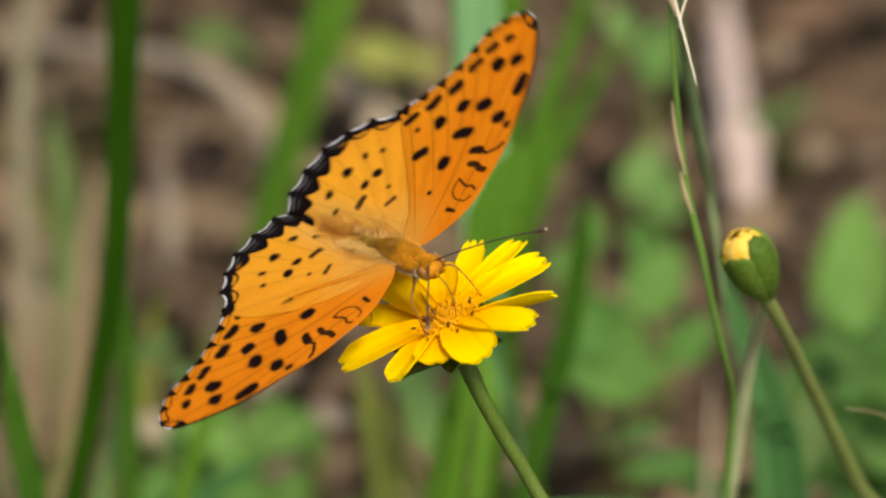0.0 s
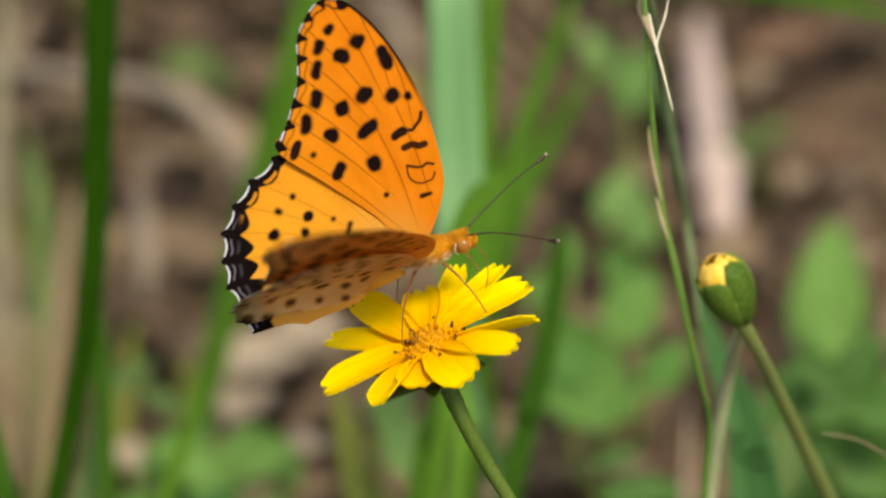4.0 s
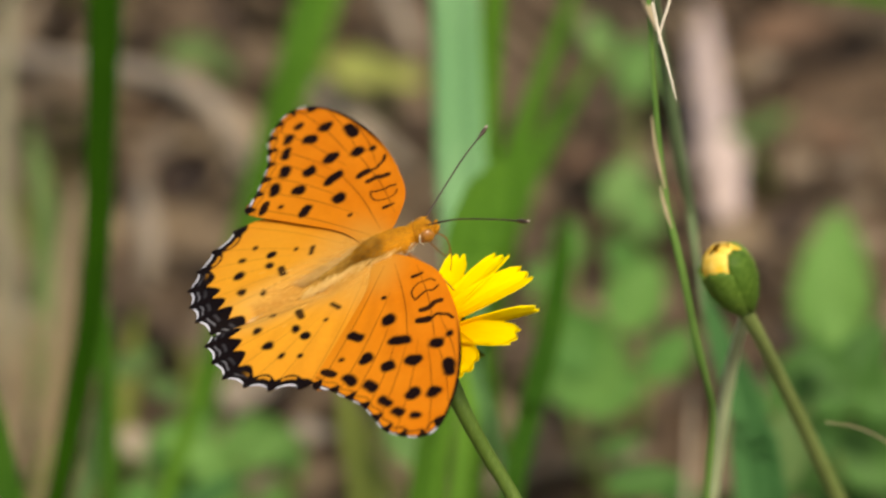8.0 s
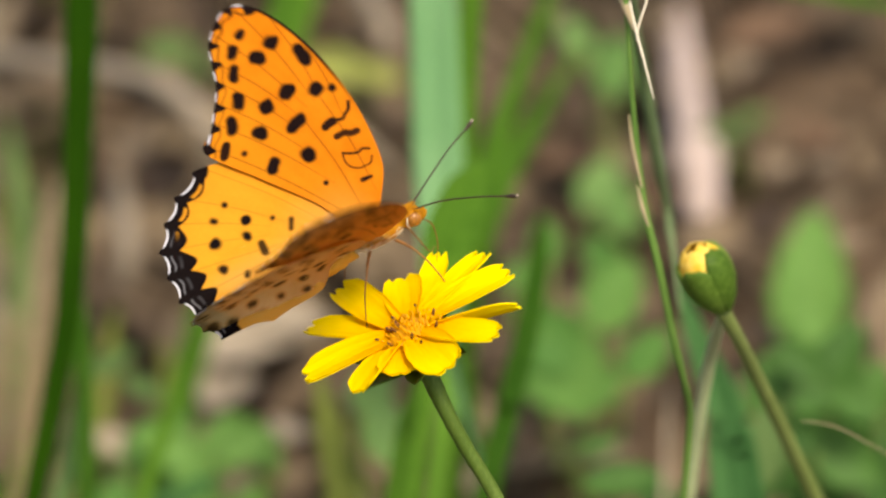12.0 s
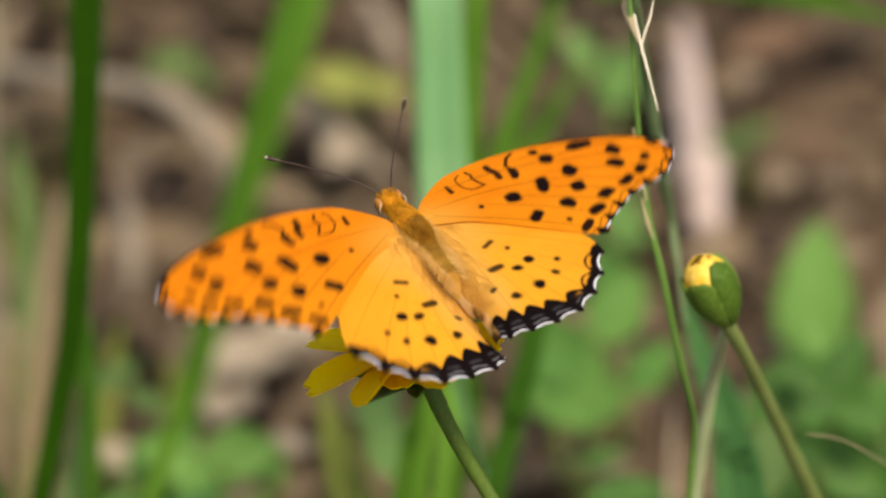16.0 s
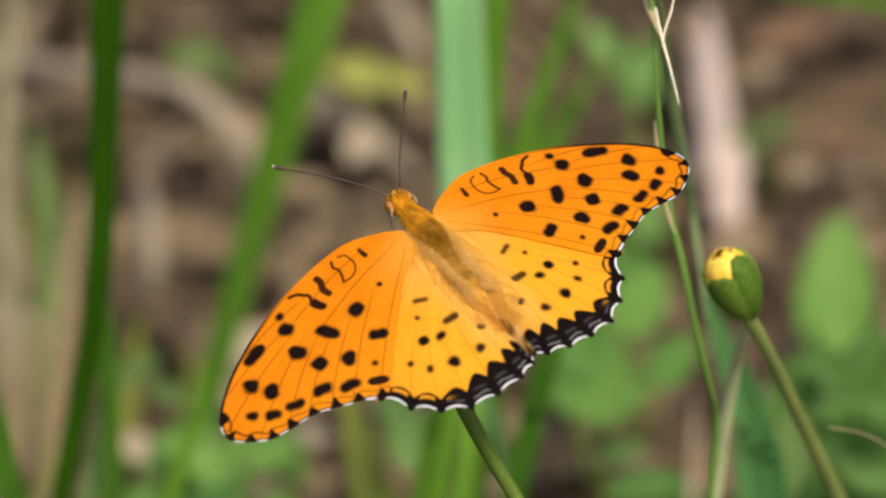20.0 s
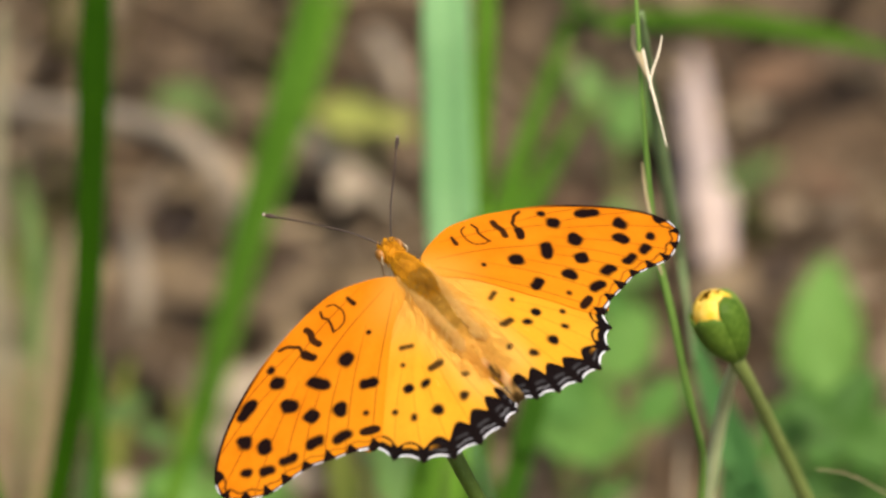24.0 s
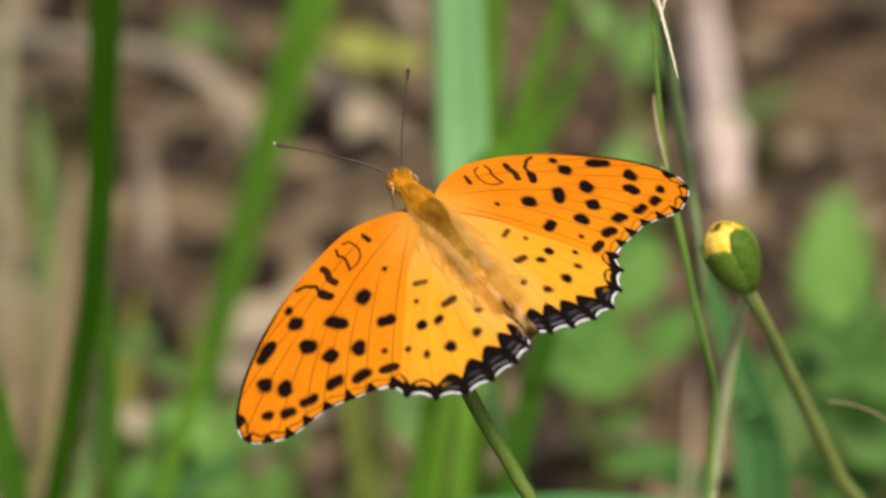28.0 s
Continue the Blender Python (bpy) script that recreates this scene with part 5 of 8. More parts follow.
def wing_hair(sg, level):
    """Fine hair lying on a hindwing beside the body, combed backwards."""
    rng = np.random.default_rng(21)
    V, Fc = [], []
    for _ in range(850):
        q = rng.uniform(0, 1)
        x, y = -0.6 + abs(rng.normal(0, 1.75)), 1.5 - 18 * q
        a = -math.pi / 2 + 0.45 * x / (x + 3) + 0.35 * (1 - q) + rng.normal(0, 0.12)
        l = rng.uniform(0.7, 1.8)
        bx, drop = gutter(np.array([x]), np.array([y]))
        p = np.array((y, sg * float(bx[0]), level + 0.06 - float(drop[0]) + rng.uniform(0, 0.12)))
        d = np.array((math.sin(a) * l, sg * math.cos(a) * l, rng.uniform(-0.05, 0.08)))
        w = unit(np.cross(d, (0, 0, 1))) * 0.028
        o = len(V)
        V += [(p - w) * 0.00101, (p + w) * 0.00101, (p + np.array((0, 0, 0.06))) * 0.00101, (p + d) * 0.00101]
        Fc += [(o, o + 1, o + 3), (o + 1, o + 2, o + 3), (o + 2, o, o + 3), (o, o + 2, o + 1)]
    return V, Fc


def butterfly():
    root = thing("butterfly", FLOWER_AT, "orange butterfly with black spots and black scalloped hindwing edges", "butterfly")
    v, f = ellipsoid((0.0010, 0, -0.0001), (0.0046, 0.0021, 0.0022))
    thorax = part("thorax", mesh_of("thorax", v, f), THORAX, root, "tawny furry thorax")
    v, f = hair_coat(2600, 3, (-0.0042, 0.0054), lambda x: 0.0021 * math.sqrt(max(0.05, 1 - ((x - 0.0008) / 0.0052) ** 2)), 1.3, 0.0009)
    part("hair", mesh_of("thorax_hair", v, f, False), HAIR, thorax)
    v, f = hair_coat(900, 7, (-0.0030, 0.0048), lambda x: 0.0021 * math.sqrt(max(0.05, 1 - ((x - 0.0008) / 0.0052) ** 2)), 0.9, 0.0010, (math.pi + 0.1, 2 * math.pi - 0.1))
    part("breast_hair", mesh_of("breast_hair", v, f, False), HAIR_CREAM, thorax, "cream hair under the thorax")
    v, f = hair_coat(620, 6, (-0.0042, 0.0004), lambda x: 0.00222 * math.sqrt(max(0.05, 1 - ((x - 0.0008) / 0.0052) ** 2)), 1.3, 0.0009)
    part("back_hair", mesh_of("back_hair", v, f, False), HAIR_OLIVE, thorax, "brown-olive hair on the thorax back")
    v, f = tube([(-0.0030, 0, -0.0009), (-0.008, 0, -0.0020), (-0.0125, 0, -0.0027), (-0.0160, 0, -0.0034)], [0.0017, 0.0017, 0.0015, 0.0011, 0.0005], 28, 16, 0.03, 2)
    abdomen = part("abdomen", mesh_of("abdomen", v, f), ABDOMEN, root, "slender tan abdomen")
    v, f = hair_coat(1700, 4, (-0.0150, -0.003), lambda x: 0.0015 - 0.0006 * max(0, -x - 0.010) / 0.006, 3.2, 0.0011)
    v = [(x, y, z - 0.0005 + 0.21 * min(0, x + 0.003)) for x, y, z in v]
    part("hair", mesh_of("abdomen_hair", v, f, False), HAIR_WING, abdomen)
    v, f = hair_coat(420, 9, (-0.0095, -0.0032), lambda x: 0.0016, 3.2, 0.0013, (0.9, math.pi - 0.9))
    v = [(x, y, z - 0.0004 + 0.21 * min(0, x + 0.003)) for x, y, z in v]
    part("back_hair", mesh_of("abdomen_back_hair", v, f, False), HAIR_OLIVE, abdomen, "olive hair along the abdomen")
    V, Fc = [], []
    rng = np.random.default_rng(8)
    for _ in range(1100):
        sg = rng.choice((-1, 1))
        x = rng.uniform(-0.0125, 0.0025)
        p = np.array((x, sg * rng.uniform(0.0006, 0.0019), rng.uniform(0.0, 0.0007) + 0.10 * min(0, x + 0.002)))
        d = unit((-1.0 + rng.normal(0, 0.25), sg * rng.uniform(0.2, 0.9), rng.uniform(-0.10, 0.06)))
        l = rng.uniform(0.0012, 0.0030)
        w = unit(np.cross(d, (0, 0, 1))) * 0.00004
        o = len(V)
        V += [p - w, p + w, p + np.array((0, 0, 0.00008)), p + d * l]
        Fc += [(o, o + 1, o + 3), (o + 1, o + 2, o + 3), (o + 2, o, o + 3), (o, o + 2, o + 1)]
    part("wing_root_hair", mesh_of("wing_root_hair", V, Fc, False), HAIR_DULL, thorax, "soft olive hair over the wing roots")
    v, f = ellipsoid((0.0062, 0, -0.0001), (0.0018, 0.0018, 0.0016))
    head = part("head", mesh_of("head", v, f), THORAX, root, "small tawny head")
    v, f = hair_coat(500, 5, (0.0048, 0.0078), lambda x: 0.0016, 0.6, 0.0006)
    part("hair", mesh_of("head_hair", v, f, False), HAIR, head)
    for sg in (1, -1):
        v, f = ellipsoid((0.0066, sg * 0.0016, 0.0), (0.0010, 0.0006, 0.0011), 16, 10)
        part("eye", mesh_of("eye", v, f), EYE_SHELL, head, "brown compound eye")
        v, f = tube([(0.0056, sg * 0.0017, -0.0010), (0.0053, sg * 0.0022, 0.0), (0.0057, sg * 0.0019, 0.0010)], [0.00006, 0.0001, 0.00006], 8, 6)
        part("eye_rim", mesh_of("eye_rim", v, f), EYE_RIM, head, "white rim behind the eye")
        v, f = tube([(0.0072, sg * 0.0006, -0.0009), (0.0082, sg * 0.0006, -0.0004), (0.0087, sg * 0.0006, 0.0002)], [0.00045, 0.0004, 0.00015], 8, 8)
        part("palp", mesh_of("palp", v, f), HAIR, head)
        v, f = tube([(0.0072, sg * 0.0007, 0.0011), (0.0112, sg * 0.0036, 0.0022), (0.0158, sg * 0.0076, 0.0028), (0.0196, sg * 0.0108, 0.0028)], [0.00014, 0.00012, 0.00012, 0.00013], 24, 7)
        ant = part("antenna", mesh_of("antenna", v, f), CHITIN, root, "thin dark antenna")
        v, f = tube([(0.0189, sg * 0.0102, 0.0028), (0.0199, sg * 0.0111, 0.0028), (0.0206, sg * 0.0117, 0.0028)], [0.00014, 0.00036, 0.0002], 8, 8)
        part("club", mesh_of("club", v, f), CHITIN, ant, "dark club of the antenna")
        v, f = ellipsoid((0.0206, sg * 0.0117, 0.0029), (0.00028, 0.00024, 0.00024), 10, 8)
        part("tip", mesh_of("antenna_tip", v, f), TIP_GLINT, ant, "pale antenna tip with a sunlit glint in its colour")
        for k, (x0, x1, y1, x2, y2, z2) in enumerate(((0.003, 0.005, 0.0042, 0.0074, 0.0056, -0.0105), (-0.001, -0.003, 0.0045, -0.006, 0.0062, -0.0112))):
            v, f = tube([(x0, sg * 0.0012, -0.002), ((x0 + x1) / 2, sg * y1 * 0.6, -0.0026), (x1, sg * y1, -0.0034), ((x1 + x2) / 2, sg * (y1 + y2) / 2, -0.0062), (x2, sg * y2, z2), (x2 + 0.001, sg * (y2 + 0.0012), z2 - 0.0003)],
                        [0.00026, 0.00021, 0.00014, 0.00011, 0.00009, 0.00007], 22, 7)
            part("leg", mesh_of("leg", v, f), LEG, root, "thin brown jointed leg")
    v, f = tube([(0.0076, 0, -0.0011), (0.0088, 0, -0.003), (0.0085, 0, -0.0062), (0.0074, 0, -0.0088)], [0.0001, 0.00009, 0.00008, 0.00007], 18, 7)
    part("proboscis", mesh_of("proboscis", v, f), LEG, head, "thin dark feeding tube")
    wings = []
    for sg, side_name in ((1, "left"), (-1, "right")):
        for kind, edge, centre, pat, mats, level in (("forewing", FORE_EDGE, (17, 4.5), fore_pattern, (FORE_UP, FORE_UNDER), 0.08),
                                                     ("hindwing", hind_edge_points(), (9, -11), hind_pattern, (HIND_UP, HIND_UNDER), -0.10)):
            me = wing_mesh(kind, edge, centre, pat, mats, sg, level)
            lab = "orange forewing with black spots" if kind == "forewing" else "orange hindwing with a black and blue-white scalloped edge"
            wings.append(part(kind, me, None, root, lab))
            if kind == "hindwing":
                part("hair", mesh_of("hindwing_hair", *wing_hair(sg, level), False), HAIR_WING, wings[-1], "soft golden hair near the body")
    return root, wings


fly, (fore_l, hind_l, fore_r, hind_r) = butterfly()


# ---------------- what moves ----------------
def motions():
    walk(flower, [
    (0, pose(*FLOWER_BASE, 0.103, -0.128, 0)),
    (0.5, pose(*FLOWER_BASE, 0.000, -0.005, 0)),
    (1, pose(*FLOWER_BASE, -0.023, 0.005, 0)),
    (1.5, pose(*FLOWER_BASE, 0.124, -0.080, 0)),
    (2, pose(*FLOWER_BASE, 0.250, 0.089, 0)),
    (2.5, pose(*FLOWER_BASE, -0.273, 0.157, 0)),
    (3, pose(*FLOWER_BASE, -0.022, -0.019, 0)),
    (3.5, pose(*FLOWER_BASE, 0.272, 0.018, 0)),
    (4, pose(*FLOWER_BASE, 0.000, 0.077, 0)),
    (4.5, pose(*FLOWER_BASE, -0.022, -0.078, 0)),
    (7, pose(*FLOWER_BASE, -0.211, 0.157, 0)),
    (7.5, pose(*FLOWER_BASE, -0.083, -0.007, 0)),
    (8, pose(*FLOWER_BASE, 0.273, -0.054, 0)),
    (8.5, pose(*FLOWER_BASE, 0.165, -0.067, 0)),
    (9, pose(*FLOWER_BASE, -0.167, 0.102, 0)),
    (9.5, pose(*FLOWER_BASE, -0.065, 0.157, 0)),
    (10, pose(*FLOWER_BASE, 0.105, -0.127, 0)),
    (10.5, pose(*FLOWER_BASE, 0.144, -0.157, 0)),
    (11, pose(*FLOWER_BASE, 0.042, 0.007, 0)),
    (11.5, pose(*FLOWER_BASE, -0.042, 0.114, 0)),
    (13.5, pose(*FLOWER_BASE, 0.000, 0.000, 0)),
    (28, pose(*FLOWER_BASE, 0.000, 0.000, 0)),
    ])
    walk(fly, [
    (0, pose(-0.0086, -0.0031, 0.2486, 15.4, -11.9, -50.3)),
    (0.2, pose(-0.0082, -0.0026, 0.2487, 16.8, -11.8, -51.5)),
    (0.35, pose(-0.0080, -0.0022, 0.2488, 17.9, -11.8, -52.3)),
    (0.5, pose(-0.0078, -0.0018, 0.2489, 19.0, -11.7, -53.1)),
    (0.7, pose(-0.0078, -0.0003, 0.2488, 17.0, -16.0, -46.7)),
    (0.8, pose(-0.0078, 0.0004, 0.2487, 16.1, -18.1, -43.6)),
    (0.9, pose(-0.0078, 0.0011, 0.2487, 15.1, -20.3, -40.4)),
    (1, pose(-0.0078, 0.0019, 0.2486, 14.1, -22.4, -37.2)),
    (1.15, pose(-0.0073, 0.0012, 0.2488, 11.4, -20.3, -32.4)),
    (1.3, pose(-0.0069, 0.0005, 0.2491, 8.8, -18.3, -27.5)),
    (1.4, pose(-0.0066, 0.0000, 0.2493, 7.0, -16.9, -24.3)),
    (1.5, pose(-0.0063, -0.0004, 0.2494, 5.2, -15.5, -21.1)),
    (1.6, pose(-0.0059, -0.0001, 0.2496, 5.5, -16.2, -21.4)),
    (1.7, pose(-0.0055, 0.0002, 0.2497, 5.9, -16.9, -21.8)),
    (1.8, pose(-0.0052, 0.0005, 0.2498, 6.2, -17.7, -22.1)),
    (1.9, pose(-0.0048, 0.0008, 0.2500, 6.5, -18.4, -22.4)),
    (2, pose(-0.0045, 0.0011, 0.2501, 6.9, -19.1, -22.8)),
    (2.1, pose(-0.0038, 0.0009, 0.2504, 5.8, -18.0, -21.6)),
    (2.2, pose(-0.0032, 0.0007, 0.2507, 4.7, -16.8, -20.5)),
    (2.3, pose(-0.0026, 0.0006, 0.2510, 3.6, -15.7, -19.4)),
    (2.4, pose(-0.0020, 0.0004, 0.2513, 2.5, -14.6, -18.3)),
    (2.5, pose(-0.0013, 0.0002, 0.2515, 1.4, -13.5, -17.2)),
    (2.6, pose(-0.0019, 0.0004, 0.2513, 3.8, -14.3, -17.9)),
    (2.7, pose(-0.0025, 0.0006, 0.2510, 6.2, -15.1, -18.7)),
    (2.8, pose(-0.0031, 0.0008, 0.2507, 8.6, -15.9, -19.5)),
    (2.9, pose(-0.0037, 0.0010, 0.2505, 11.0, -16.7, -20.2)),
    (3, pose(-0.0043, 0.0011, 0.2502, 13.4, -17.5, -21.0)),
    (3.1, pose(-0.0045, 0.0004, 0.2501, 11.6, -17.4, -21.6)),
    (3.2, pose(-0.0048, -0.0003, 0.2501, 9.8, -17.3, -22.3)),
    (3.3, pose(-0.0050, -0.0010, 0.2500, 7.9, -17.2, -22.9)),
    (3.4, pose(-0.0053, -0.0017, 0.2500, 6.1, -17.1, -23.5)),
    (3.5, pose(-0.0055, -0.0024, 0.2499, 4.2, -17.0, -24.2)),
    (3.6, pose(-0.0050, -0.0018, 0.2501, 2.8, -16.8, -18.4)),
    (3.7, pose(-0.0045, -0.0012, 0.2503, 1.3, -16.7, -12.7)),
    (3.8, pose(-0.0040, -0.0006, 0.2504, -0.2, -16.5, -7.0)),
    (3.9, pose(-0.0035, 0.0000, 0.2506, -1.6, -16.3, -1.2)),
    (4, pose(-0.0030, 0.0006, 0.2508, -3.1, -16.1, 4.5)),
    (4.1, pose(-0.0037, 0.0007, 0.2505, -1.7, -17.0, 3.3)),
    (4.2, pose(-0.0044, 0.0008, 0.2501, -0.3, -17.9, 2.0)),
    (4.3, pose(-0.0052, 0.0009, 0.2498, 1.1, -18.9, 0.7)),
    (4.4, pose(-0.0059, 0.0010, 0.2495, 2.5, -19.8, -0.6)),
    (4.5, pose(-0.0067, 0.0010, 0.2492, 3.9, -20.7, -1.8)),
    (4.75, pose(-0.0063, 0.0012, 0.2493, 3.8, -20.2, -0.7)),
    (5, pose(-0.0060, 0.0014, 0.2494, 3.8, -19.8, 0.5)),
    (5.25, pose(-0.0056, 0.0015, 0.2496, 3.7, -19.3, 1.6)),
    (5.5, pose(-0.0052, 0.0017, 0.2497, 3.7, -18.9, 2.8)),
    (5.75, pose(-0.0049, 0.0019, 0.2499, 3.6, -18.4, 3.9)),
    (6, pose(-0.0045, 0.0021, 0.2500, 3.6, -18.0, 5.1)),
    (6.25, pose(-0.0042, 0.0022, 0.2501, 3.6, -17.5, 6.2)),
    (6.5, pose(-0.0038, 0.0024, 0.2503, 3.5, -17.1, 7.4)),
    (6.6, pose(-0.0037, 0.0025, 0.2503, 3.5, -16.9, 7.8)),
    (6.7, pose(-0.0035, 0.0025, 0.2504, 3.5, -16.7, 8.3)),
    (6.8, pose(-0.0034, 0.0026, 0.2505, 3.5, -16.6, 8.8)),
    (6.9, pose(-0.0033, 0.0027, 0.2505, 3.4, -16.4, 9.2)),
    (7, pose(-0.0031, 0.0027, 0.2506, 3.4, -16.2, 9.7)),
    (7.1, pose(-0.0040, 0.0013, 0.2515, 1.9, -17.0, 11.2)),
    (7.2, pose(-0.0049, 0.0036, 0.2498, 0.3, -17.9, 12.7)),
    (7.3, pose(-0.0057, 0.0041, 0.2493, -1.2, -18.8, 14.3)),
    (7.4, pose(-0.0066, 0.0045, 0.2489, -2.8, -19.6, 15.8)),
    (7.5, pose(-0.0075, 0.0049, 0.2485, -4.3, -20.5, 17.3)),
    (7.6, pose(-0.0077, 0.0045, 0.2484, -3.1, -20.5, 16.6)),
    (7.7, pose(-0.0079, 0.0040, 0.2484, -1.9, -20.6, 16.0)),
    (7.8, pose(-0.0082, 0.0035, 0.2483, -0.6, -20.7, 15.3)),
    (7.9, pose(-0.0084, 0.0030, 0.2482, 0.6, -20.8, 14.6)),
    (8, pose(-0.0086, 0.0026, 0.2482, 1.8, -20.8, 13.9)),
    (8.1, pose(-0.0093, 0.0032, 0.2479, 0.5, -23.0, 14.4)),
    (8.2, pose(-0.0099, 0.0038, 0.2475, -0.9, -25.1, 14.9)),
    (8.3, pose(-0.0105, 0.0044, 0.2472, -2.2, -27.3, 15.5)),
    (8.4, pose(-0.0111, 0.0050, 0.2469, -3.6, -29.4, 16.0)),
    (8.5, pose(-0.0118, 0.0056, 0.2466, -4.9, -31.5, 16.5)),
    (8.6, pose(-0.0114, 0.0062, 0.2467, -5.2, -29.6, 18.0)),
    (8.7, pose(-0.0109, 0.0046, 0.2484, -5.4, -27.7, 19.6)),
    (8.8, pose(-0.0105, 0.0047, 0.2489, -5.7, -25.8, 21.1)),
    (8.9, pose(-0.0101, 0.0081, 0.2471, -5.9, -23.9, 22.6)),
    (9, pose(-0.0097, 0.0087, 0.2473, -6.2, -22.0, 24.1)),
    (9.1, pose(-0.0106, 0.0067, 0.2470, -5.4, -22.9, 24.0)),
    (9.2, pose(-0.0124, 0.0036, 0.2464, -4.7, -23.8, 23.9)),
    (9.3, pose(-0.0114, 0.0041, 0.2469, -4.0, -24.6, 23.8)),
    (9.4, pose(-0.0096, 0.0056, 0.2475, -3.2, -25.5, 23.7)),
    (9.5, pose(-0.0086, 0.0062, 0.2479, -2.5, -26.4, 23.6)),
    (9.6, pose(-0.0083, 0.0060, 0.2481, -2.8, -25.1, 23.6)),
    (9.7, pose(-0.0080, 0.0015, 0.2513, -3.0, -23.7, 23.6)),
    (9.8, pose(-0.0078, 0.0058, 0.2483, -3.3, -22.4, 23.5)),
    (9.9, pose(-0.0075, 0.0057, 0.2485, -3.6, -21.1, 23.5)),
    (10, pose(-0.0072, 0.0056, 0.2486, -3.8, -19.8, 23.5)),
    (10.1, pose(-0.0084, 0.0064, 0.2480, -4.3, -23.3, 23.8)),
    (10.2, pose(-0.0097, 0.0072, 0.2474, -4.8, -26.8, 24.2)),
    (10.3, pose(-0.0110, 0.0079, 0.2468, -5.3, -30.3, 24.5)),
    (10.4, pose(-0.0122, 0.0087, 0.2462, -5.8, -33.9, 24.8)),
    (10.5, pose(-0.0135, 0.0087, 0.2461, -6.3, -37.4, 25.1)),
    (10.7, pose(-0.0121, 0.0067, 0.2478, -7.4, -31.7, 27.7)),
    (10.8, pose(-0.0114, 0.0088, 0.2465, -8.0, -28.9, 29.0)),
    (10.9, pose(-0.0107, 0.0086, 0.2468, -8.6, -26.1, 30.3)),
    (11, pose(-0.0100, 0.0084, 0.2472, -9.2, -23.2, 31.6)),
    (11.1, pose(-0.0098, 0.0081, 0.2472, -9.0, -22.0, 32.2)),
    (11.2, pose(-0.0097, 0.0079, 0.2473, -8.8, -20.8, 32.8)),
    (11.3, pose(-0.0096, 0.0076, 0.2474, -8.6, -19.7, 33.4)),
    (11.4, pose(-0.0095, 0.0074, 0.2475, -8.5, -18.5, 34.0)),
    (11.5, pose(-0.0093, 0.0071, 0.2475, -8.3, -17.3, 34.6)),
    (11.7, pose(-0.0085, 0.0065, 0.2479, -7.5, -17.4, 28.0)),
    (11.95, pose(-0.0075, 0.0057, 0.2485, -6.5, -17.6, 19.7)),
    (12.2, pose(-0.0064, 0.0049, 0.2490, -5.4, -17.7, 11.5)),
    (12.5, pose(-0.0052, 0.0040, 0.2496, -4.2, -17.9, 1.6)),
    (12.75, pose(-0.0042, 0.0032, 0.2501, -3.2, -18.1, -6.7)),
    (13, pose(-0.0032, 0.0024, 0.2506, -2.2, -18.2, -15.0)),
    (13.25, pose(-0.0021, 0.0016, 0.2511, -1.2, -18.4, -23.2)),
    (13.5, pose(-0.0011, 0.0008, 0.2516, -0.2, -18.6, -31.5)),
    (14, pose(-0.0060, -0.0039, 0.2498, -12.6, -7.2, -99.9)),
    (14.1, pose(-0.0063, -0.0028, 0.2495, -9.7, -5.7, -115.3)),
    (14.2, pose(-0.0066, -0.0017, 0.2492, -6.7, -4.3, -130.7)),
    (14.3, pose(-0.0069, -0.0007, 0.2490, -3.8, -2.8, -146.1)),
    (14.4, pose(-0.0072, -0.0003, 0.2491, -0.9, -1.4, -161.5)),
    (14.5, pose(-0.0075, 0.0011, 0.2485, 2.0, 0.0, -176.9)),
    (14.6, pose(-0.0076, -0.0017, 0.2505, 2.0, 0.3, -178.7)),
    (14.7, pose(-0.0078, -0.0007, 0.2499, 2.0, 0.6, 179.4)),
    (14.8, pose(-0.0079, 0.0004, 0.2492, 2.0, 0.8, 177.6)),
    (14.9, pose(-0.0081, -0.0002, 0.2497, 2.0, 1.1, 175.8)),
    (15, pose(-0.0082, 0.0008, 0.2491, 2.0, 1.4, 173.9)),
    (15.1, pose(-0.0069, 0.0005, 0.2498, 1.4, -0.5, 168.1)),
    (15.2, pose(-0.0055, -0.0009, 0.2513, 0.8, -2.4, 162.3)),
    (15.3, pose(-0.0042, -0.0011, 0.2520, 0.3, -4.3, 156.5)),
    (15.4, pose(-0.0029, -0.0015, 0.2529, -0.3, -6.1, 150.7)),
    (15.5, pose(-0.0016, -0.0017, 0.2535, -0.8, -8.0, 144.9)),
    (15.6, pose(-0.0014, -0.0037, 0.2552, 0.5, -9.7, 140.2)),
    (15.8, pose(-0.0009, -0.0044, 0.2564, 3.1, -13.1, 130.6)),
    (15.94, pose(-0.0013, -0.0029, 0.2572, -3.8, -8.4, 123.2)),
    (16, pose(-0.0016, -0.0026, 0.2574, -3.8, -8.4, 123.2)),
    (16.06, pose(-0.0016, -0.0034, 0.2577, -3.8, -8.4, 123.2)),
    (16.14, pose(-0.0013, -0.0042, 0.2578, -3.8, -8.4, 123.2)),
    (16.28, pose(-0.0025, -0.0045, 0.2576, 3.1, -13.1, 130.6)),
    (16.4, pose(-0.0022, -0.0050, 0.2576, -2.4, -13.1, 129.3)),
    (16.5, pose(-0.0020, -0.0054, 0.2577, -6.9, -13.1, 128.2)),
    (16.6, pose(-0.0021, -0.0056, 0.2575, -4.9, -13.1, 128.7)),
    (16.7, pose(-0.0022, -0.0061, 0.2575, -2.9, -13.1, 129.2)),
    (16.8, pose(-0.0024, -0.0067, 0.2576, -0.9, -13.1, 129.7)),
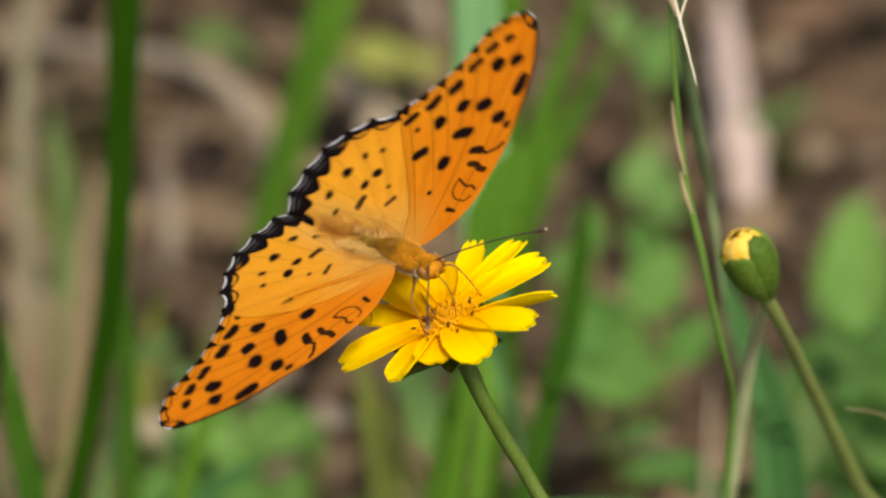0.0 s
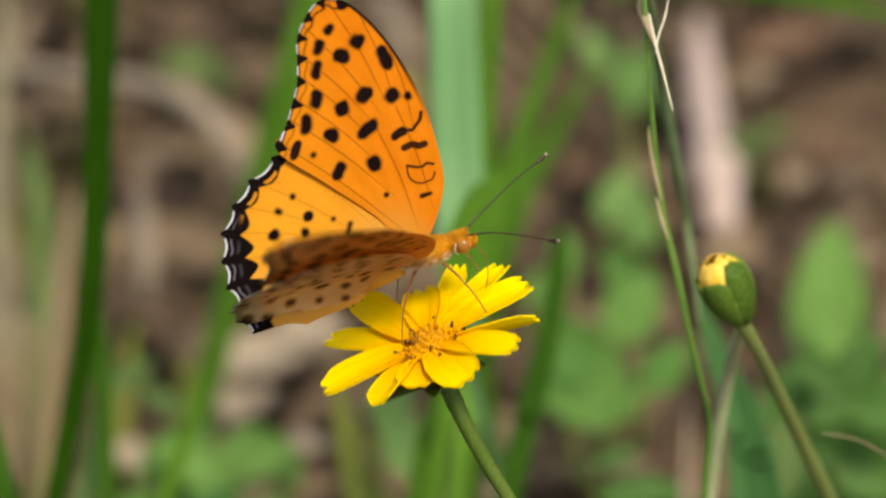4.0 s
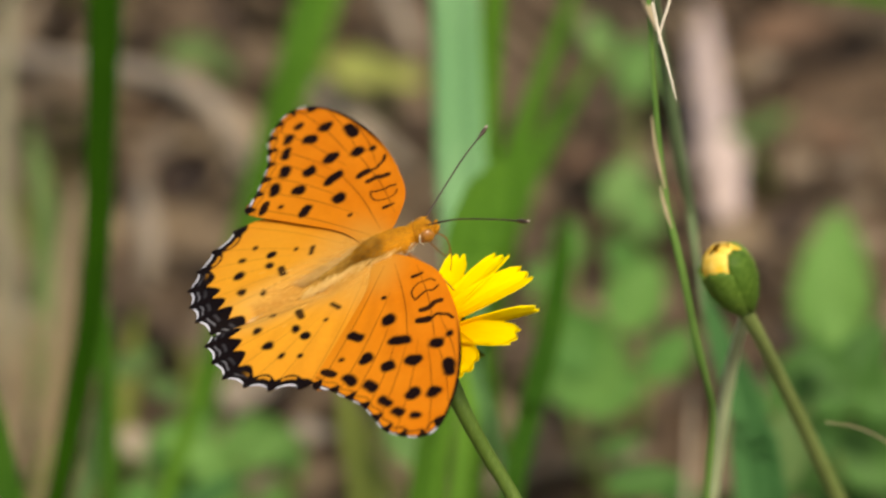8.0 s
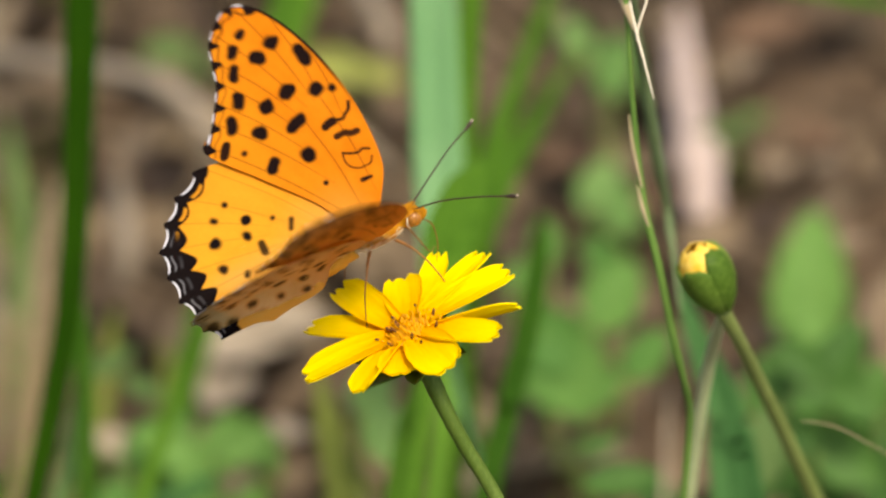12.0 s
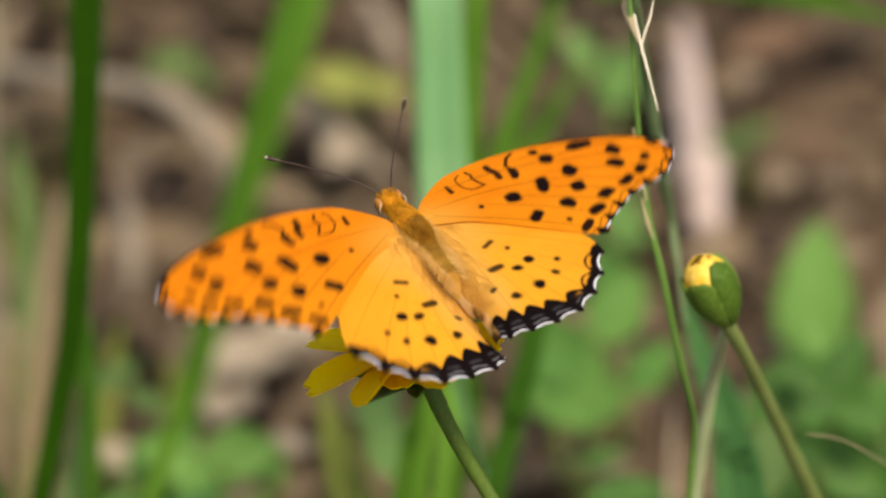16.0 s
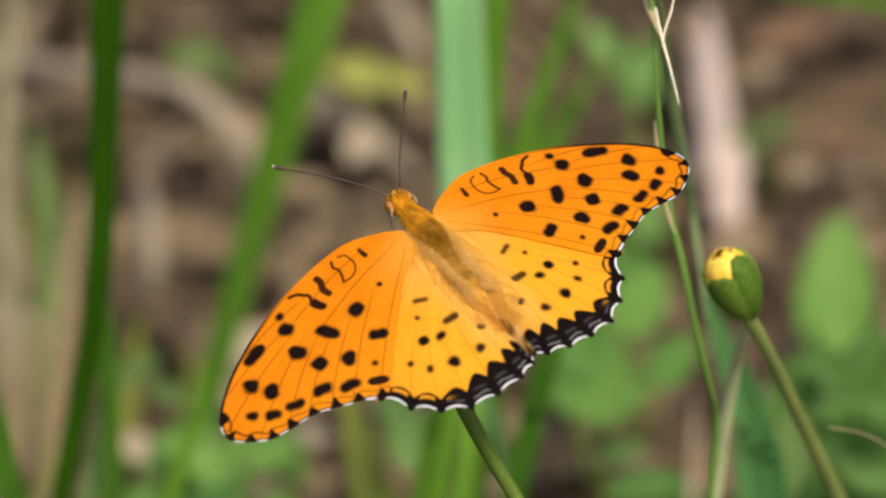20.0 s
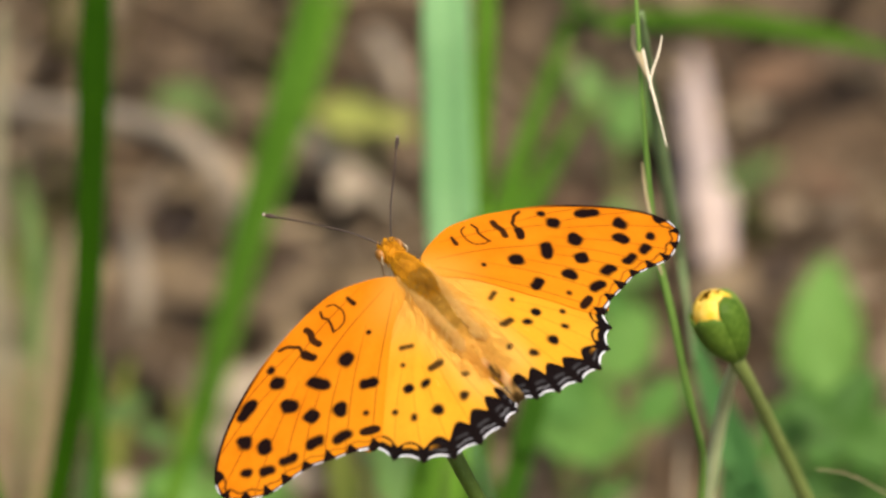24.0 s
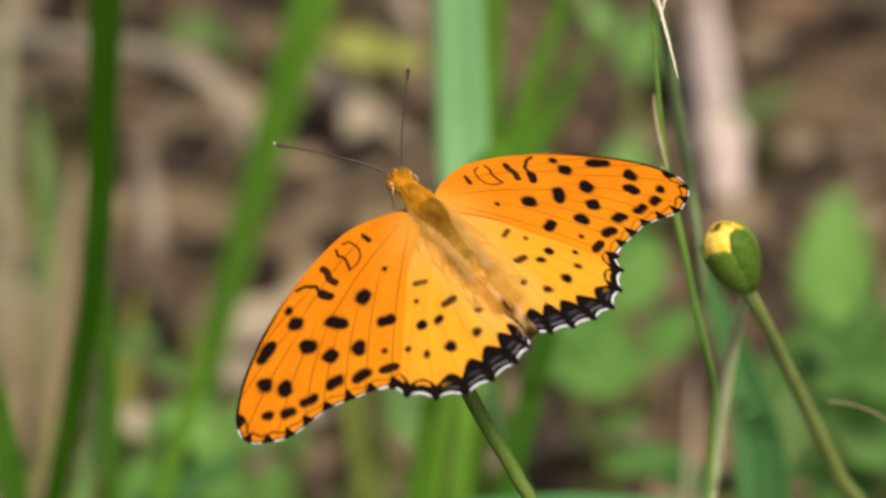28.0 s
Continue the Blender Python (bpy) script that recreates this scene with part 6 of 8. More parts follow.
    (16.9, pose(-0.0025, -0.0073, 0.2577, 1.1, -13.1, 130.2)),
    (17, pose(-0.0027, -0.0078, 0.2577, 3.1, -13.1, 130.6)),
    (17.1, pose(-0.0028, -0.0064, 0.2574, 0.4, -13.2, 130.2)),
    (17.2, pose(-0.0029, -0.0052, 0.2572, -2.2, -13.4, 129.7)),
    (17.3, pose(-0.0030, -0.0039, 0.2569, -4.9, -13.5, 129.3)),
    (17.5, pose(-0.0032, -0.0020, 0.2572, -10.2, -13.8, 128.4)),
    (18, pose(-0.0026, -0.0054, 0.2573, -10.2, -13.8, 128.4)),
    (18.5, pose(-0.0031, -0.0061, 0.2572, -10.2, -13.8, 128.4)),
    (19, pose(-0.0028, -0.0073, 0.2575, -10.2, -13.8, 128.4)),
    (19.5, pose(-0.0028, -0.0076, 0.2576, -10.2, -13.8, 128.4)),
    (20, pose(-0.0027, -0.0054, 0.2576, -10.2, -13.8, 128.4)),
    (20.5, pose(-0.0025, -0.0067, 0.2578, -10.3, -13.7, 128.3)),
    (22.5, pose(-0.0027, -0.0058, 0.2575, -10.9, -13.5, 127.9)),
    (23, pose(-0.0025, -0.0063, 0.2576, -11.0, -13.5, 127.8)),
    (23.5, pose(-0.0023, -0.0070, 0.2577, -11.1, -13.4, 127.6)),
    (24, pose(-0.0023, -0.0071, 0.2577, -11.2, -13.4, 127.5)),
    (24.5, pose(-0.0023, -0.0073, 0.2577, -11.4, -13.3, 127.4)),
    (25, pose(-0.0023, -0.0080, 0.2578, -11.5, -13.3, 127.3)),
    (25.5, pose(-0.0020, -0.0082, 0.2580, -11.3, -13.4, 127.4)),
    (26, pose(-0.0020, -0.0091, 0.2582, -11.1, -13.6, 127.4)),
    (26.5, pose(-0.0021, -0.0088, 0.2583, -11.0, -13.7, 127.5)),
    (27, pose(-0.0021, -0.0089, 0.2584, -10.8, -13.9, 127.6)),
    (27.5, pose(-0.0024, -0.0095, 0.2585, -10.6, -14.0, 127.6)),
    (28, pose(-0.0024, -0.0080, 0.2585, -10.4, -14.2, 127.7)),
    ])
    walk(fore_l, [
    (0, pose(0, 0.002, 0, 17.8, -8.3, 26.9)),
    (0.2, pose(0, 0.002, 0, -1.8, 1.8, 27.9)),
    (0.35, pose(0, 0.002, 0, -4.4, 3.0, 27.7)),
    (0.5, pose(0, 0.002, 0, 4.6, -1.9, 27.7)),
    (0.7, pose(0, 0.002, 0, 22.5, -10.9, 25.0)),
    (0.8, pose(0, 0.002, 0, 27.3, -12.9, 23.6)),
    (0.9, pose(0, 0.002, 0, 15.3, -7.5, 25.4)),
    (1, pose(0, 0.002, 0, 5.9, -3.1, 25.9)),
    (1.15, pose(0, 0.002, 0, -2.7, 1.0, 24.9)),
    (1.3, pose(0, 0.002, 0, 1.8, -1.1, 23.7)),
    (1.4, pose(0, 0.002, 0, 11.1, -4.9, 22.4)),
    (1.5, pose(0, 0.002, 0, 22.1, -9.0, 20.4)),
    (1.6, pose(0, 0.002, 0, 30.1, -11.5, 18.8)),
    (1.7, pose(0, 0.002, 0, 23.4, -8.9, 19.8)),
    (1.8, pose(0, 0.002, 0, 14.9, -5.5, 20.6)),
    (1.9, pose(0, 0.002, 0, 6.5, -2.0, 20.9)),
    (2, pose(0, 0.002, 0, -2.0, 1.4, 20.7)),
    (2.1, pose(0, 0.002, 0, -7.5, 2.6, 20.4)),
    (2.2, pose(0, 0.002, 0, 0.0, -1.1, 20.4)),
    (2.3, pose(0, 0.002, 0, 11.3, -6.0, 19.4)),
    (2.4, pose(0, 0.002, 0, 28.7, -12.3, 16.1)),
    (2.5, pose(0, 0.002, 0, 37.6, -15.2, 13.4)),
    (2.6, pose(0, 0.002, 0, 28.8, -12.8, 16.0)),
    (2.7, pose(0, 0.002, 0, 11.3, -7.1, 19.5)),
    (2.8, pose(0, 0.002, 0, 0.0, -2.6, 20.8)),
    (2.9, pose(0, 0.002, 0, -13.1, 2.8, 21.1)),
    (3, pose(0, 0.002, 0, -13.9, 3.5, 21.3)),
    (3.1, pose(0, 0.002, 0, -1.9, -0.8, 22.3)),
    (3.2, pose(0, 0.002, 0, 11.1, -5.9, 22.4)),
    (3.3, pose(0, 0.002, 0, 26.0, -11.7, 21.1)),
    (3.4, pose(0, 0.002, 0, 35.4, -15.3, 19.7)),
    (3.5, pose(0, 0.002, 0, 35.4, -15.6, 20.6)),
    (3.6, pose(0, 0.002, 0, 20.2, -10.1, 22.8)),
    (3.7, pose(0, 0.002, 0, 8.3, -5.9, 23.4)),
    (3.8, pose(0, 0.002, 0, 8.3, -6.8, 22.5)),
    (3.9, pose(0, 0.002, 0, 23.7, -13.3, 18.7)),
    (4, pose(0, 0.002, 0, 38.7, -18.0, 13.4)),
    (4.1, pose(0, 0.002, 0, 43.8, -18.2, 12.6)),
    (4.2, pose(0, 0.002, 0, 30.5, -13.8, 17.0)),
    (4.3, pose(0, 0.002, 0, 9.3, -5.3, 20.9)),
    (4.4, pose(0, 0.002, 0, -1.9, 0.3, 21.5)),
    (4.5, pose(0, 0.002, 0, -2.9, 1.9, 21.4)),
    (4.75, pose(0, 0.002, 0, 18.7, -6.3, 20.1)),
    (5, pose(0, 0.002, 0, 40.0, -13.0, 16.1)),
    (5.25, pose(0, 0.002, 0, 11.3, -3.4, 19.9)),
    (5.5, pose(0, 0.002, 0, -2.8, 1.8, 19.7)),
    (5.75, pose(0, 0.002, 0, 18.9, -5.8, 18.4)),
    (6, pose(0, 0.002, 0, 40.3, -11.9, 14.7)),
    (6.25, pose(0, 0.002, 0, 7.6, -1.8, 18.3)),
    (6.5, pose(0, 0.002, 0, 26.8, -7.7, 16.3)),
    (6.6, pose(0, 0.002, 0, 41.5, -11.5, 13.7)),
    (6.7, pose(0, 0.002, 0, 42.5, -11.7, 13.4)),
    (6.8, pose(0, 0.002, 0, 36.6, -10.1, 14.3)),
    (6.9, pose(0, 0.002, 0, 17.2, -4.6, 16.7)),
    (7, pose(0, 0.002, 0, 1.0, 0.4, 17.1)),
    (7.1, pose(0, 0.002, 0, -7.6, 1.8, 17.9)),
    (7.2, pose(0, 0.002, 0, -3.8, -0.6, 18.9)),
    (7.3, pose(0, 0.002, 0, 7.6, -5.9, 19.1)),
    (7.4, pose(0, 0.002, 0, 26.9, -13.5, 16.3)),
    (7.5, pose(0, 0.002, 0, 39.5, -18.2, 12.9)),
    (7.6, pose(0, 0.002, 0, 39.8, -17.3, 13.4)),
    (7.7, pose(0, 0.002, 0, 31.6, -14.1, 16.2)),
    (7.8, pose(0, 0.002, 0, 17.0, -8.3, 19.4)),
    (7.9, pose(0, 0.002, 0, 3.7, -2.2, 20.7)),
    (8, pose(0, 0.002, 0, -2.7, 1.5, 20.6)),
    (8.1, pose(0, 0.002, 0, 3.7, -1.3, 21.0)),
    (8.2, pose(0, 0.002, 0, 18.7, -7.4, 20.2)),
    (8.3, pose(0, 0.002, 0, 36.0, -13.8, 17.3)),
    (8.4, pose(0, 0.002, 0, 39.9, -15.6, 16.4)),
    (8.5, pose(0, 0.002, 0, 23.7, -10.9, 20.3)),
    (8.6, pose(0, 0.002, 0, 0.0, -1.4, 23.0)),
    (8.7, pose(0, 0.002, 0, -12.0, 3.6, 22.9)),
    (8.8, pose(0, 0.002, 0, -11.9, 3.6, 23.1)),
    (8.9, pose(0, 0.002, 0, 0.0, -1.6, 23.4)),
    (9, pose(0, 0.002, 0, 10.1, -5.9, 22.9)),
    (9.1, pose(0, 0.002, 0, 34.0, -14.2, 17.9)),
    (9.2, pose(0, 0.002, 0, 44.1, -16.2, 14.8)),
    (9.3, pose(0, 0.002, 0, 44.2, -15.3, 14.4)),
    (9.4, pose(0, 0.002, 0, 30.5, -10.7, 17.0)),
    (9.5, pose(0, 0.002, 0, 11.1, -3.8, 18.7)),
    (9.6, pose(0, 0.002, 0, 1.9, -0.9, 19.3)),
    (9.7, pose(0, 0.002, 0, -8.5, 2.5, 19.4)),
    (9.8, pose(0, 0.002, 0, -3.8, 0.6, 19.9)),
    (9.9, pose(0, 0.002, 0, 3.8, -2.5, 20.0)),
    (10, pose(0, 0.002, 0, 13.0, -6.1, 19.5)),
    (10.1, pose(0, 0.002, 0, 34.5, -12.8, 15.5)),
    (10.2, pose(0, 0.002, 0, 38.6, -13.7, 14.2)),
    (10.3, pose(0, 0.002, 0, 19.1, -8.2, 17.5)),
    (10.4, pose(0, 0.002, 0, 9.5, -5.1, 18.1)),
    (10.5, pose(0, 0.002, 0, -8.4, 0.7, 18.4)),
    (10.7, pose(0, 0.002, 0, -5.7, -0.7, 19.3)),
    (10.8, pose(0, 0.002, 0, -1.9, -2.3, 19.6)),
    (10.9, pose(0, 0.002, 0, 2.8, -4.3, 19.7)),
    (11, pose(0, 0.002, 0, 11.6, -7.7, 19.1)),
    (11.1, pose(0, 0.002, 0, 36.6, -14.3, 14.8)),
    (11.2, pose(0, 0.002, 0, 24.7, -9.9, 18.0)),
    (11.3, pose(0, 0.002, 0, 0.0, -0.1, 20.5)),
    (11.4, pose(0, 0.002, 0, -10.3, 4.8, 20.1)),
    (11.5, pose(0, 0.002, 0, -8.0, 5.1, 20.2)),
    (11.7, pose(0, 0.002, 0, 9.4, -1.4, 20.7)),
    (11.95, pose(0, 0.002, 0, 39.8, -12.0, 16.9)),
    (12.2, pose(0, 0.002, 0, 7.5, -0.8, 20.5)),
    (12.5, pose(0, 0.002, 0, -5.6, 4.0, 20.0)),
    (12.75, pose(0, 0.002, 0, 18.8, -5.0, 19.7)),
    (13, pose(0, 0.002, 0, 38.0, -11.3, 16.9)),
    (13.25, pose(0, 0.002, 0, 16.9, -4.4, 19.7)),
    (13.5, pose(0, 0.002, 0, 11.5, -2.4, 19.9)),
    (14, pose(0.00037, 0.002, 0, 58.3, -23.0, 21.7)),
    (14.1, pose(0.00044, 0.002, 0, 47.0, -21.0, 26.2)),
    (14.2, pose(0.00051, 0.002, 0, 30.0, -14.4, 32.2)),
    (14.3, pose(0.00059, 0.002, 0, 14.4, -6.2, 36.5)),
    (14.4, pose(0.00066, 0.002, 0, 9.3, -4.1, 38.7)),
    (14.5, pose(0.00073, 0.002, 0, 20.9, -15.3, 38.5)),
    (14.6, pose(0.00081, 0.002, 0, 41.3, -24.5, 27.5)),
    (14.7, pose(0.00088, 0.002, 0, 35.3, -18.0, 26.1)),
    (14.8, pose(0.00095, 0.002, 0, 16.2, -6.3, 25.8)),
    (14.9, pose(0.00103, 0.002, 0, 4.6, -0.4, 21.8)),
    (15, pose(0.0011, 0.002, 0, 8.3, -1.2, 16.9)),
    (15.1, pose(0.00111, 0.002, 0, 23.0, -6.1, 16.4)),
    (15.2, pose(0.00112, 0.002, 0, 42.5, -11.8, 13.7)),
    (15.3, pose(0.00113, 0.002, 0, 22.9, -7.0, 17.2)),
    (15.4, pose(0.00114, 0.002, 0, 9.5, -3.1, 18.8)),
    (15.5, pose(0.00115, 0.002, 0, 3.0, -1.1, 19.6)),
    (15.6, pose(0.00116, 0.002, 0, 0.9, -0.9, 21.3)),
    (15.8, pose(0.00118, 0.002, 0, 7.6, -4.9, 24.3)),
    (15.94, pose(0.00119, 0.002, 0, -6.9, -4.4, 16.1)),
    (16, pose(0.0012, 0.002, 0, 8.6, -8.6, 14.3)),
    (16.06, pose(0.00121, 0.002, 0, 24.5, -12.2, 11.4)),
    (16.14, pose(0.00121, 0.002, 0, 28.5, -13.0, 10.5)),
    (16.28, pose(0.00123, 0.002, 0, 7.6, -4.9, 24.3)),
    (16.4, pose(0.00124, 0.002, 0, 3.7, -3.1, 22.3)),
    (16.5, pose(0.00125, 0.002, 0, -0.4, -1.6, 20.7)),
    (16.6, pose(0.00126, 0.002, 0, -4.7, 0.1, 21.5)),
    (16.7, pose(0.00127, 0.002, 0, -4.6, 0.3, 22.3)),
    (16.8, pose(0.00128, 0.002, 0, 2.8, -2.7, 23.0)),
    (16.9, pose(0.00129, 0.002, 0, 7.3, -4.7, 23.5)),
    (17, pose(0.0013, 0.002, 0, 7.6, -4.9, 24.3)),
    (17.1, pose(0.00131, 0.002, 0, 1.8, -2.2, 25.0)),
    (17.2, pose(0.00132, 0.002, 0, -3.6, 0.4, 25.5)),
    (17.3, pose(0.00133, 0.002, 0, -7.2, 2.3, 25.8)),
    (17.5, pose(0.00135, 0.002, 0, -9.4, 3.6, 26.4)),
    (18, pose(0.0014, 0.002, 0, -9.4, 3.6, 26.4)),
    (18.5, pose(0.00125, 0.002, 0, -9.4, 3.6, 26.4)),
    (19, pose(0.0011, 0.002, 0, -9.4, 3.6, 26.4)),
    (19.5, pose(0.00095, 0.002, 0, -9.4, 3.6, 26.4)),
    (20, pose(0.0008, 0.002, 0, -9.4, 3.6, 26.4)),
    (20.5, pose(0.00088, 0.002, 0, -9.8, 3.9, 26.5)),
    (22.5, pose(0.0012, 0.002, 0, -11.5, 5.0, 27.0)),
    (23, pose(0.00126, 0.002, 0, -11.9, 5.3, 27.1)),
    (23.5, pose(0.00132, 0.002, 0, -12.3, 5.6, 27.2)),
    (24, pose(0.00138, 0.002, 0, -12.7, 5.9, 27.3)),
    (24.5, pose(0.00144, 0.002, 0, -13.2, 6.2, 27.4)),
    (25, pose(0.0015, 0.002, 0, -13.6, 6.5, 27.5)),
    (25.5, pose(0.00133, 0.002, 0, -13.9, 6.8, 27.6)),
    (26, pose(0.00115, 0.002, 0, -14.2, 7.2, 27.7)),
    (26.5, pose(0.00098, 0.002, 0, -14.5, 7.6, 27.8)),
    (27, pose(0.0008, 0.002, 0, -14.9, 7.9, 27.8)),
    (27.5, pose(0.00065, 0.002, 0, -15.2, 8.3, 27.9)),
    (28, pose(0.0005, 0.002, 0, -15.5, 8.7, 28.0)),
    ])
    walk(hind_l, [
    (0, pose(-0.003, 0.002, 0, 18.2, -2.0, 11.6)),
    (0.2, pose(-0.003, 0.002, 0, -4.6, 1.1, 3.5)),
    (0.35, pose(-0.003, 0.002, 0, -7.6, 1.1, 3.2)),
    (0.5, pose(-0.003, 0.002, 0, 4.1, 0.3, 3.0)),
    (0.7, pose(-0.003, 0.002, 0, 22.4, -0.9, 2.9)),
    (0.8, pose(-0.003, 0.002, 0, 27.4, -1.3, 2.7)),
    (0.9, pose(-0.003, 0.002, 0, 14.4, -0.8, 2.9)),
    (1, pose(-0.003, 0.002, 0, 4.0, -0.4, 3.0)),
    (1.15, pose(-0.003, 0.002, 0, -5.6, 0.0, 2.7)),
    (1.3, pose(-0.003, 0.002, 0, -0.6, -0.2, 2.4)),
    (1.4, pose(-0.003, 0.002, 0, 9.4, -0.6, 2.1)),
    (1.5, pose(-0.003, 0.002, 0, 21.2, -1.0, 1.8)),
    (1.6, pose(-0.003, 0.002, 0, 29.4, -1.2, 1.9)),
    (1.7, pose(-0.003, 0.002, 0, 22.4, -0.8, 2.3)),
    (1.8, pose(-0.003, 0.002, 0, 13.4, -0.3, 2.6)),
    (1.9, pose(-0.003, 0.002, 0, 4.4, 0.2, 2.8)),
    (2, pose(-0.003, 0.002, 0, -4.7, 0.9, 2.9)),
    (2.1, pose(-0.003, 0.002, 0, -10.6, 0.5, 3.6)),
    (2.2, pose(-0.003, 0.002, 0, -2.6, -0.9, 4.2)),
    (2.3, pose(-0.003, 0.002, 0, 9.4, -2.7, 4.4)),
    (2.4, pose(-0.003, 0.002, 0, 27.4, -5.0, 3.5)),
    (2.5, pose(-0.003, 0.002, 0, 36.2, -6.5, 2.7)),
    (2.6, pose(-0.003, 0.002, 0, 27.4, -5.4, 3.1)),
    (2.7, pose(-0.003, 0.002, 0, 9.4, -3.7, 3.9)),
    (2.8, pose(-0.003, 0.002, 0, -2.6, -2.5, 3.7)),
    (2.9, pose(-0.003, 0.002, 0, -16.6, -1.4, 3.3)),
    (3, pose(-0.003, 0.002, 0, -16.7, -1.3, 2.5)),
    (3.1, pose(-0.003, 0.002, 0, -4.6, -1.3, 2.9)),
    (3.2, pose(-0.003, 0.002, 0, 9.4, -1.8, 3.4)),
    (3.3, pose(-0.003, 0.002, 0, 25.4, -2.6, 3.6)),
    (3.4, pose(-0.003, 0.002, 0, 35.3, -3.4, 4.0)),
    (3.5, pose(-0.003, 0.002, 0, 35.5, -3.5, 4.8)),
    (3.6, pose(-0.003, 0.002, 0, 19.3, -3.0, 5.2)),
    (3.7, pose(-0.003, 0.002, 0, 6.4, -2.9, 5.5)),
    (3.8, pose(-0.003, 0.002, 0, 6.4, -3.9, 5.3)),
    (3.9, pose(-0.003, 0.002, 0, 22.4, -6.2, 3.5)),
    (4, pose(-0.003, 0.002, 0, 37.4, -7.7, 1.0)),
    (4.1, pose(-0.003, 0.002, 0, 42.5, -7.1, 1.5)),
    (4.2, pose(-0.003, 0.002, 0, 29.4, -5.7, 4.0)),
    (4.3, pose(-0.003, 0.002, 0, 7.4, -2.6, 6.4)),
    (4.4, pose(-0.003, 0.002, 0, -4.5, 0.1, 7.1)),
    (4.5, pose(-0.003, 0.002, 0, -5.7, 1.5, 7.3)),
    (4.75, pose(-0.003, 0.002, 0, 17.3, -1.4, 7.0)),
    (5, pose(-0.003, 0.002, 0, 39.2, -3.7, 5.7)),
    (5.25, pose(-0.003, 0.002, 0, 9.4, -0.3, 6.4)),
    (5.5, pose(-0.003, 0.002, 0, -5.5, 1.3, 6.0)),
    (5.75, pose(-0.003, 0.002, 0, 17.3, -1.0, 5.7)),
    (6, pose(-0.003, 0.002, 0, 39.3, -2.8, 4.6)),
    (6.25, pose(-0.003, 0.002, 0, 5.4, 0.2, 5.1)),
    (6.5, pose(-0.003, 0.002, 0, 25.3, -1.4, 4.5)),
    (6.6, pose(-0.003, 0.002, 0, 40.3, -2.4, 3.9)),
    (6.7, pose(-0.003, 0.002, 0, 41.3, -2.4, 3.7)),
    (6.8, pose(-0.003, 0.002, 0, 35.3, -1.9, 3.9)),
    (6.9, pose(-0.003, 0.002, 0, 15.4, -0.4, 4.1)),
    (7, pose(-0.003, 0.002, 0, -1.5, 0.8, 4.0)),
    (7.1, pose(-0.003, 0.002, 0, -10.5, 0.2, 4.3)),
    (7.2, pose(-0.003, 0.002, 0, -6.6, -1.4, 4.7)),
    (7.3, pose(-0.003, 0.002, 0, 5.4, -3.6, 4.5)),
    (7.4, pose(-0.003, 0.002, 0, 25.5, -6.2, 2.6)),
    (7.5, pose(-0.003, 0.002, 0, 38.1, -7.8, 0.6)),
    (7.6, pose(-0.003, 0.002, 0, 38.5, -7.3, 1.9)),
    (7.7, pose(-0.003, 0.002, 0, 30.4, -6.3, 4.2)),
    (7.8, pose(-0.003, 0.002, 0, 15.3, -3.9, 6.7)),
    (7.9, pose(-0.003, 0.002, 0, 1.4, -1.0, 8.3)),
    (8, pose(-0.003, 0.002, 0, -5.4, 1.4, 9.0)),
    (8.1, pose(-0.003, 0.002, 0, 1.4, -0.1, 9.3)),
    (8.2, pose(-0.003, 0.002, 0, 17.2, -3.1, 9.0)),
    (8.3, pose(-0.003, 0.002, 0, 35.1, -6.1, 7.6)),
    (8.4, pose(-0.003, 0.002, 0, 39.1, -7.1, 7.1)),
    (8.5, pose(-0.003, 0.002, 0, 22.5, -5.2, 8.9)),
    (8.6, pose(-0.003, 0.002, 0, -2.5, -1.0, 10.1)),
    (8.7, pose(-0.003, 0.002, 0, -15.3, 1.2, 9.9)),
    (8.8, pose(-0.003, 0.002, 0, -15.4, 1.1, 9.7)),
    (8.9, pose(-0.003, 0.002, 0, -2.5, -1.1, 9.6)),
    (9, pose(-0.003, 0.002, 0, 8.2, -3.0, 9.0)),
    (9.1, pose(-0.003, 0.002, 0, 33.2, -6.0, 6.8)),
    (9.2, pose(-0.003, 0.002, 0, 43.2, -6.6, 5.6)),
    (9.3, pose(-0.003, 0.002, 0, 43.2, -6.1, 5.6)),
    (9.4, pose(-0.003, 0.002, 0, 29.2, -4.1, 6.7)),
    (9.5, pose(-0.003, 0.002, 0, 9.1, -1.2, 7.4)),
    (9.6, pose(-0.003, 0.002, 0, -0.6, -0.2, 7.2)),
    (9.7, pose(-0.003, 0.002, 0, -11.5, 0.9, 6.8)),
    (9.8, pose(-0.003, 0.002, 0, -6.5, -0.1, 6.6)),
    (9.9, pose(-0.003, 0.002, 0, 1.4, -1.2, 6.2)),
    (10, pose(-0.003, 0.002, 0, 11.1, -2.5, 5.5)),
    (10.1, pose(-0.003, 0.002, 0, 33.3, -4.4, 3.9)),
    (10.2, pose(-0.003, 0.002, 0, 37.4, -4.7, 3.4)),
    (10.3, pose(-0.003, 0.002, 0, 17.4, -3.3, 4.5)),
    (10.4, pose(-0.003, 0.002, 0, 7.4, -2.6, 4.8)),
    (10.5, pose(-0.003, 0.002, 0, -11.4, -1.1, 5.2)),
    (10.7, pose(-0.003, 0.002, 0, -8.5, -1.9, 5.7)),
    (10.8, pose(-0.003, 0.002, 0, -4.6, -2.5, 5.8)),
    (10.9, pose(-0.003, 0.002, 0, 0.4, -3.3, 5.7)),
    (11, pose(-0.003, 0.002, 0, 11.3, -4.6, 5.2)),
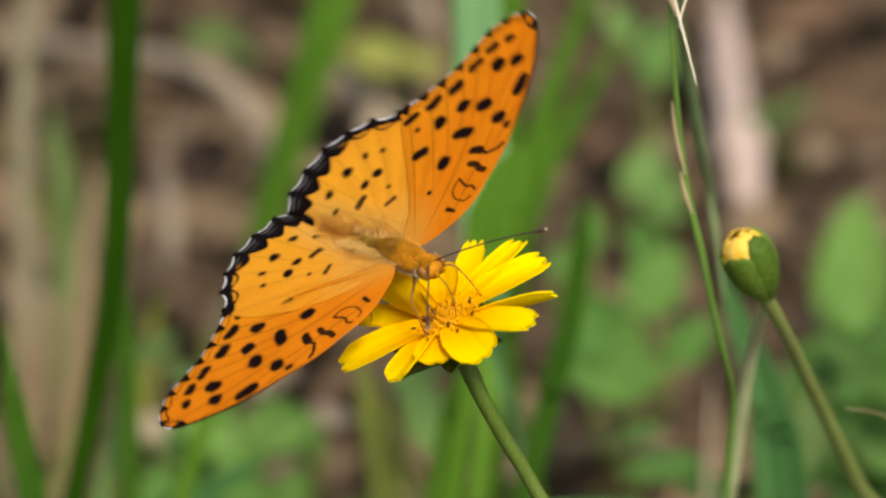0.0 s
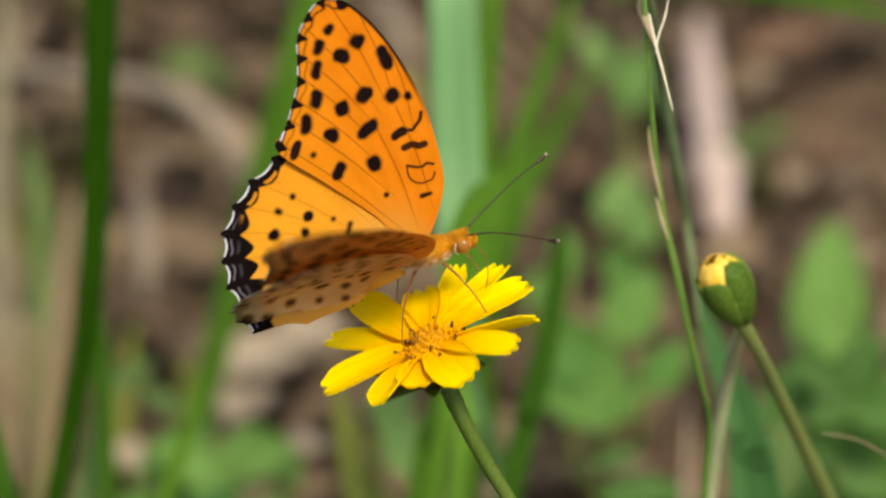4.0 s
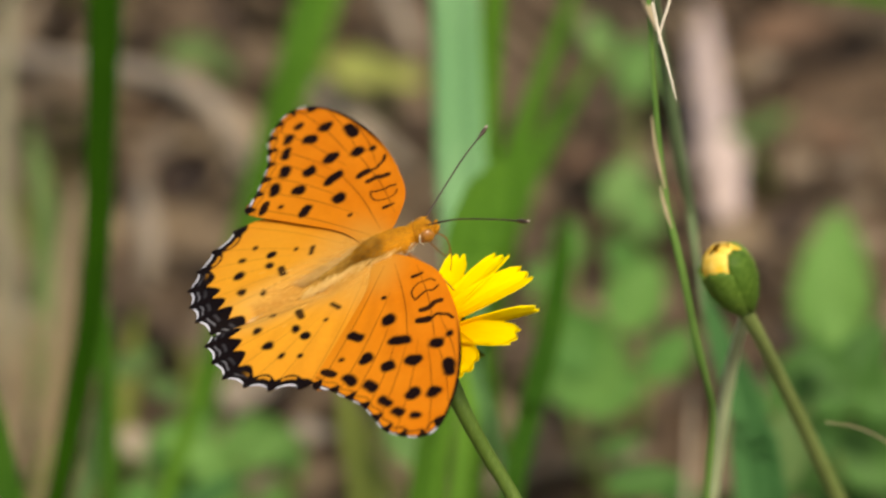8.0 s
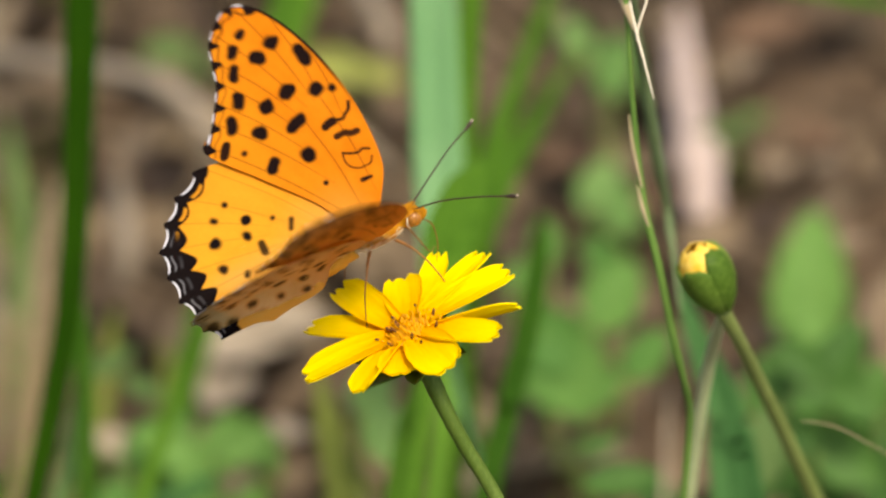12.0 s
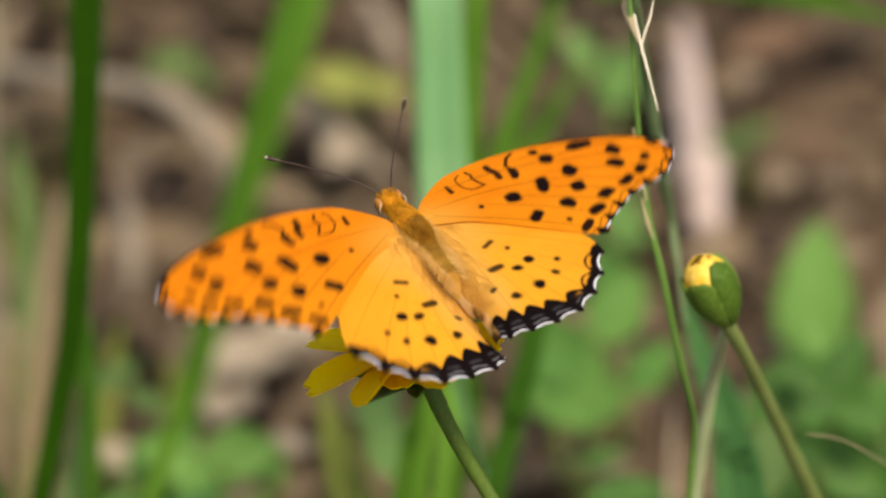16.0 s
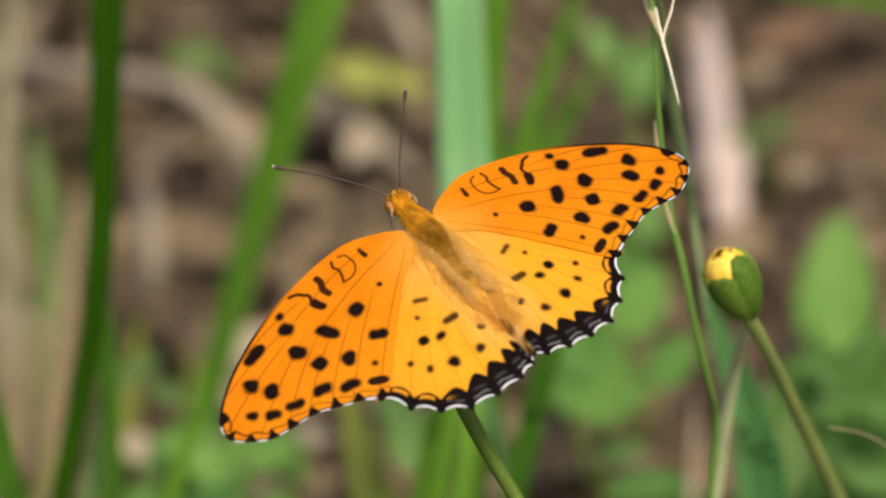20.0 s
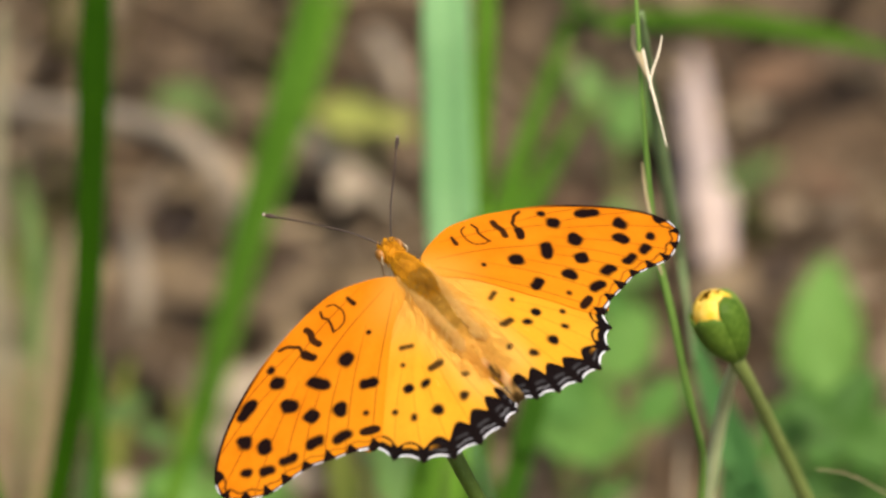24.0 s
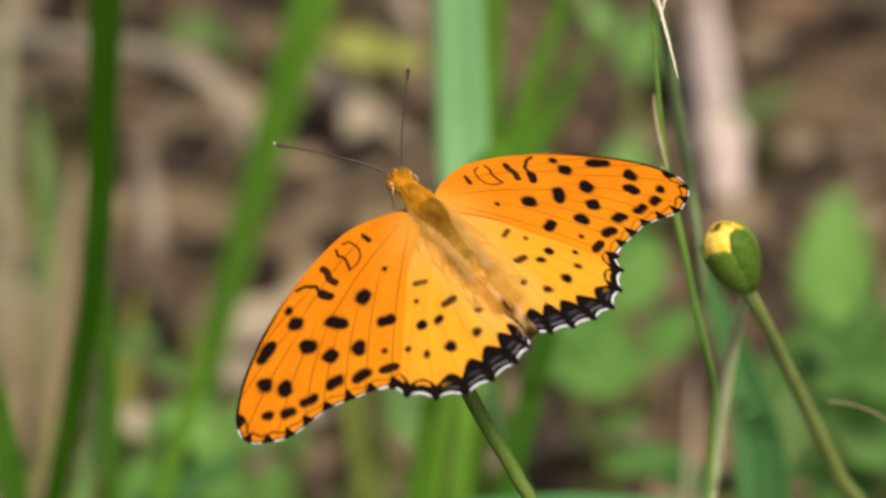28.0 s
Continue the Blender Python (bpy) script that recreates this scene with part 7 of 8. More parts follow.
    (11.1, pose(-0.003, 0.002, 0, 35.4, -5.8, 4.0)),
    (11.2, pose(-0.003, 0.002, 0, 23.3, -4.1, 6.2)),
    (11.3, pose(-0.003, 0.002, 0, -2.6, 0.2, 8.0)),
    (11.4, pose(-0.003, 0.002, 0, -13.4, 3.0, 8.2)),
    (11.5, pose(-0.003, 0.002, 0, -10.1, 3.8, 8.8)),
    (11.7, pose(-0.003, 0.002, 0, 7.3, 0.9, 9.5)),
    (11.95, pose(-0.003, 0.002, 0, 38.9, -4.2, 8.4)),
    (12.2, pose(-0.003, 0.002, 0, 5.4, 1.1, 9.3)),
    (12.5, pose(-0.003, 0.002, 0, -8.5, 3.3, 8.6)),
    (12.75, pose(-0.003, 0.002, 0, 17.2, -0.8, 9.1)),
    (13, pose(-0.003, 0.002, 0, 37.0, -3.9, 8.2)),
    (13.25, pose(-0.003, 0.002, 0, 15.2, -0.6, 8.9)),
    (13.5, pose(-0.003, 0.002, 0, 9.5, 0.3, 8.8)),
    (14, pose(-0.00263, 0.002, 0, 62.3, 0.9, 8.9)),
    (14.1, pose(-0.00256, 0.002, 0, 51.2, 0.8, 8.4)),
    (14.2, pose(-0.00249, 0.002, 0, 33.2, 1.6, 8.1)),
    (14.3, pose(-0.00241, 0.002, 0, 15.3, 2.6, 8.1)),
    (14.4, pose(-0.00234, 0.002, 0, 9.3, 2.0, 8.9)),
    (14.5, pose(-0.00227, 0.002, 0, 26.3, -2.4, 9.7)),
    (14.6, pose(-0.00219, 0.002, 0, 45.0, -4.5, 7.3)),
    (14.7, pose(-0.00212, 0.002, 0, 37.2, -2.7, 6.6)),
    (14.8, pose(-0.00205, 0.002, 0, 15.4, 0.2, 5.7)),
    (14.9, pose(-0.00197, 0.002, 0, 2.4, 1.3, 4.1)),
    (15, pose(-0.0019, 0.002, 0, 7.2, 1.0, 2.7)),
    (15.1, pose(-0.00189, 0.002, 0, 21.4, -0.2, 3.2)),
    (15.2, pose(-0.00188, 0.002, 0, 41.3, -1.8, 3.2)),
    (15.3, pose(-0.00187, 0.002, 0, 21.4, -1.1, 4.0)),
    (15.4, pose(-0.00186, 0.002, 0, 7.4, -0.4, 4.6)),
    (15.5, pose(-0.00185, 0.002, 0, 0.8, -0.1, 5.1)),
    (15.6, pose(-0.00184, 0.002, 0, -1.6, -0.4, 5.6)),
    (15.8, pose(-0.00182, 0.002, 0, 7.6, -2.3, 6.2)),
    (15.94, pose(-0.00181, 0.002, 0, -7.5, -5.1, 9.8)),
    (16, pose(-0.0018, 0.002, 0, 6.3, -7.3, 8.3)),
    (16.06, pose(-0.00179, 0.002, 0, 22.3, -9.3, 5.9)),
    (16.14, pose(-0.00179, 0.002, 0, 26.3, -9.7, 5.3)),
    (16.28, pose(-0.00177, 0.002, 0, 7.6, -2.3, 6.2)),
    (16.4, pose(-0.00176, 0.002, 0, 1.4, -1.8, 6.2)),
    (16.5, pose(-0.00175, 0.002, 0, -1.2, -1.7, 6.1)),
    (16.6, pose(-0.00174, 0.002, 0, -7.5, -0.9, 6.4)),
    (16.7, pose(-0.00173, 0.002, 0, -7.5, -0.8, 6.4)),
    (16.8, pose(-0.00172, 0.002, 0, 0.4, -1.6, 6.3)),
    (16.9, pose(-0.00171, 0.002, 0, 5.4, -2.1, 6.2)),
    (17, pose(-0.0017, 0.002, 0, 7.6, -2.3, 6.2)),
    (17.1, pose(-0.00169, 0.002, 0, -0.6, -1.3, 6.5)),
    (17.2, pose(-0.00168, 0.002, 0, -6.5, -0.5, 6.5)),
    (17.3, pose(-0.00167, 0.002, 0, -10.5, -0.0, 6.5)),
    (17.5, pose(-0.00165, 0.002, 0, -11.0, 0.2, 6.4)),
    (18, pose(-0.0016, 0.002, 0, -11.0, 0.2, 6.4)),
    (18.5, pose(-0.00175, 0.002, 0, -11.0, 0.2, 6.4)),
    (19, pose(-0.0019, 0.002, 0, -11.0, 0.2, 6.4)),
    (19.5, pose(-0.00205, 0.002, 0, -11.0, 0.2, 6.4)),
    (20, pose(-0.0022, 0.002, 0, -11.0, 0.2, 6.4)),
    (20.5, pose(-0.00212, 0.002, 0, -11.5, 0.2, 6.2)),
    (22.5, pose(-0.0018, 0.002, 0, -13.4, 0.4, 5.5)),
    (23, pose(-0.00174, 0.002, 0, -13.9, 0.4, 5.3)),
    (23.5, pose(-0.00168, 0.002, 0, -14.4, 0.5, 5.1)),
    (24, pose(-0.00162, 0.002, 0, -14.9, 0.5, 4.9)),
    (24.5, pose(-0.00156, 0.002, 0, -15.4, 0.5, 4.7)),
    (25, pose(-0.0015, 0.002, 0, -15.9, 0.5, 4.5)),
    (25.5, pose(-0.00168, 0.002, 0, -16.2, 0.7, 4.4)),
    (26, pose(-0.00185, 0.002, 0, -16.6, 0.8, 4.3)),
    (26.5, pose(-0.00202, 0.002, 0, -17.0, 1.0, 4.1)),
    (27, pose(-0.0022, 0.002, 0, -17.4, 1.1, 4.0)),
    (27.5, pose(-0.00235, 0.002, 0, -17.8, 1.3, 3.9)),
    (28, pose(-0.0025, 0.002, 0, -18.1, 1.4, 3.8)),
    ])
    walk(fore_r, [
    (0, pose(0, -0.002, 0, 3.5, 0.9, -29.3)),
    (0.2, pose(0, -0.002, 0, 11.4, 5.3, -28.9)),
    (0.35, pose(0, -0.002, 0, 12.2, 5.8, -28.8)),
    (0.5, pose(0, -0.002, 0, 4.6, 1.5, -29.3)),
    (0.7, pose(0, -0.002, 0, -10.7, -6.9, -26.8)),
    (0.8, pose(0, -0.002, 0, -18.1, -10.3, -24.8)),
    (0.9, pose(0, -0.002, 0, -3.6, -3.4, -25.7)),
    (1, pose(0, -0.002, 0, 3.9, -0.0, -25.1)),
    (1.15, pose(0, -0.002, 0, 8.6, 3.6, -30.7)),
    (1.3, pose(0, -0.002, 0, 6.4, 3.6, -36.6)),
    (1.4, pose(0, -0.002, 0, -1.5, -2.2, -40.6)),
    (1.5, pose(0, -0.002, 0, -11.0, -11.4, -43.4)),
    (1.6, pose(0, -0.002, 0, -22.2, -17.9, -36.5)),
    (1.7, pose(0, -0.002, 0, -13.1, -9.1, -34.5)),
    (1.8, pose(0, -0.002, 0, -6.9, -3.6, -30.9)),
    (1.9, pose(0, -0.002, 0, -2.7, -0.4, -26.6)),
    (2, pose(0, -0.002, 0, 2.2, 2.3, -22.0)),
    (2.1, pose(0, -0.002, 0, 5.3, 3.8, -27.2)),
    (2.2, pose(0, -0.002, 0, -1.7, -0.4, -32.8)),
    (2.3, pose(0, -0.002, 0, -11.1, -8.2, -37.4)),
    (2.4, pose(0, -0.002, 0, -21.1, -18.8, -39.9)),
    (2.5, pose(0, -0.002, 0, -25.6, -26.5, -42.6)),
    (2.6, pose(0, -0.002, 0, -20.2, -18.5, -40.6)),
    (2.7, pose(0, -0.002, 0, -6.2, -5.0, -38.9)),
    (2.8, pose(0, -0.002, 0, 1.7, 1.3, -34.3)),
    (2.9, pose(0, -0.002, 0, 7.9, 4.8, -29.1)),
    (3, pose(0, -0.002, 0, 4.5, 2.6, -24.5)),
    (3.1, pose(0, -0.002, 0, 0.0, -0.2, -25.0)),
    (3.2, pose(0, -0.002, 0, -9.1, -5.1, -24.8)),
    (3.3, pose(0, -0.002, 0, -23.9, -12.4, -22.7)),
    (3.4, pose(0, -0.002, 0, -30.6, -15.8, -21.1)),
    (3.5, pose(0, -0.002, 0, -18.5, -11.8, -24.0)),
    (3.6, pose(0, -0.002, 0, -11.6, -8.8, -27.0)),
    (3.7, pose(0, -0.002, 0, -3.5, -4.6, -29.8)),
    (3.8, pose(0, -0.002, 0, -1.7, -3.4, -31.7)),
    (3.9, pose(0, -0.002, 0, -17.0, -12.9, -31.4)),
    (4, pose(0, -0.002, 0, -38.7, -25.2, -25.9)),
    (4.1, pose(0, -0.002, 0, -45.3, -25.6, -21.9)),
    (4.2, pose(0, -0.002, 0, -30.1, -17.2, -26.2)),
    (4.3, pose(0, -0.002, 0, -10.6, -5.6, -28.2)),
    (4.4, pose(0, -0.002, 0, 2.7, 2.1, -26.4)),
    (4.5, pose(0, -0.002, 0, 1.9, 2.2, -24.2)),
    (4.75, pose(0, -0.002, 0, -18.4, -6.6, -23.0)),
    (5, pose(0, -0.002, 0, -40.3, -14.7, -18.5)),
    (5.25, pose(0, -0.002, 0, -11.1, -3.4, -22.8)),
    (5.5, pose(0, -0.002, 0, 1.8, 2.1, -22.5)),
    (5.75, pose(0, -0.002, 0, -18.6, -6.2, -21.3)),
    (6, pose(0, -0.002, 0, -41.7, -14.0, -16.8)),
    (6.25, pose(0, -0.002, 0, -5.6, -1.0, -21.3)),
    (6.5, pose(0, -0.002, 0, -22.5, -7.3, -19.6)),
    (6.6, pose(0, -0.002, 0, -44.9, -14.2, -15.3)),
    (6.7, pose(0, -0.002, 0, -45.9, -14.3, -14.9)),
    (6.8, pose(0, -0.002, 0, -38.0, -12.0, -16.6)),
    (6.9, pose(0, -0.002, 0, -16.9, -5.1, -19.6)),
    (7, pose(0, -0.002, 0, 0.9, 1.4, -20.0)),
    (7.1, pose(0, -0.002, 0, 7.4, 4.5, -22.0)),
    (7.2, pose(0, -0.002, 0, 3.6, 3.6, -24.5)),
    (7.3, pose(0, -0.002, 0, -8.9, -2.2, -27.0)),
    (7.4, pose(0, -0.002, 0, -24.6, -10.9, -27.6)),
    (7.5, pose(0, -0.002, 0, -42.8, -20.8, -24.7)),
    (7.6, pose(0, -0.002, 0, -45.2, -20.2, -22.3)),
    (7.7, pose(0, -0.002, 0, -29.6, -12.3, -25.0)),
    (7.8, pose(0, -0.002, 0, -19.9, -7.0, -24.6)),
    (7.9, pose(0, -0.002, 0, -9.2, -1.7, -23.4)),
    (8, pose(0, -0.002, 0, -2.5, 1.0, -21.3)),
    (8.1, pose(0, -0.002, 0, -7.4, -1.7, -21.6)),
    (8.2, pose(0, -0.002, 0, -22.4, -8.3, -20.5)),
    (8.3, pose(0, -0.002, 0, -41.8, -15.6, -16.4)),
    (8.4, pose(0, -0.002, 0, -45.9, -17.5, -15.1)),
    (8.5, pose(0, -0.002, 0, -18.8, -9.5, -21.5)),
    (8.6, pose(0, -0.002, 0, -2.7, -2.4, -24.3)),
    (8.7, pose(0, -0.002, 0, 7.2, 2.7, -25.2)),
    (8.8, pose(0, -0.002, 0, 7.2, 3.4, -26.1)),
    (8.9, pose(0, -0.002, 0, -4.4, -1.9, -27.2)),
    (9, pose(0, -0.002, 0, -14.4, -6.8, -27.5)),
    (9.1, pose(0, -0.002, 0, -36.7, -16.3, -21.5)),
    (9.2, pose(0, -0.002, 0, -50.1, -19.8, -16.2)),
    (9.3, pose(0, -0.002, 0, -50.5, -18.8, -15.0)),
    (9.4, pose(0, -0.002, 0, -33.9, -13.1, -18.4)),
    (9.5, pose(0, -0.002, 0, -11.0, -4.6, -20.6)),
    (9.6, pose(0, -0.002, 0, -2.8, -1.3, -22.2)),
    (9.7, pose(0, -0.002, 0, 7.4, 3.2, -23.1)),
    (9.8, pose(0, -0.002, 0, 3.6, 1.9, -24.4)),
    (9.9, pose(0, -0.002, 0, -7.2, -3.0, -25.5)),
    (10, pose(0, -0.002, 0, -14.8, -6.8, -26.0)),
    (10.1, pose(0, -0.002, 0, -36.8, -16.3, -21.1)),
    (10.2, pose(0, -0.002, 0, -42.9, -18.3, -19.0)),
    (10.3, pose(0, -0.002, 0, -16.3, -7.6, -24.7)),
    (10.4, pose(0, -0.002, 0, -9.1, -4.4, -25.1)),
    (10.5, pose(0, -0.002, 0, -1.9, -1.2, -25.0)),
    (10.7, pose(0, -0.002, 0, 1.7, 1.0, -30.1)),
    (10.8, pose(0, -0.002, 0, -3.4, -2.1, -32.6)),
    (10.9, pose(0, -0.002, 0, -7.4, -5.0, -34.8)),
    (11, pose(0, -0.002, 0, -15.4, -11.3, -36.1)),
    (11.1, pose(0, -0.002, 0, -37.2, -23.2, -27.6)),
    (11.2, pose(0, -0.002, 0, -24.0, -15.0, -30.1)),
    (11.3, pose(0, -0.002, 0, -3.4, -2.4, -31.0)),
    (11.4, pose(0, -0.002, 0, 1.8, 0.5, -28.9)),
    (11.5, pose(0, -0.002, 0, -3.4, -2.4, -26.7)),
    (11.7, pose(0, -0.002, 0, -12.6, -6.6, -25.7)),
    (11.95, pose(0, -0.002, 0, -42.9, -18.4, -18.8)),
    (12.2, pose(0, -0.002, 0, -7.2, -3.1, -25.5)),
    (12.5, pose(0, -0.002, 0, 3.6, 2.6, -25.1)),
    (12.75, pose(0, -0.002, 0, -18.2, -7.1, -23.9)),
    (13, pose(0, -0.002, 0, -39.0, -14.8, -19.8)),
    (13.25, pose(0, -0.002, 0, -13.7, -4.1, -23.9)),
    (13.5, pose(0, -0.002, 0, -5.1, 0.2, -23.8)),
    (14, pose(0.00037, -0.002, 0, -9.4, 2.2, -19.2)),
    (14.1, pose(0.00044, -0.002, 0, -8.5, 1.6, -19.3)),
    (14.2, pose(0.00051, -0.002, 0, -8.5, 0.7, -19.4)),
    (14.3, pose(0.00059, -0.002, 0, -9.4, -0.6, -19.4)),
    (14.4, pose(0.00066, -0.002, 0, -13.2, -2.8, -19.4)),
    (14.5, pose(0.00073, -0.002, 0, -17.4, -5.2, -19.1)),
    (14.6, pose(0.00081, -0.002, 0, -37.9, -11.9, -17.0)),
    (14.7, pose(0.00088, -0.002, 0, -33.8, -10.8, -18.8)),
    (14.8, pose(0.00095, -0.002, 0, -20.4, -5.9, -21.8)),
    (14.9, pose(0.00103, -0.002, 0, -7.3, -0.2, -23.5)),
    (15, pose(0.0011, -0.002, 0, -5.4, 1.0, -24.5)),
    (15.1, pose(0.00111, -0.002, 0, -18.3, -4.9, -23.7)),
    (15.2, pose(0.00112, -0.002, 0, -31.4, -10.3, -21.5)),
    (15.3, pose(0.00113, -0.002, 0, -20.2, -5.8, -22.7)),
    (15.4, pose(0.00114, -0.002, 0, -11.0, -2.0, -23.0)),
    (15.5, pose(0.00115, -0.002, 0, 1.7, 3.2, -22.5)),
    (15.6, pose(0.00116, -0.002, 0, 0.0, 2.7, -24.9)),
    (15.8, pose(0.00118, -0.002, 0, -32.5, -14.5, -26.2)),
    (15.94, pose(0.00119, -0.002, 0, 5.8, 7.0, -20.2)),
    (16, pose(0.0012, -0.002, 0, 0.2, 4.9, -20.7)),
    (16.06, pose(0.00121, -0.002, 0, -5.4, 2.7, -21.1)),
    (16.14, pose(0.00121, -0.002, 0, -7.3, 2.0, -21.2)),
    (16.28, pose(0.00123, -0.002, 0, -32.5, -14.5, -26.2)),
    (16.4, pose(0.00124, -0.002, 0, -10.8, -3.6, -25.9)),
    (16.5, pose(0.00125, -0.002, 0, -4.1, -1.3, -23.2)),
    (16.6, pose(0.00126, -0.002, 0, 0.0, 1.0, -24.5)),
    (16.7, pose(0.00127, -0.002, 0, 0.0, 1.5, -25.7)),
    (16.8, pose(0.00128, -0.002, 0, -14.3, -5.2, -26.6)),
    (16.9, pose(0.00129, -0.002, 0, -30.4, -13.1, -25.4)),
    (17, pose(0.0013, -0.002, 0, -32.5, -14.5, -26.2)),
    (17.1, pose(0.00131, -0.002, 0, -17.5, -7.2, -28.3)),
    (17.2, pose(0.00132, -0.002, 0, -7.0, -2.0, -28.5)),
    (17.3, pose(0.00133, -0.002, 0, 2.7, 2.6, -27.9)),
    (17.5, pose(0.00135, -0.002, 0, 7.6, 3.7, -26.7)),
    (18, pose(0.0014, -0.002, 0, 7.6, 3.7, -26.7)),
    (18.5, pose(0.00125, -0.002, 0, 7.6, 3.7, -26.7)),
    (19, pose(0.0011, -0.002, 0, 7.6, 3.7, -26.7)),
    (19.5, pose(0.00095, -0.002, 0, 7.6, 3.7, -26.7)),
    (20, pose(0.0008, -0.002, 0, 7.6, 3.7, -26.7)),
    (20.5, pose(0.00088, -0.002, 0, 8.1, 4.0, -26.9)),
    (22.5, pose(0.0012, -0.002, 0, 10.3, 5.4, -27.8)),
    (23, pose(0.00126, -0.002, 0, 10.8, 5.7, -28.0)),
    (23.5, pose(0.00132, -0.002, 0, 11.3, 6.1, -28.2)),
    (24, pose(0.00138, -0.002, 0, 11.9, 6.5, -28.4)),
    (24.5, pose(0.00144, -0.002, 0, 12.4, 6.8, -28.6)),
    (25, pose(0.0015, -0.002, 0, 12.9, 7.2, -28.8)),
    (25.5, pose(0.00133, -0.002, 0, 13.3, 7.6, -28.7)),
    (26, pose(0.00115, -0.002, 0, 13.8, 8.1, -28.6)),
    (26.5, pose(0.00098, -0.002, 0, 14.2, 8.5, -28.6)),
    (27, pose(0.0008, -0.002, 0, 14.6, 8.9, -28.5)),
    (27.5, pose(0.00065, -0.002, 0, 15.0, 9.4, -28.4)),
    (28, pose(0.0005, -0.002, 0, 15.5, 9.8, -28.4)),
    ])
    walk(hind_r, [
    (0, pose(-0.003, -0.002, 0, 2.5, -1.4, -11.8)),
    (0.2, pose(-0.003, -0.002, 0, 14.8, 1.2, -8.5)),
    (0.35, pose(-0.003, -0.002, 0, 15.8, 1.4, -8.9)),
    (0.5, pose(-0.003, -0.002, 0, 5.9, -0.1, -9.4)),
    (0.7, pose(-0.003, -0.002, 0, -9.9, -2.7, -7.4)),
    (0.8, pose(-0.003, -0.002, 0, -17.9, -3.6, -6.1)),
    (0.9, pose(-0.003, -0.002, 0, -2.0, -1.9, -6.1)),
    (1, pose(-0.003, -0.002, 0, 5.8, -1.3, -5.5)),
    (1.15, pose(-0.003, -0.002, 0, 11.9, 0.1, -7.8)),
    (1.3, pose(-0.003, -0.002, 0, 9.8, 0.6, -10.1)),
    (1.4, pose(-0.003, -0.002, 0, 0.0, -0.9, -11.7)),
    (1.5, pose(-0.003, -0.002, 0, -14.5, -4.1, -12.6)),
    (1.6, pose(-0.003, -0.002, 0, -25.5, -5.4, -10.6)),
    (1.7, pose(-0.003, -0.002, 0, -13.8, -2.4, -10.2)),
    (1.8, pose(-0.003, -0.002, 0, -5.9, -0.4, -9.1)),
    (1.9, pose(-0.003, -0.002, 0, -1.0, 0.8, -7.7)),
    (2, pose(-0.003, -0.002, 0, 2.8, 1.7, -6.2)),
    (2.1, pose(-0.003, -0.002, 0, 8.0, 1.7, -4.8)),
    (2.2, pose(-0.003, -0.002, 0, 0.0, 0.7, -3.6)),
    (2.3, pose(-0.003, -0.002, 0, -12.0, -0.1, -2.3)),
    (2.4, pose(-0.003, -0.002, 0, -26.0, -0.4, -0.8)),
    (2.5, pose(-0.003, -0.002, 0, -33.4, -0.0, 0.5)),
    (2.6, pose(-0.003, -0.002, 0, -25.0, -0.3, -0.3)),
    (2.7, pose(-0.003, -0.002, 0, -6.0, -0.1, -1.3)),
    (2.8, pose(-0.003, -0.002, 0, 4.0, 0.4, -2.2)),
    (2.9, pose(-0.003, -0.002, 0, 11.0, 1.0, -2.9)),
    (3, pose(-0.003, -0.002, 0, 5.4, 0.9, -3.8)),
    (3.1, pose(-0.003, -0.002, 0, 2.0, -0.1, -2.8)),
    (3.2, pose(-0.003, -0.002, 0, -8.0, -1.1, -1.6)),
    (3.3, pose(-0.003, -0.002, 0, -24.0, -1.7, 0.1)),
    (3.4, pose(-0.003, -0.002, 0, -31.0, -1.8, 1.6)),
    (3.5, pose(-0.003, -0.002, 0, -20.0, -2.3, 2.5)),
    (3.6, pose(-0.003, -0.002, 0, -11.0, -2.2, 3.3)),
    (3.7, pose(-0.003, -0.002, 0, -2.0, -2.4, 4.3)),
    (3.8, pose(-0.003, -0.002, 0, 0.0, -2.3, 5.5)),
    (3.9, pose(-0.003, -0.002, 0, -17.9, 0.1, 7.1)),
    (4, pose(-0.003, -0.002, 0, -41.0, 4.0, 7.3)),
    (4.1, pose(-0.003, -0.002, 0, -47.8, 3.2, 4.5)),
    (4.2, pose(-0.003, -0.002, 0, -32.0, 0.9, 2.5)),
    (4.3, pose(-0.003, -0.002, 0, -10.0, 0.1, -0.1)),
    (4.4, pose(-0.003, -0.002, 0, 5.0, 1.0, -2.8)),
    (4.5, pose(-0.003, -0.002, 0, 3.5, 1.8, -5.5)),
    (4.75, pose(-0.003, -0.002, 0, -17.9, -0.4, -5.8)),
    (5, pose(-0.003, -0.002, 0, -40.8, -2.7, -5.2)),
    (5.25, pose(-0.003, -0.002, 0, -9.9, 0.3, -5.9)),
    (5.5, pose(-0.003, -0.002, 0, 4.0, 1.7, -5.8)),
    (5.75, pose(-0.003, -0.002, 0, -17.9, -0.6, -6.0)),
    (6, pose(-0.003, -0.002, 0, -41.8, -3.1, -5.3)),
    (6.25, pose(-0.003, -0.002, 0, -4.0, 0.8, -6.1)),
    (6.5, pose(-0.003, -0.002, 0, -21.9, -1.2, -6.1)),
    (6.6, pose(-0.003, -0.002, 0, -44.8, -3.5, -5.1)),
    (6.7, pose(-0.003, -0.002, 0, -45.8, -3.6, -5.1)),
    (6.8, pose(-0.003, -0.002, 0, -37.8, -2.9, -5.5)),
    (6.9, pose(-0.003, -0.002, 0, -15.9, -0.6, -6.2)),
    (7, pose(-0.003, -0.002, 0, 2.4, 1.4, -6.1)),
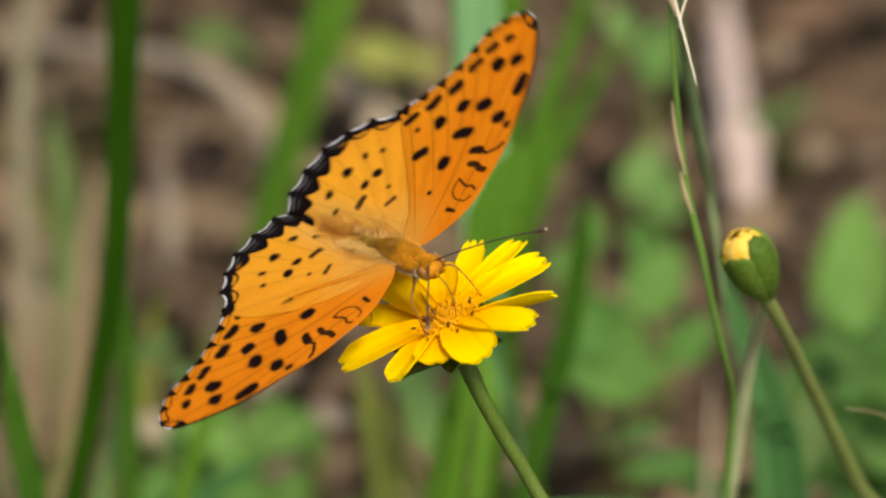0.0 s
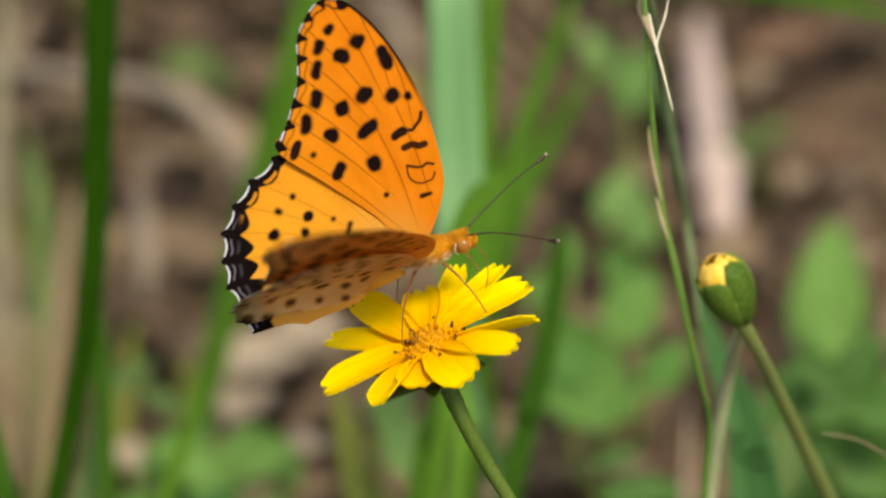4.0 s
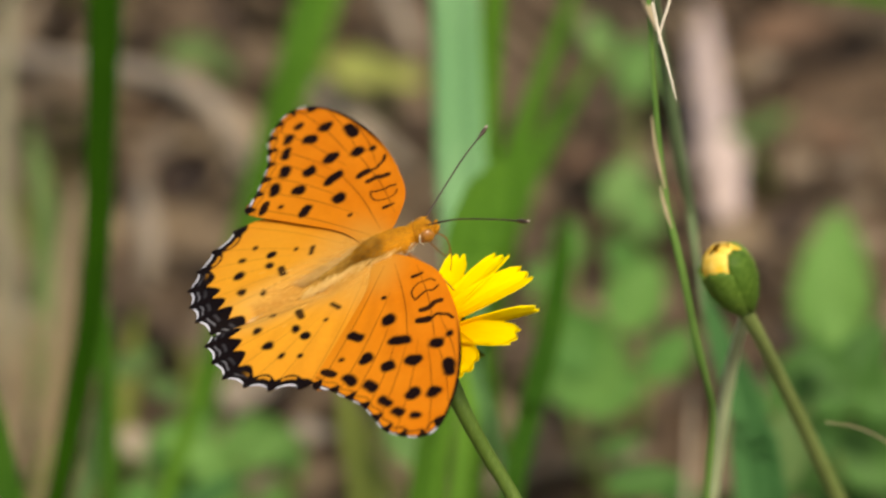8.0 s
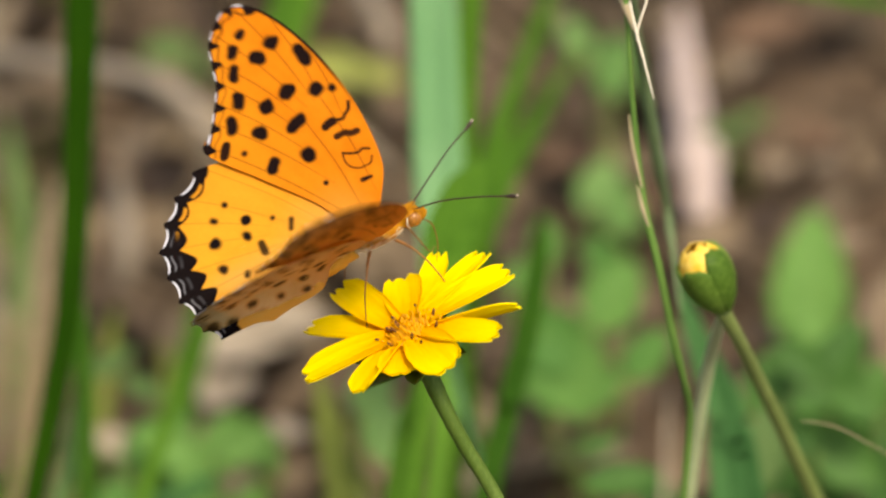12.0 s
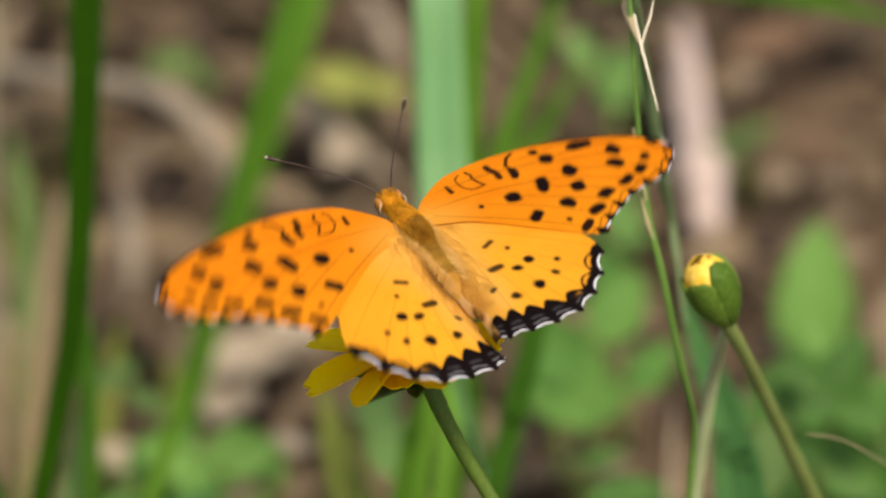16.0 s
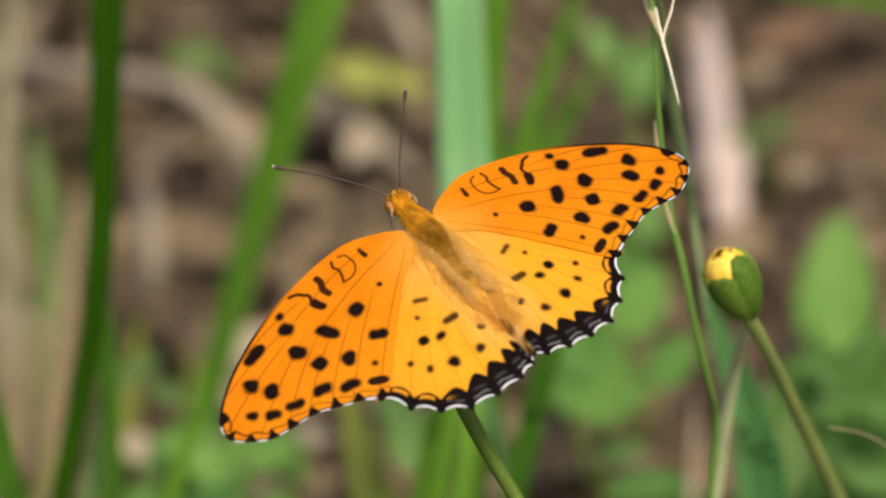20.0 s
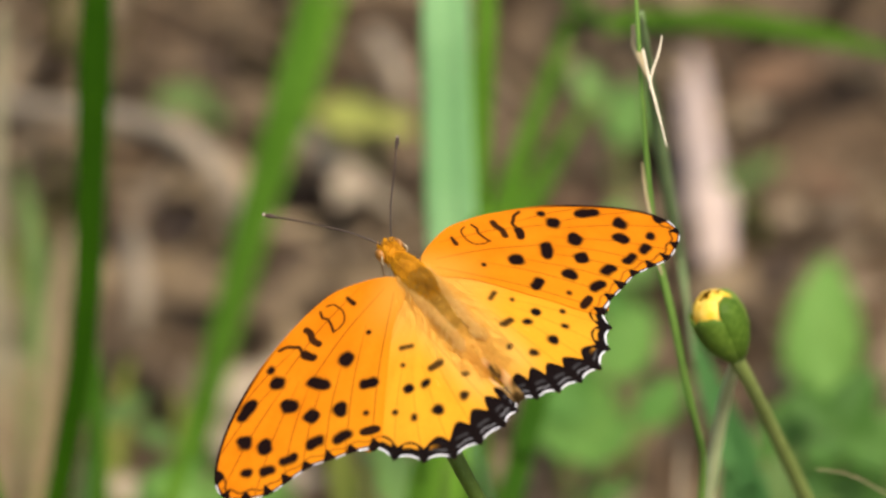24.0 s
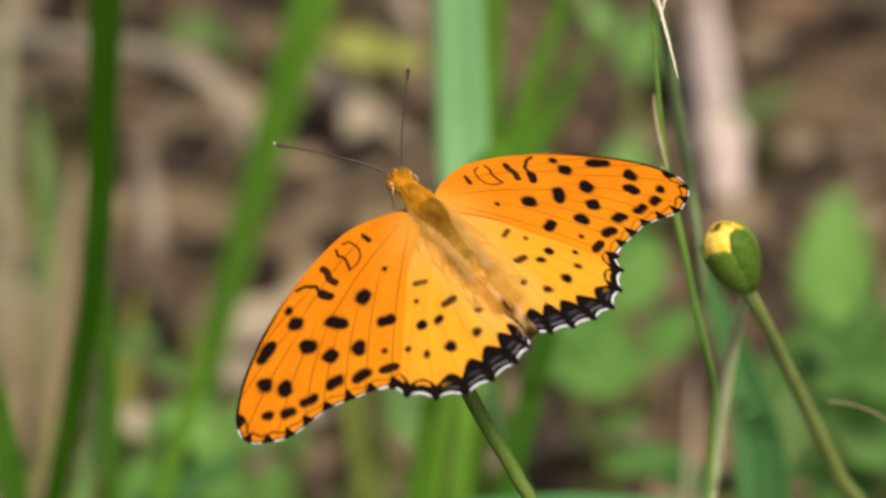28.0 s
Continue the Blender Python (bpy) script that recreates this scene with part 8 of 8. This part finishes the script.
    (7.1, pose(-0.003, -0.002, 0, 10.0, 2.4, -5.0)),
    (7.2, pose(-0.003, -0.002, 0, 6.0, 2.4, -4.2)),
    (7.3, pose(-0.003, -0.002, 0, -8.0, 1.8, -3.9)),
    (7.4, pose(-0.003, -0.002, 0, -26.0, 1.2, -3.7)),
    (7.5, pose(-0.003, -0.002, 0, -47.8, 0.7, -3.6)),
    (7.6, pose(-0.003, -0.002, 0, -47.9, -0.3, -4.2)),
    (7.7, pose(-0.003, -0.002, 0, -30.9, 0.1, -5.0)),
    (7.8, pose(-0.003, -0.002, 0, -19.9, 0.5, -5.9)),
    (7.9, pose(-0.003, -0.002, 0, -7.9, 1.3, -6.8)),
    (8, pose(-0.003, -0.002, 0, -1.5, 1.8, -7.8)),
    (8.1, pose(-0.003, -0.002, 0, -6.0, 0.5, -7.5)),
    (8.2, pose(-0.003, -0.002, 0, -21.8, -2.2, -6.7)),
    (8.3, pose(-0.003, -0.002, 0, -41.8, -4.6, -4.8)),
    (8.4, pose(-0.003, -0.002, 0, -45.9, -5.2, -3.7)),
    (8.5, pose(-0.003, -0.002, 0, -19.8, -3.6, -5.1)),
    (8.6, pose(-0.003, -0.002, 0, -1.0, -1.3, -6.0)),
    (8.7, pose(-0.003, -0.002, 0, 9.9, 0.4, -6.0)),
    (8.8, pose(-0.003, -0.002, 0, 9.9, 0.9, -5.9)),
    (8.9, pose(-0.003, -0.002, 0, -3.0, 0.0, -6.0)),
    (9, pose(-0.003, -0.002, 0, -15.8, -0.8, -6.0)),
    (9.1, pose(-0.003, -0.002, 0, -37.8, -3.3, -5.2)),
    (9.2, pose(-0.003, -0.002, 0, -50.8, -4.6, -4.2)),
    (9.3, pose(-0.003, -0.002, 0, -50.8, -4.9, -4.1)),
    (9.4, pose(-0.003, -0.002, 0, -33.8, -3.8, -5.3)),
    (9.5, pose(-0.003, -0.002, 0, -9.3, -1.5, -6.5)),
    (9.6, pose(-0.003, -0.002, 0, -1.0, -0.3, -6.5)),
    (9.7, pose(-0.003, -0.002, 0, 9.9, 1.1, -6.3)),
    (9.8, pose(-0.003, -0.002, 0, 6.0, 0.9, -6.2)),
    (9.9, pose(-0.003, -0.002, 0, -6.0, -0.2, -6.1)),
    (10, pose(-0.003, -0.002, 0, -16.0, -1.1, -5.9)),
    (10.1, pose(-0.003, -0.002, 0, -37.8, -3.6, -5.4)),
    (10.2, pose(-0.003, -0.002, 0, -43.8, -4.6, -5.1)),
    (10.3, pose(-0.003, -0.002, 0, -15.9, -1.9, -7.1)),
    (10.4, pose(-0.003, -0.002, 0, -7.9, -1.2, -7.7)),
    (10.5, pose(-0.003, -0.002, 0, -0.1, -0.3, -8.2)),
    (10.7, pose(-0.003, -0.002, 0, 4.0, 0.5, -7.3)),
    (10.8, pose(-0.003, -0.002, 0, -2.0, -0.2, -6.9)),
    (10.9, pose(-0.003, -0.002, 0, -7.0, -0.6, -6.4)),
    (11, pose(-0.003, -0.002, 0, -18.7, -1.7, -5.8)),
    (11.1, pose(-0.003, -0.002, 0, -40.8, -4.4, -5.3)),
    (11.2, pose(-0.003, -0.002, 0, -25.8, -3.5, -7.0)),
    (11.3, pose(-0.003, -0.002, 0, -2.0, -0.6, -8.7)),
    (11.4, pose(-0.003, -0.002, 0, 3.9, 0.2, -9.6)),
    (11.5, pose(-0.003, -0.002, 0, -1.6, -1.0, -10.5)),
    (11.7, pose(-0.003, -0.002, 0, -11.8, -2.5, -9.8)),
    (11.95, pose(-0.003, -0.002, 0, -43.6, -6.7, -6.9)),
    (12.2, pose(-0.003, -0.002, 0, -5.9, -0.5, -9.1)),
    (12.5, pose(-0.003, -0.002, 0, 5.9, 1.8, -8.4)),
    (12.75, pose(-0.003, -0.002, 0, -17.8, -1.3, -8.0)),
    (13, pose(-0.003, -0.002, 0, -39.7, -3.5, -6.8)),
    (13.25, pose(-0.003, -0.002, 0, -12.9, 0.4, -7.3)),
    (13.5, pose(-0.003, -0.002, 0, -3.0, 2.1, -6.6)),
    (14, pose(-0.00263, -0.002, 0, -7.3, 5.1, -3.0)),
    (14.1, pose(-0.00256, -0.002, 0, -7.0, 4.2, -2.8)),
    (14.2, pose(-0.00249, -0.002, 0, -7.0, 3.4, -2.7)),
    (14.3, pose(-0.00241, -0.002, 0, -8.0, 2.4, -2.5)),
    (14.4, pose(-0.00234, -0.002, 0, -12.0, 1.4, -2.5)),
    (14.5, pose(-0.00227, -0.002, 0, -16.2, 0.3, -2.3)),
    (14.6, pose(-0.00219, -0.002, 0, -37.9, -0.8, -3.4)),
    (14.7, pose(-0.00212, -0.002, 0, -33.9, -0.7, -4.5)),
    (14.8, pose(-0.00205, -0.002, 0, -19.9, 0.5, -5.7)),
    (14.9, pose(-0.00197, -0.002, 0, -6.0, 2.3, -6.5)),
    (15, pose(-0.0019, -0.002, 0, -3.3, 3.0, -7.4)),
    (15.1, pose(-0.00189, -0.002, 0, -17.8, 0.6, -8.7)),
    (15.2, pose(-0.00188, -0.002, 0, -31.6, -2.1, -9.2)),
    (15.3, pose(-0.00187, -0.002, 0, -19.7, -0.6, -10.1)),
    (15.4, pose(-0.00186, -0.002, 0, -9.8, 0.8, -10.8)),
    (15.5, pose(-0.00185, -0.002, 0, 2.2, 2.9, -11.2)),
    (15.6, pose(-0.00184, -0.002, 0, 2.0, 3.1, -10.9)),
    (15.8, pose(-0.00182, -0.002, 0, -35.7, -3.5, -10.2)),
    (15.94, pose(-0.00181, -0.002, 0, 6.5, 6.1, -10.8)),
    (16, pose(-0.0018, -0.002, 0, 0.6, 4.9, -11.3)),
    (16.06, pose(-0.00179, -0.002, 0, -5.3, 3.7, -11.8)),
    (16.14, pose(-0.00179, -0.002, 0, -7.3, 3.3, -11.9)),
    (16.28, pose(-0.00177, -0.002, 0, -35.7, -3.5, -10.2)),
    (16.4, pose(-0.00176, -0.002, 0, -9.9, 0.0, -9.5)),
    (16.5, pose(-0.00175, -0.002, 0, -4.0, -0.1, -8.6)),
    (16.6, pose(-0.00174, -0.002, 0, 2.0, 1.3, -8.9)),
    (16.7, pose(-0.00173, -0.002, 0, 2.0, 1.9, -9.2)),
    (16.8, pose(-0.00172, -0.002, 0, -13.8, -0.3, -9.8)),
    (16.9, pose(-0.00171, -0.002, 0, -31.5, -3.0, -9.9)),
    (17, pose(-0.0017, -0.002, 0, -35.7, -3.5, -10.2)),
    (17.1, pose(-0.00169, -0.002, 0, -17.7, -0.6, -9.9)),
    (17.2, pose(-0.00168, -0.002, 0, -5.9, 0.9, -9.0)),
    (17.3, pose(-0.00167, -0.002, 0, 5.0, 1.9, -7.9)),
    (17.5, pose(-0.00165, -0.002, 0, 9.0, 0.9, -6.5)),
    (18, pose(-0.0016, -0.002, 0, 9.0, 0.9, -6.5)),
    (18.5, pose(-0.00175, -0.002, 0, 9.0, 0.9, -6.5)),
    (19, pose(-0.0019, -0.002, 0, 9.0, 0.9, -6.5)),
    (19.5, pose(-0.00205, -0.002, 0, 9.0, 0.9, -6.5)),
    (20, pose(-0.0022, -0.002, 0, 9.0, 0.9, -6.5)),
    (20.5, pose(-0.00212, -0.002, 0, 9.6, 1.0, -6.3)),
    (22.5, pose(-0.0018, -0.002, 0, 12.1, 1.1, -5.6)),
    (23, pose(-0.00174, -0.002, 0, 12.8, 1.1, -5.4)),
    (23.5, pose(-0.00168, -0.002, 0, 13.4, 1.2, -5.2)),
    (24, pose(-0.00162, -0.002, 0, 14.0, 1.2, -5.0)),
    (24.5, pose(-0.00156, -0.002, 0, 14.7, 1.2, -4.8)),
    (25, pose(-0.0015, -0.002, 0, 15.3, 1.2, -4.6)),
    (25.5, pose(-0.00168, -0.002, 0, 15.8, 1.5, -4.7)),
    (26, pose(-0.00185, -0.002, 0, 16.2, 1.7, -4.7)),
    (26.5, pose(-0.00202, -0.002, 0, 16.7, 2.0, -4.7)),
    (27, pose(-0.0022, -0.002, 0, 17.2, 2.3, -4.8)),
    (27.5, pose(-0.00235, -0.002, 0, 17.7, 2.5, -4.8)),
    (28, pose(-0.0025, -0.002, 0, 18.2, 2.8, -4.8)),
    ])


motions()
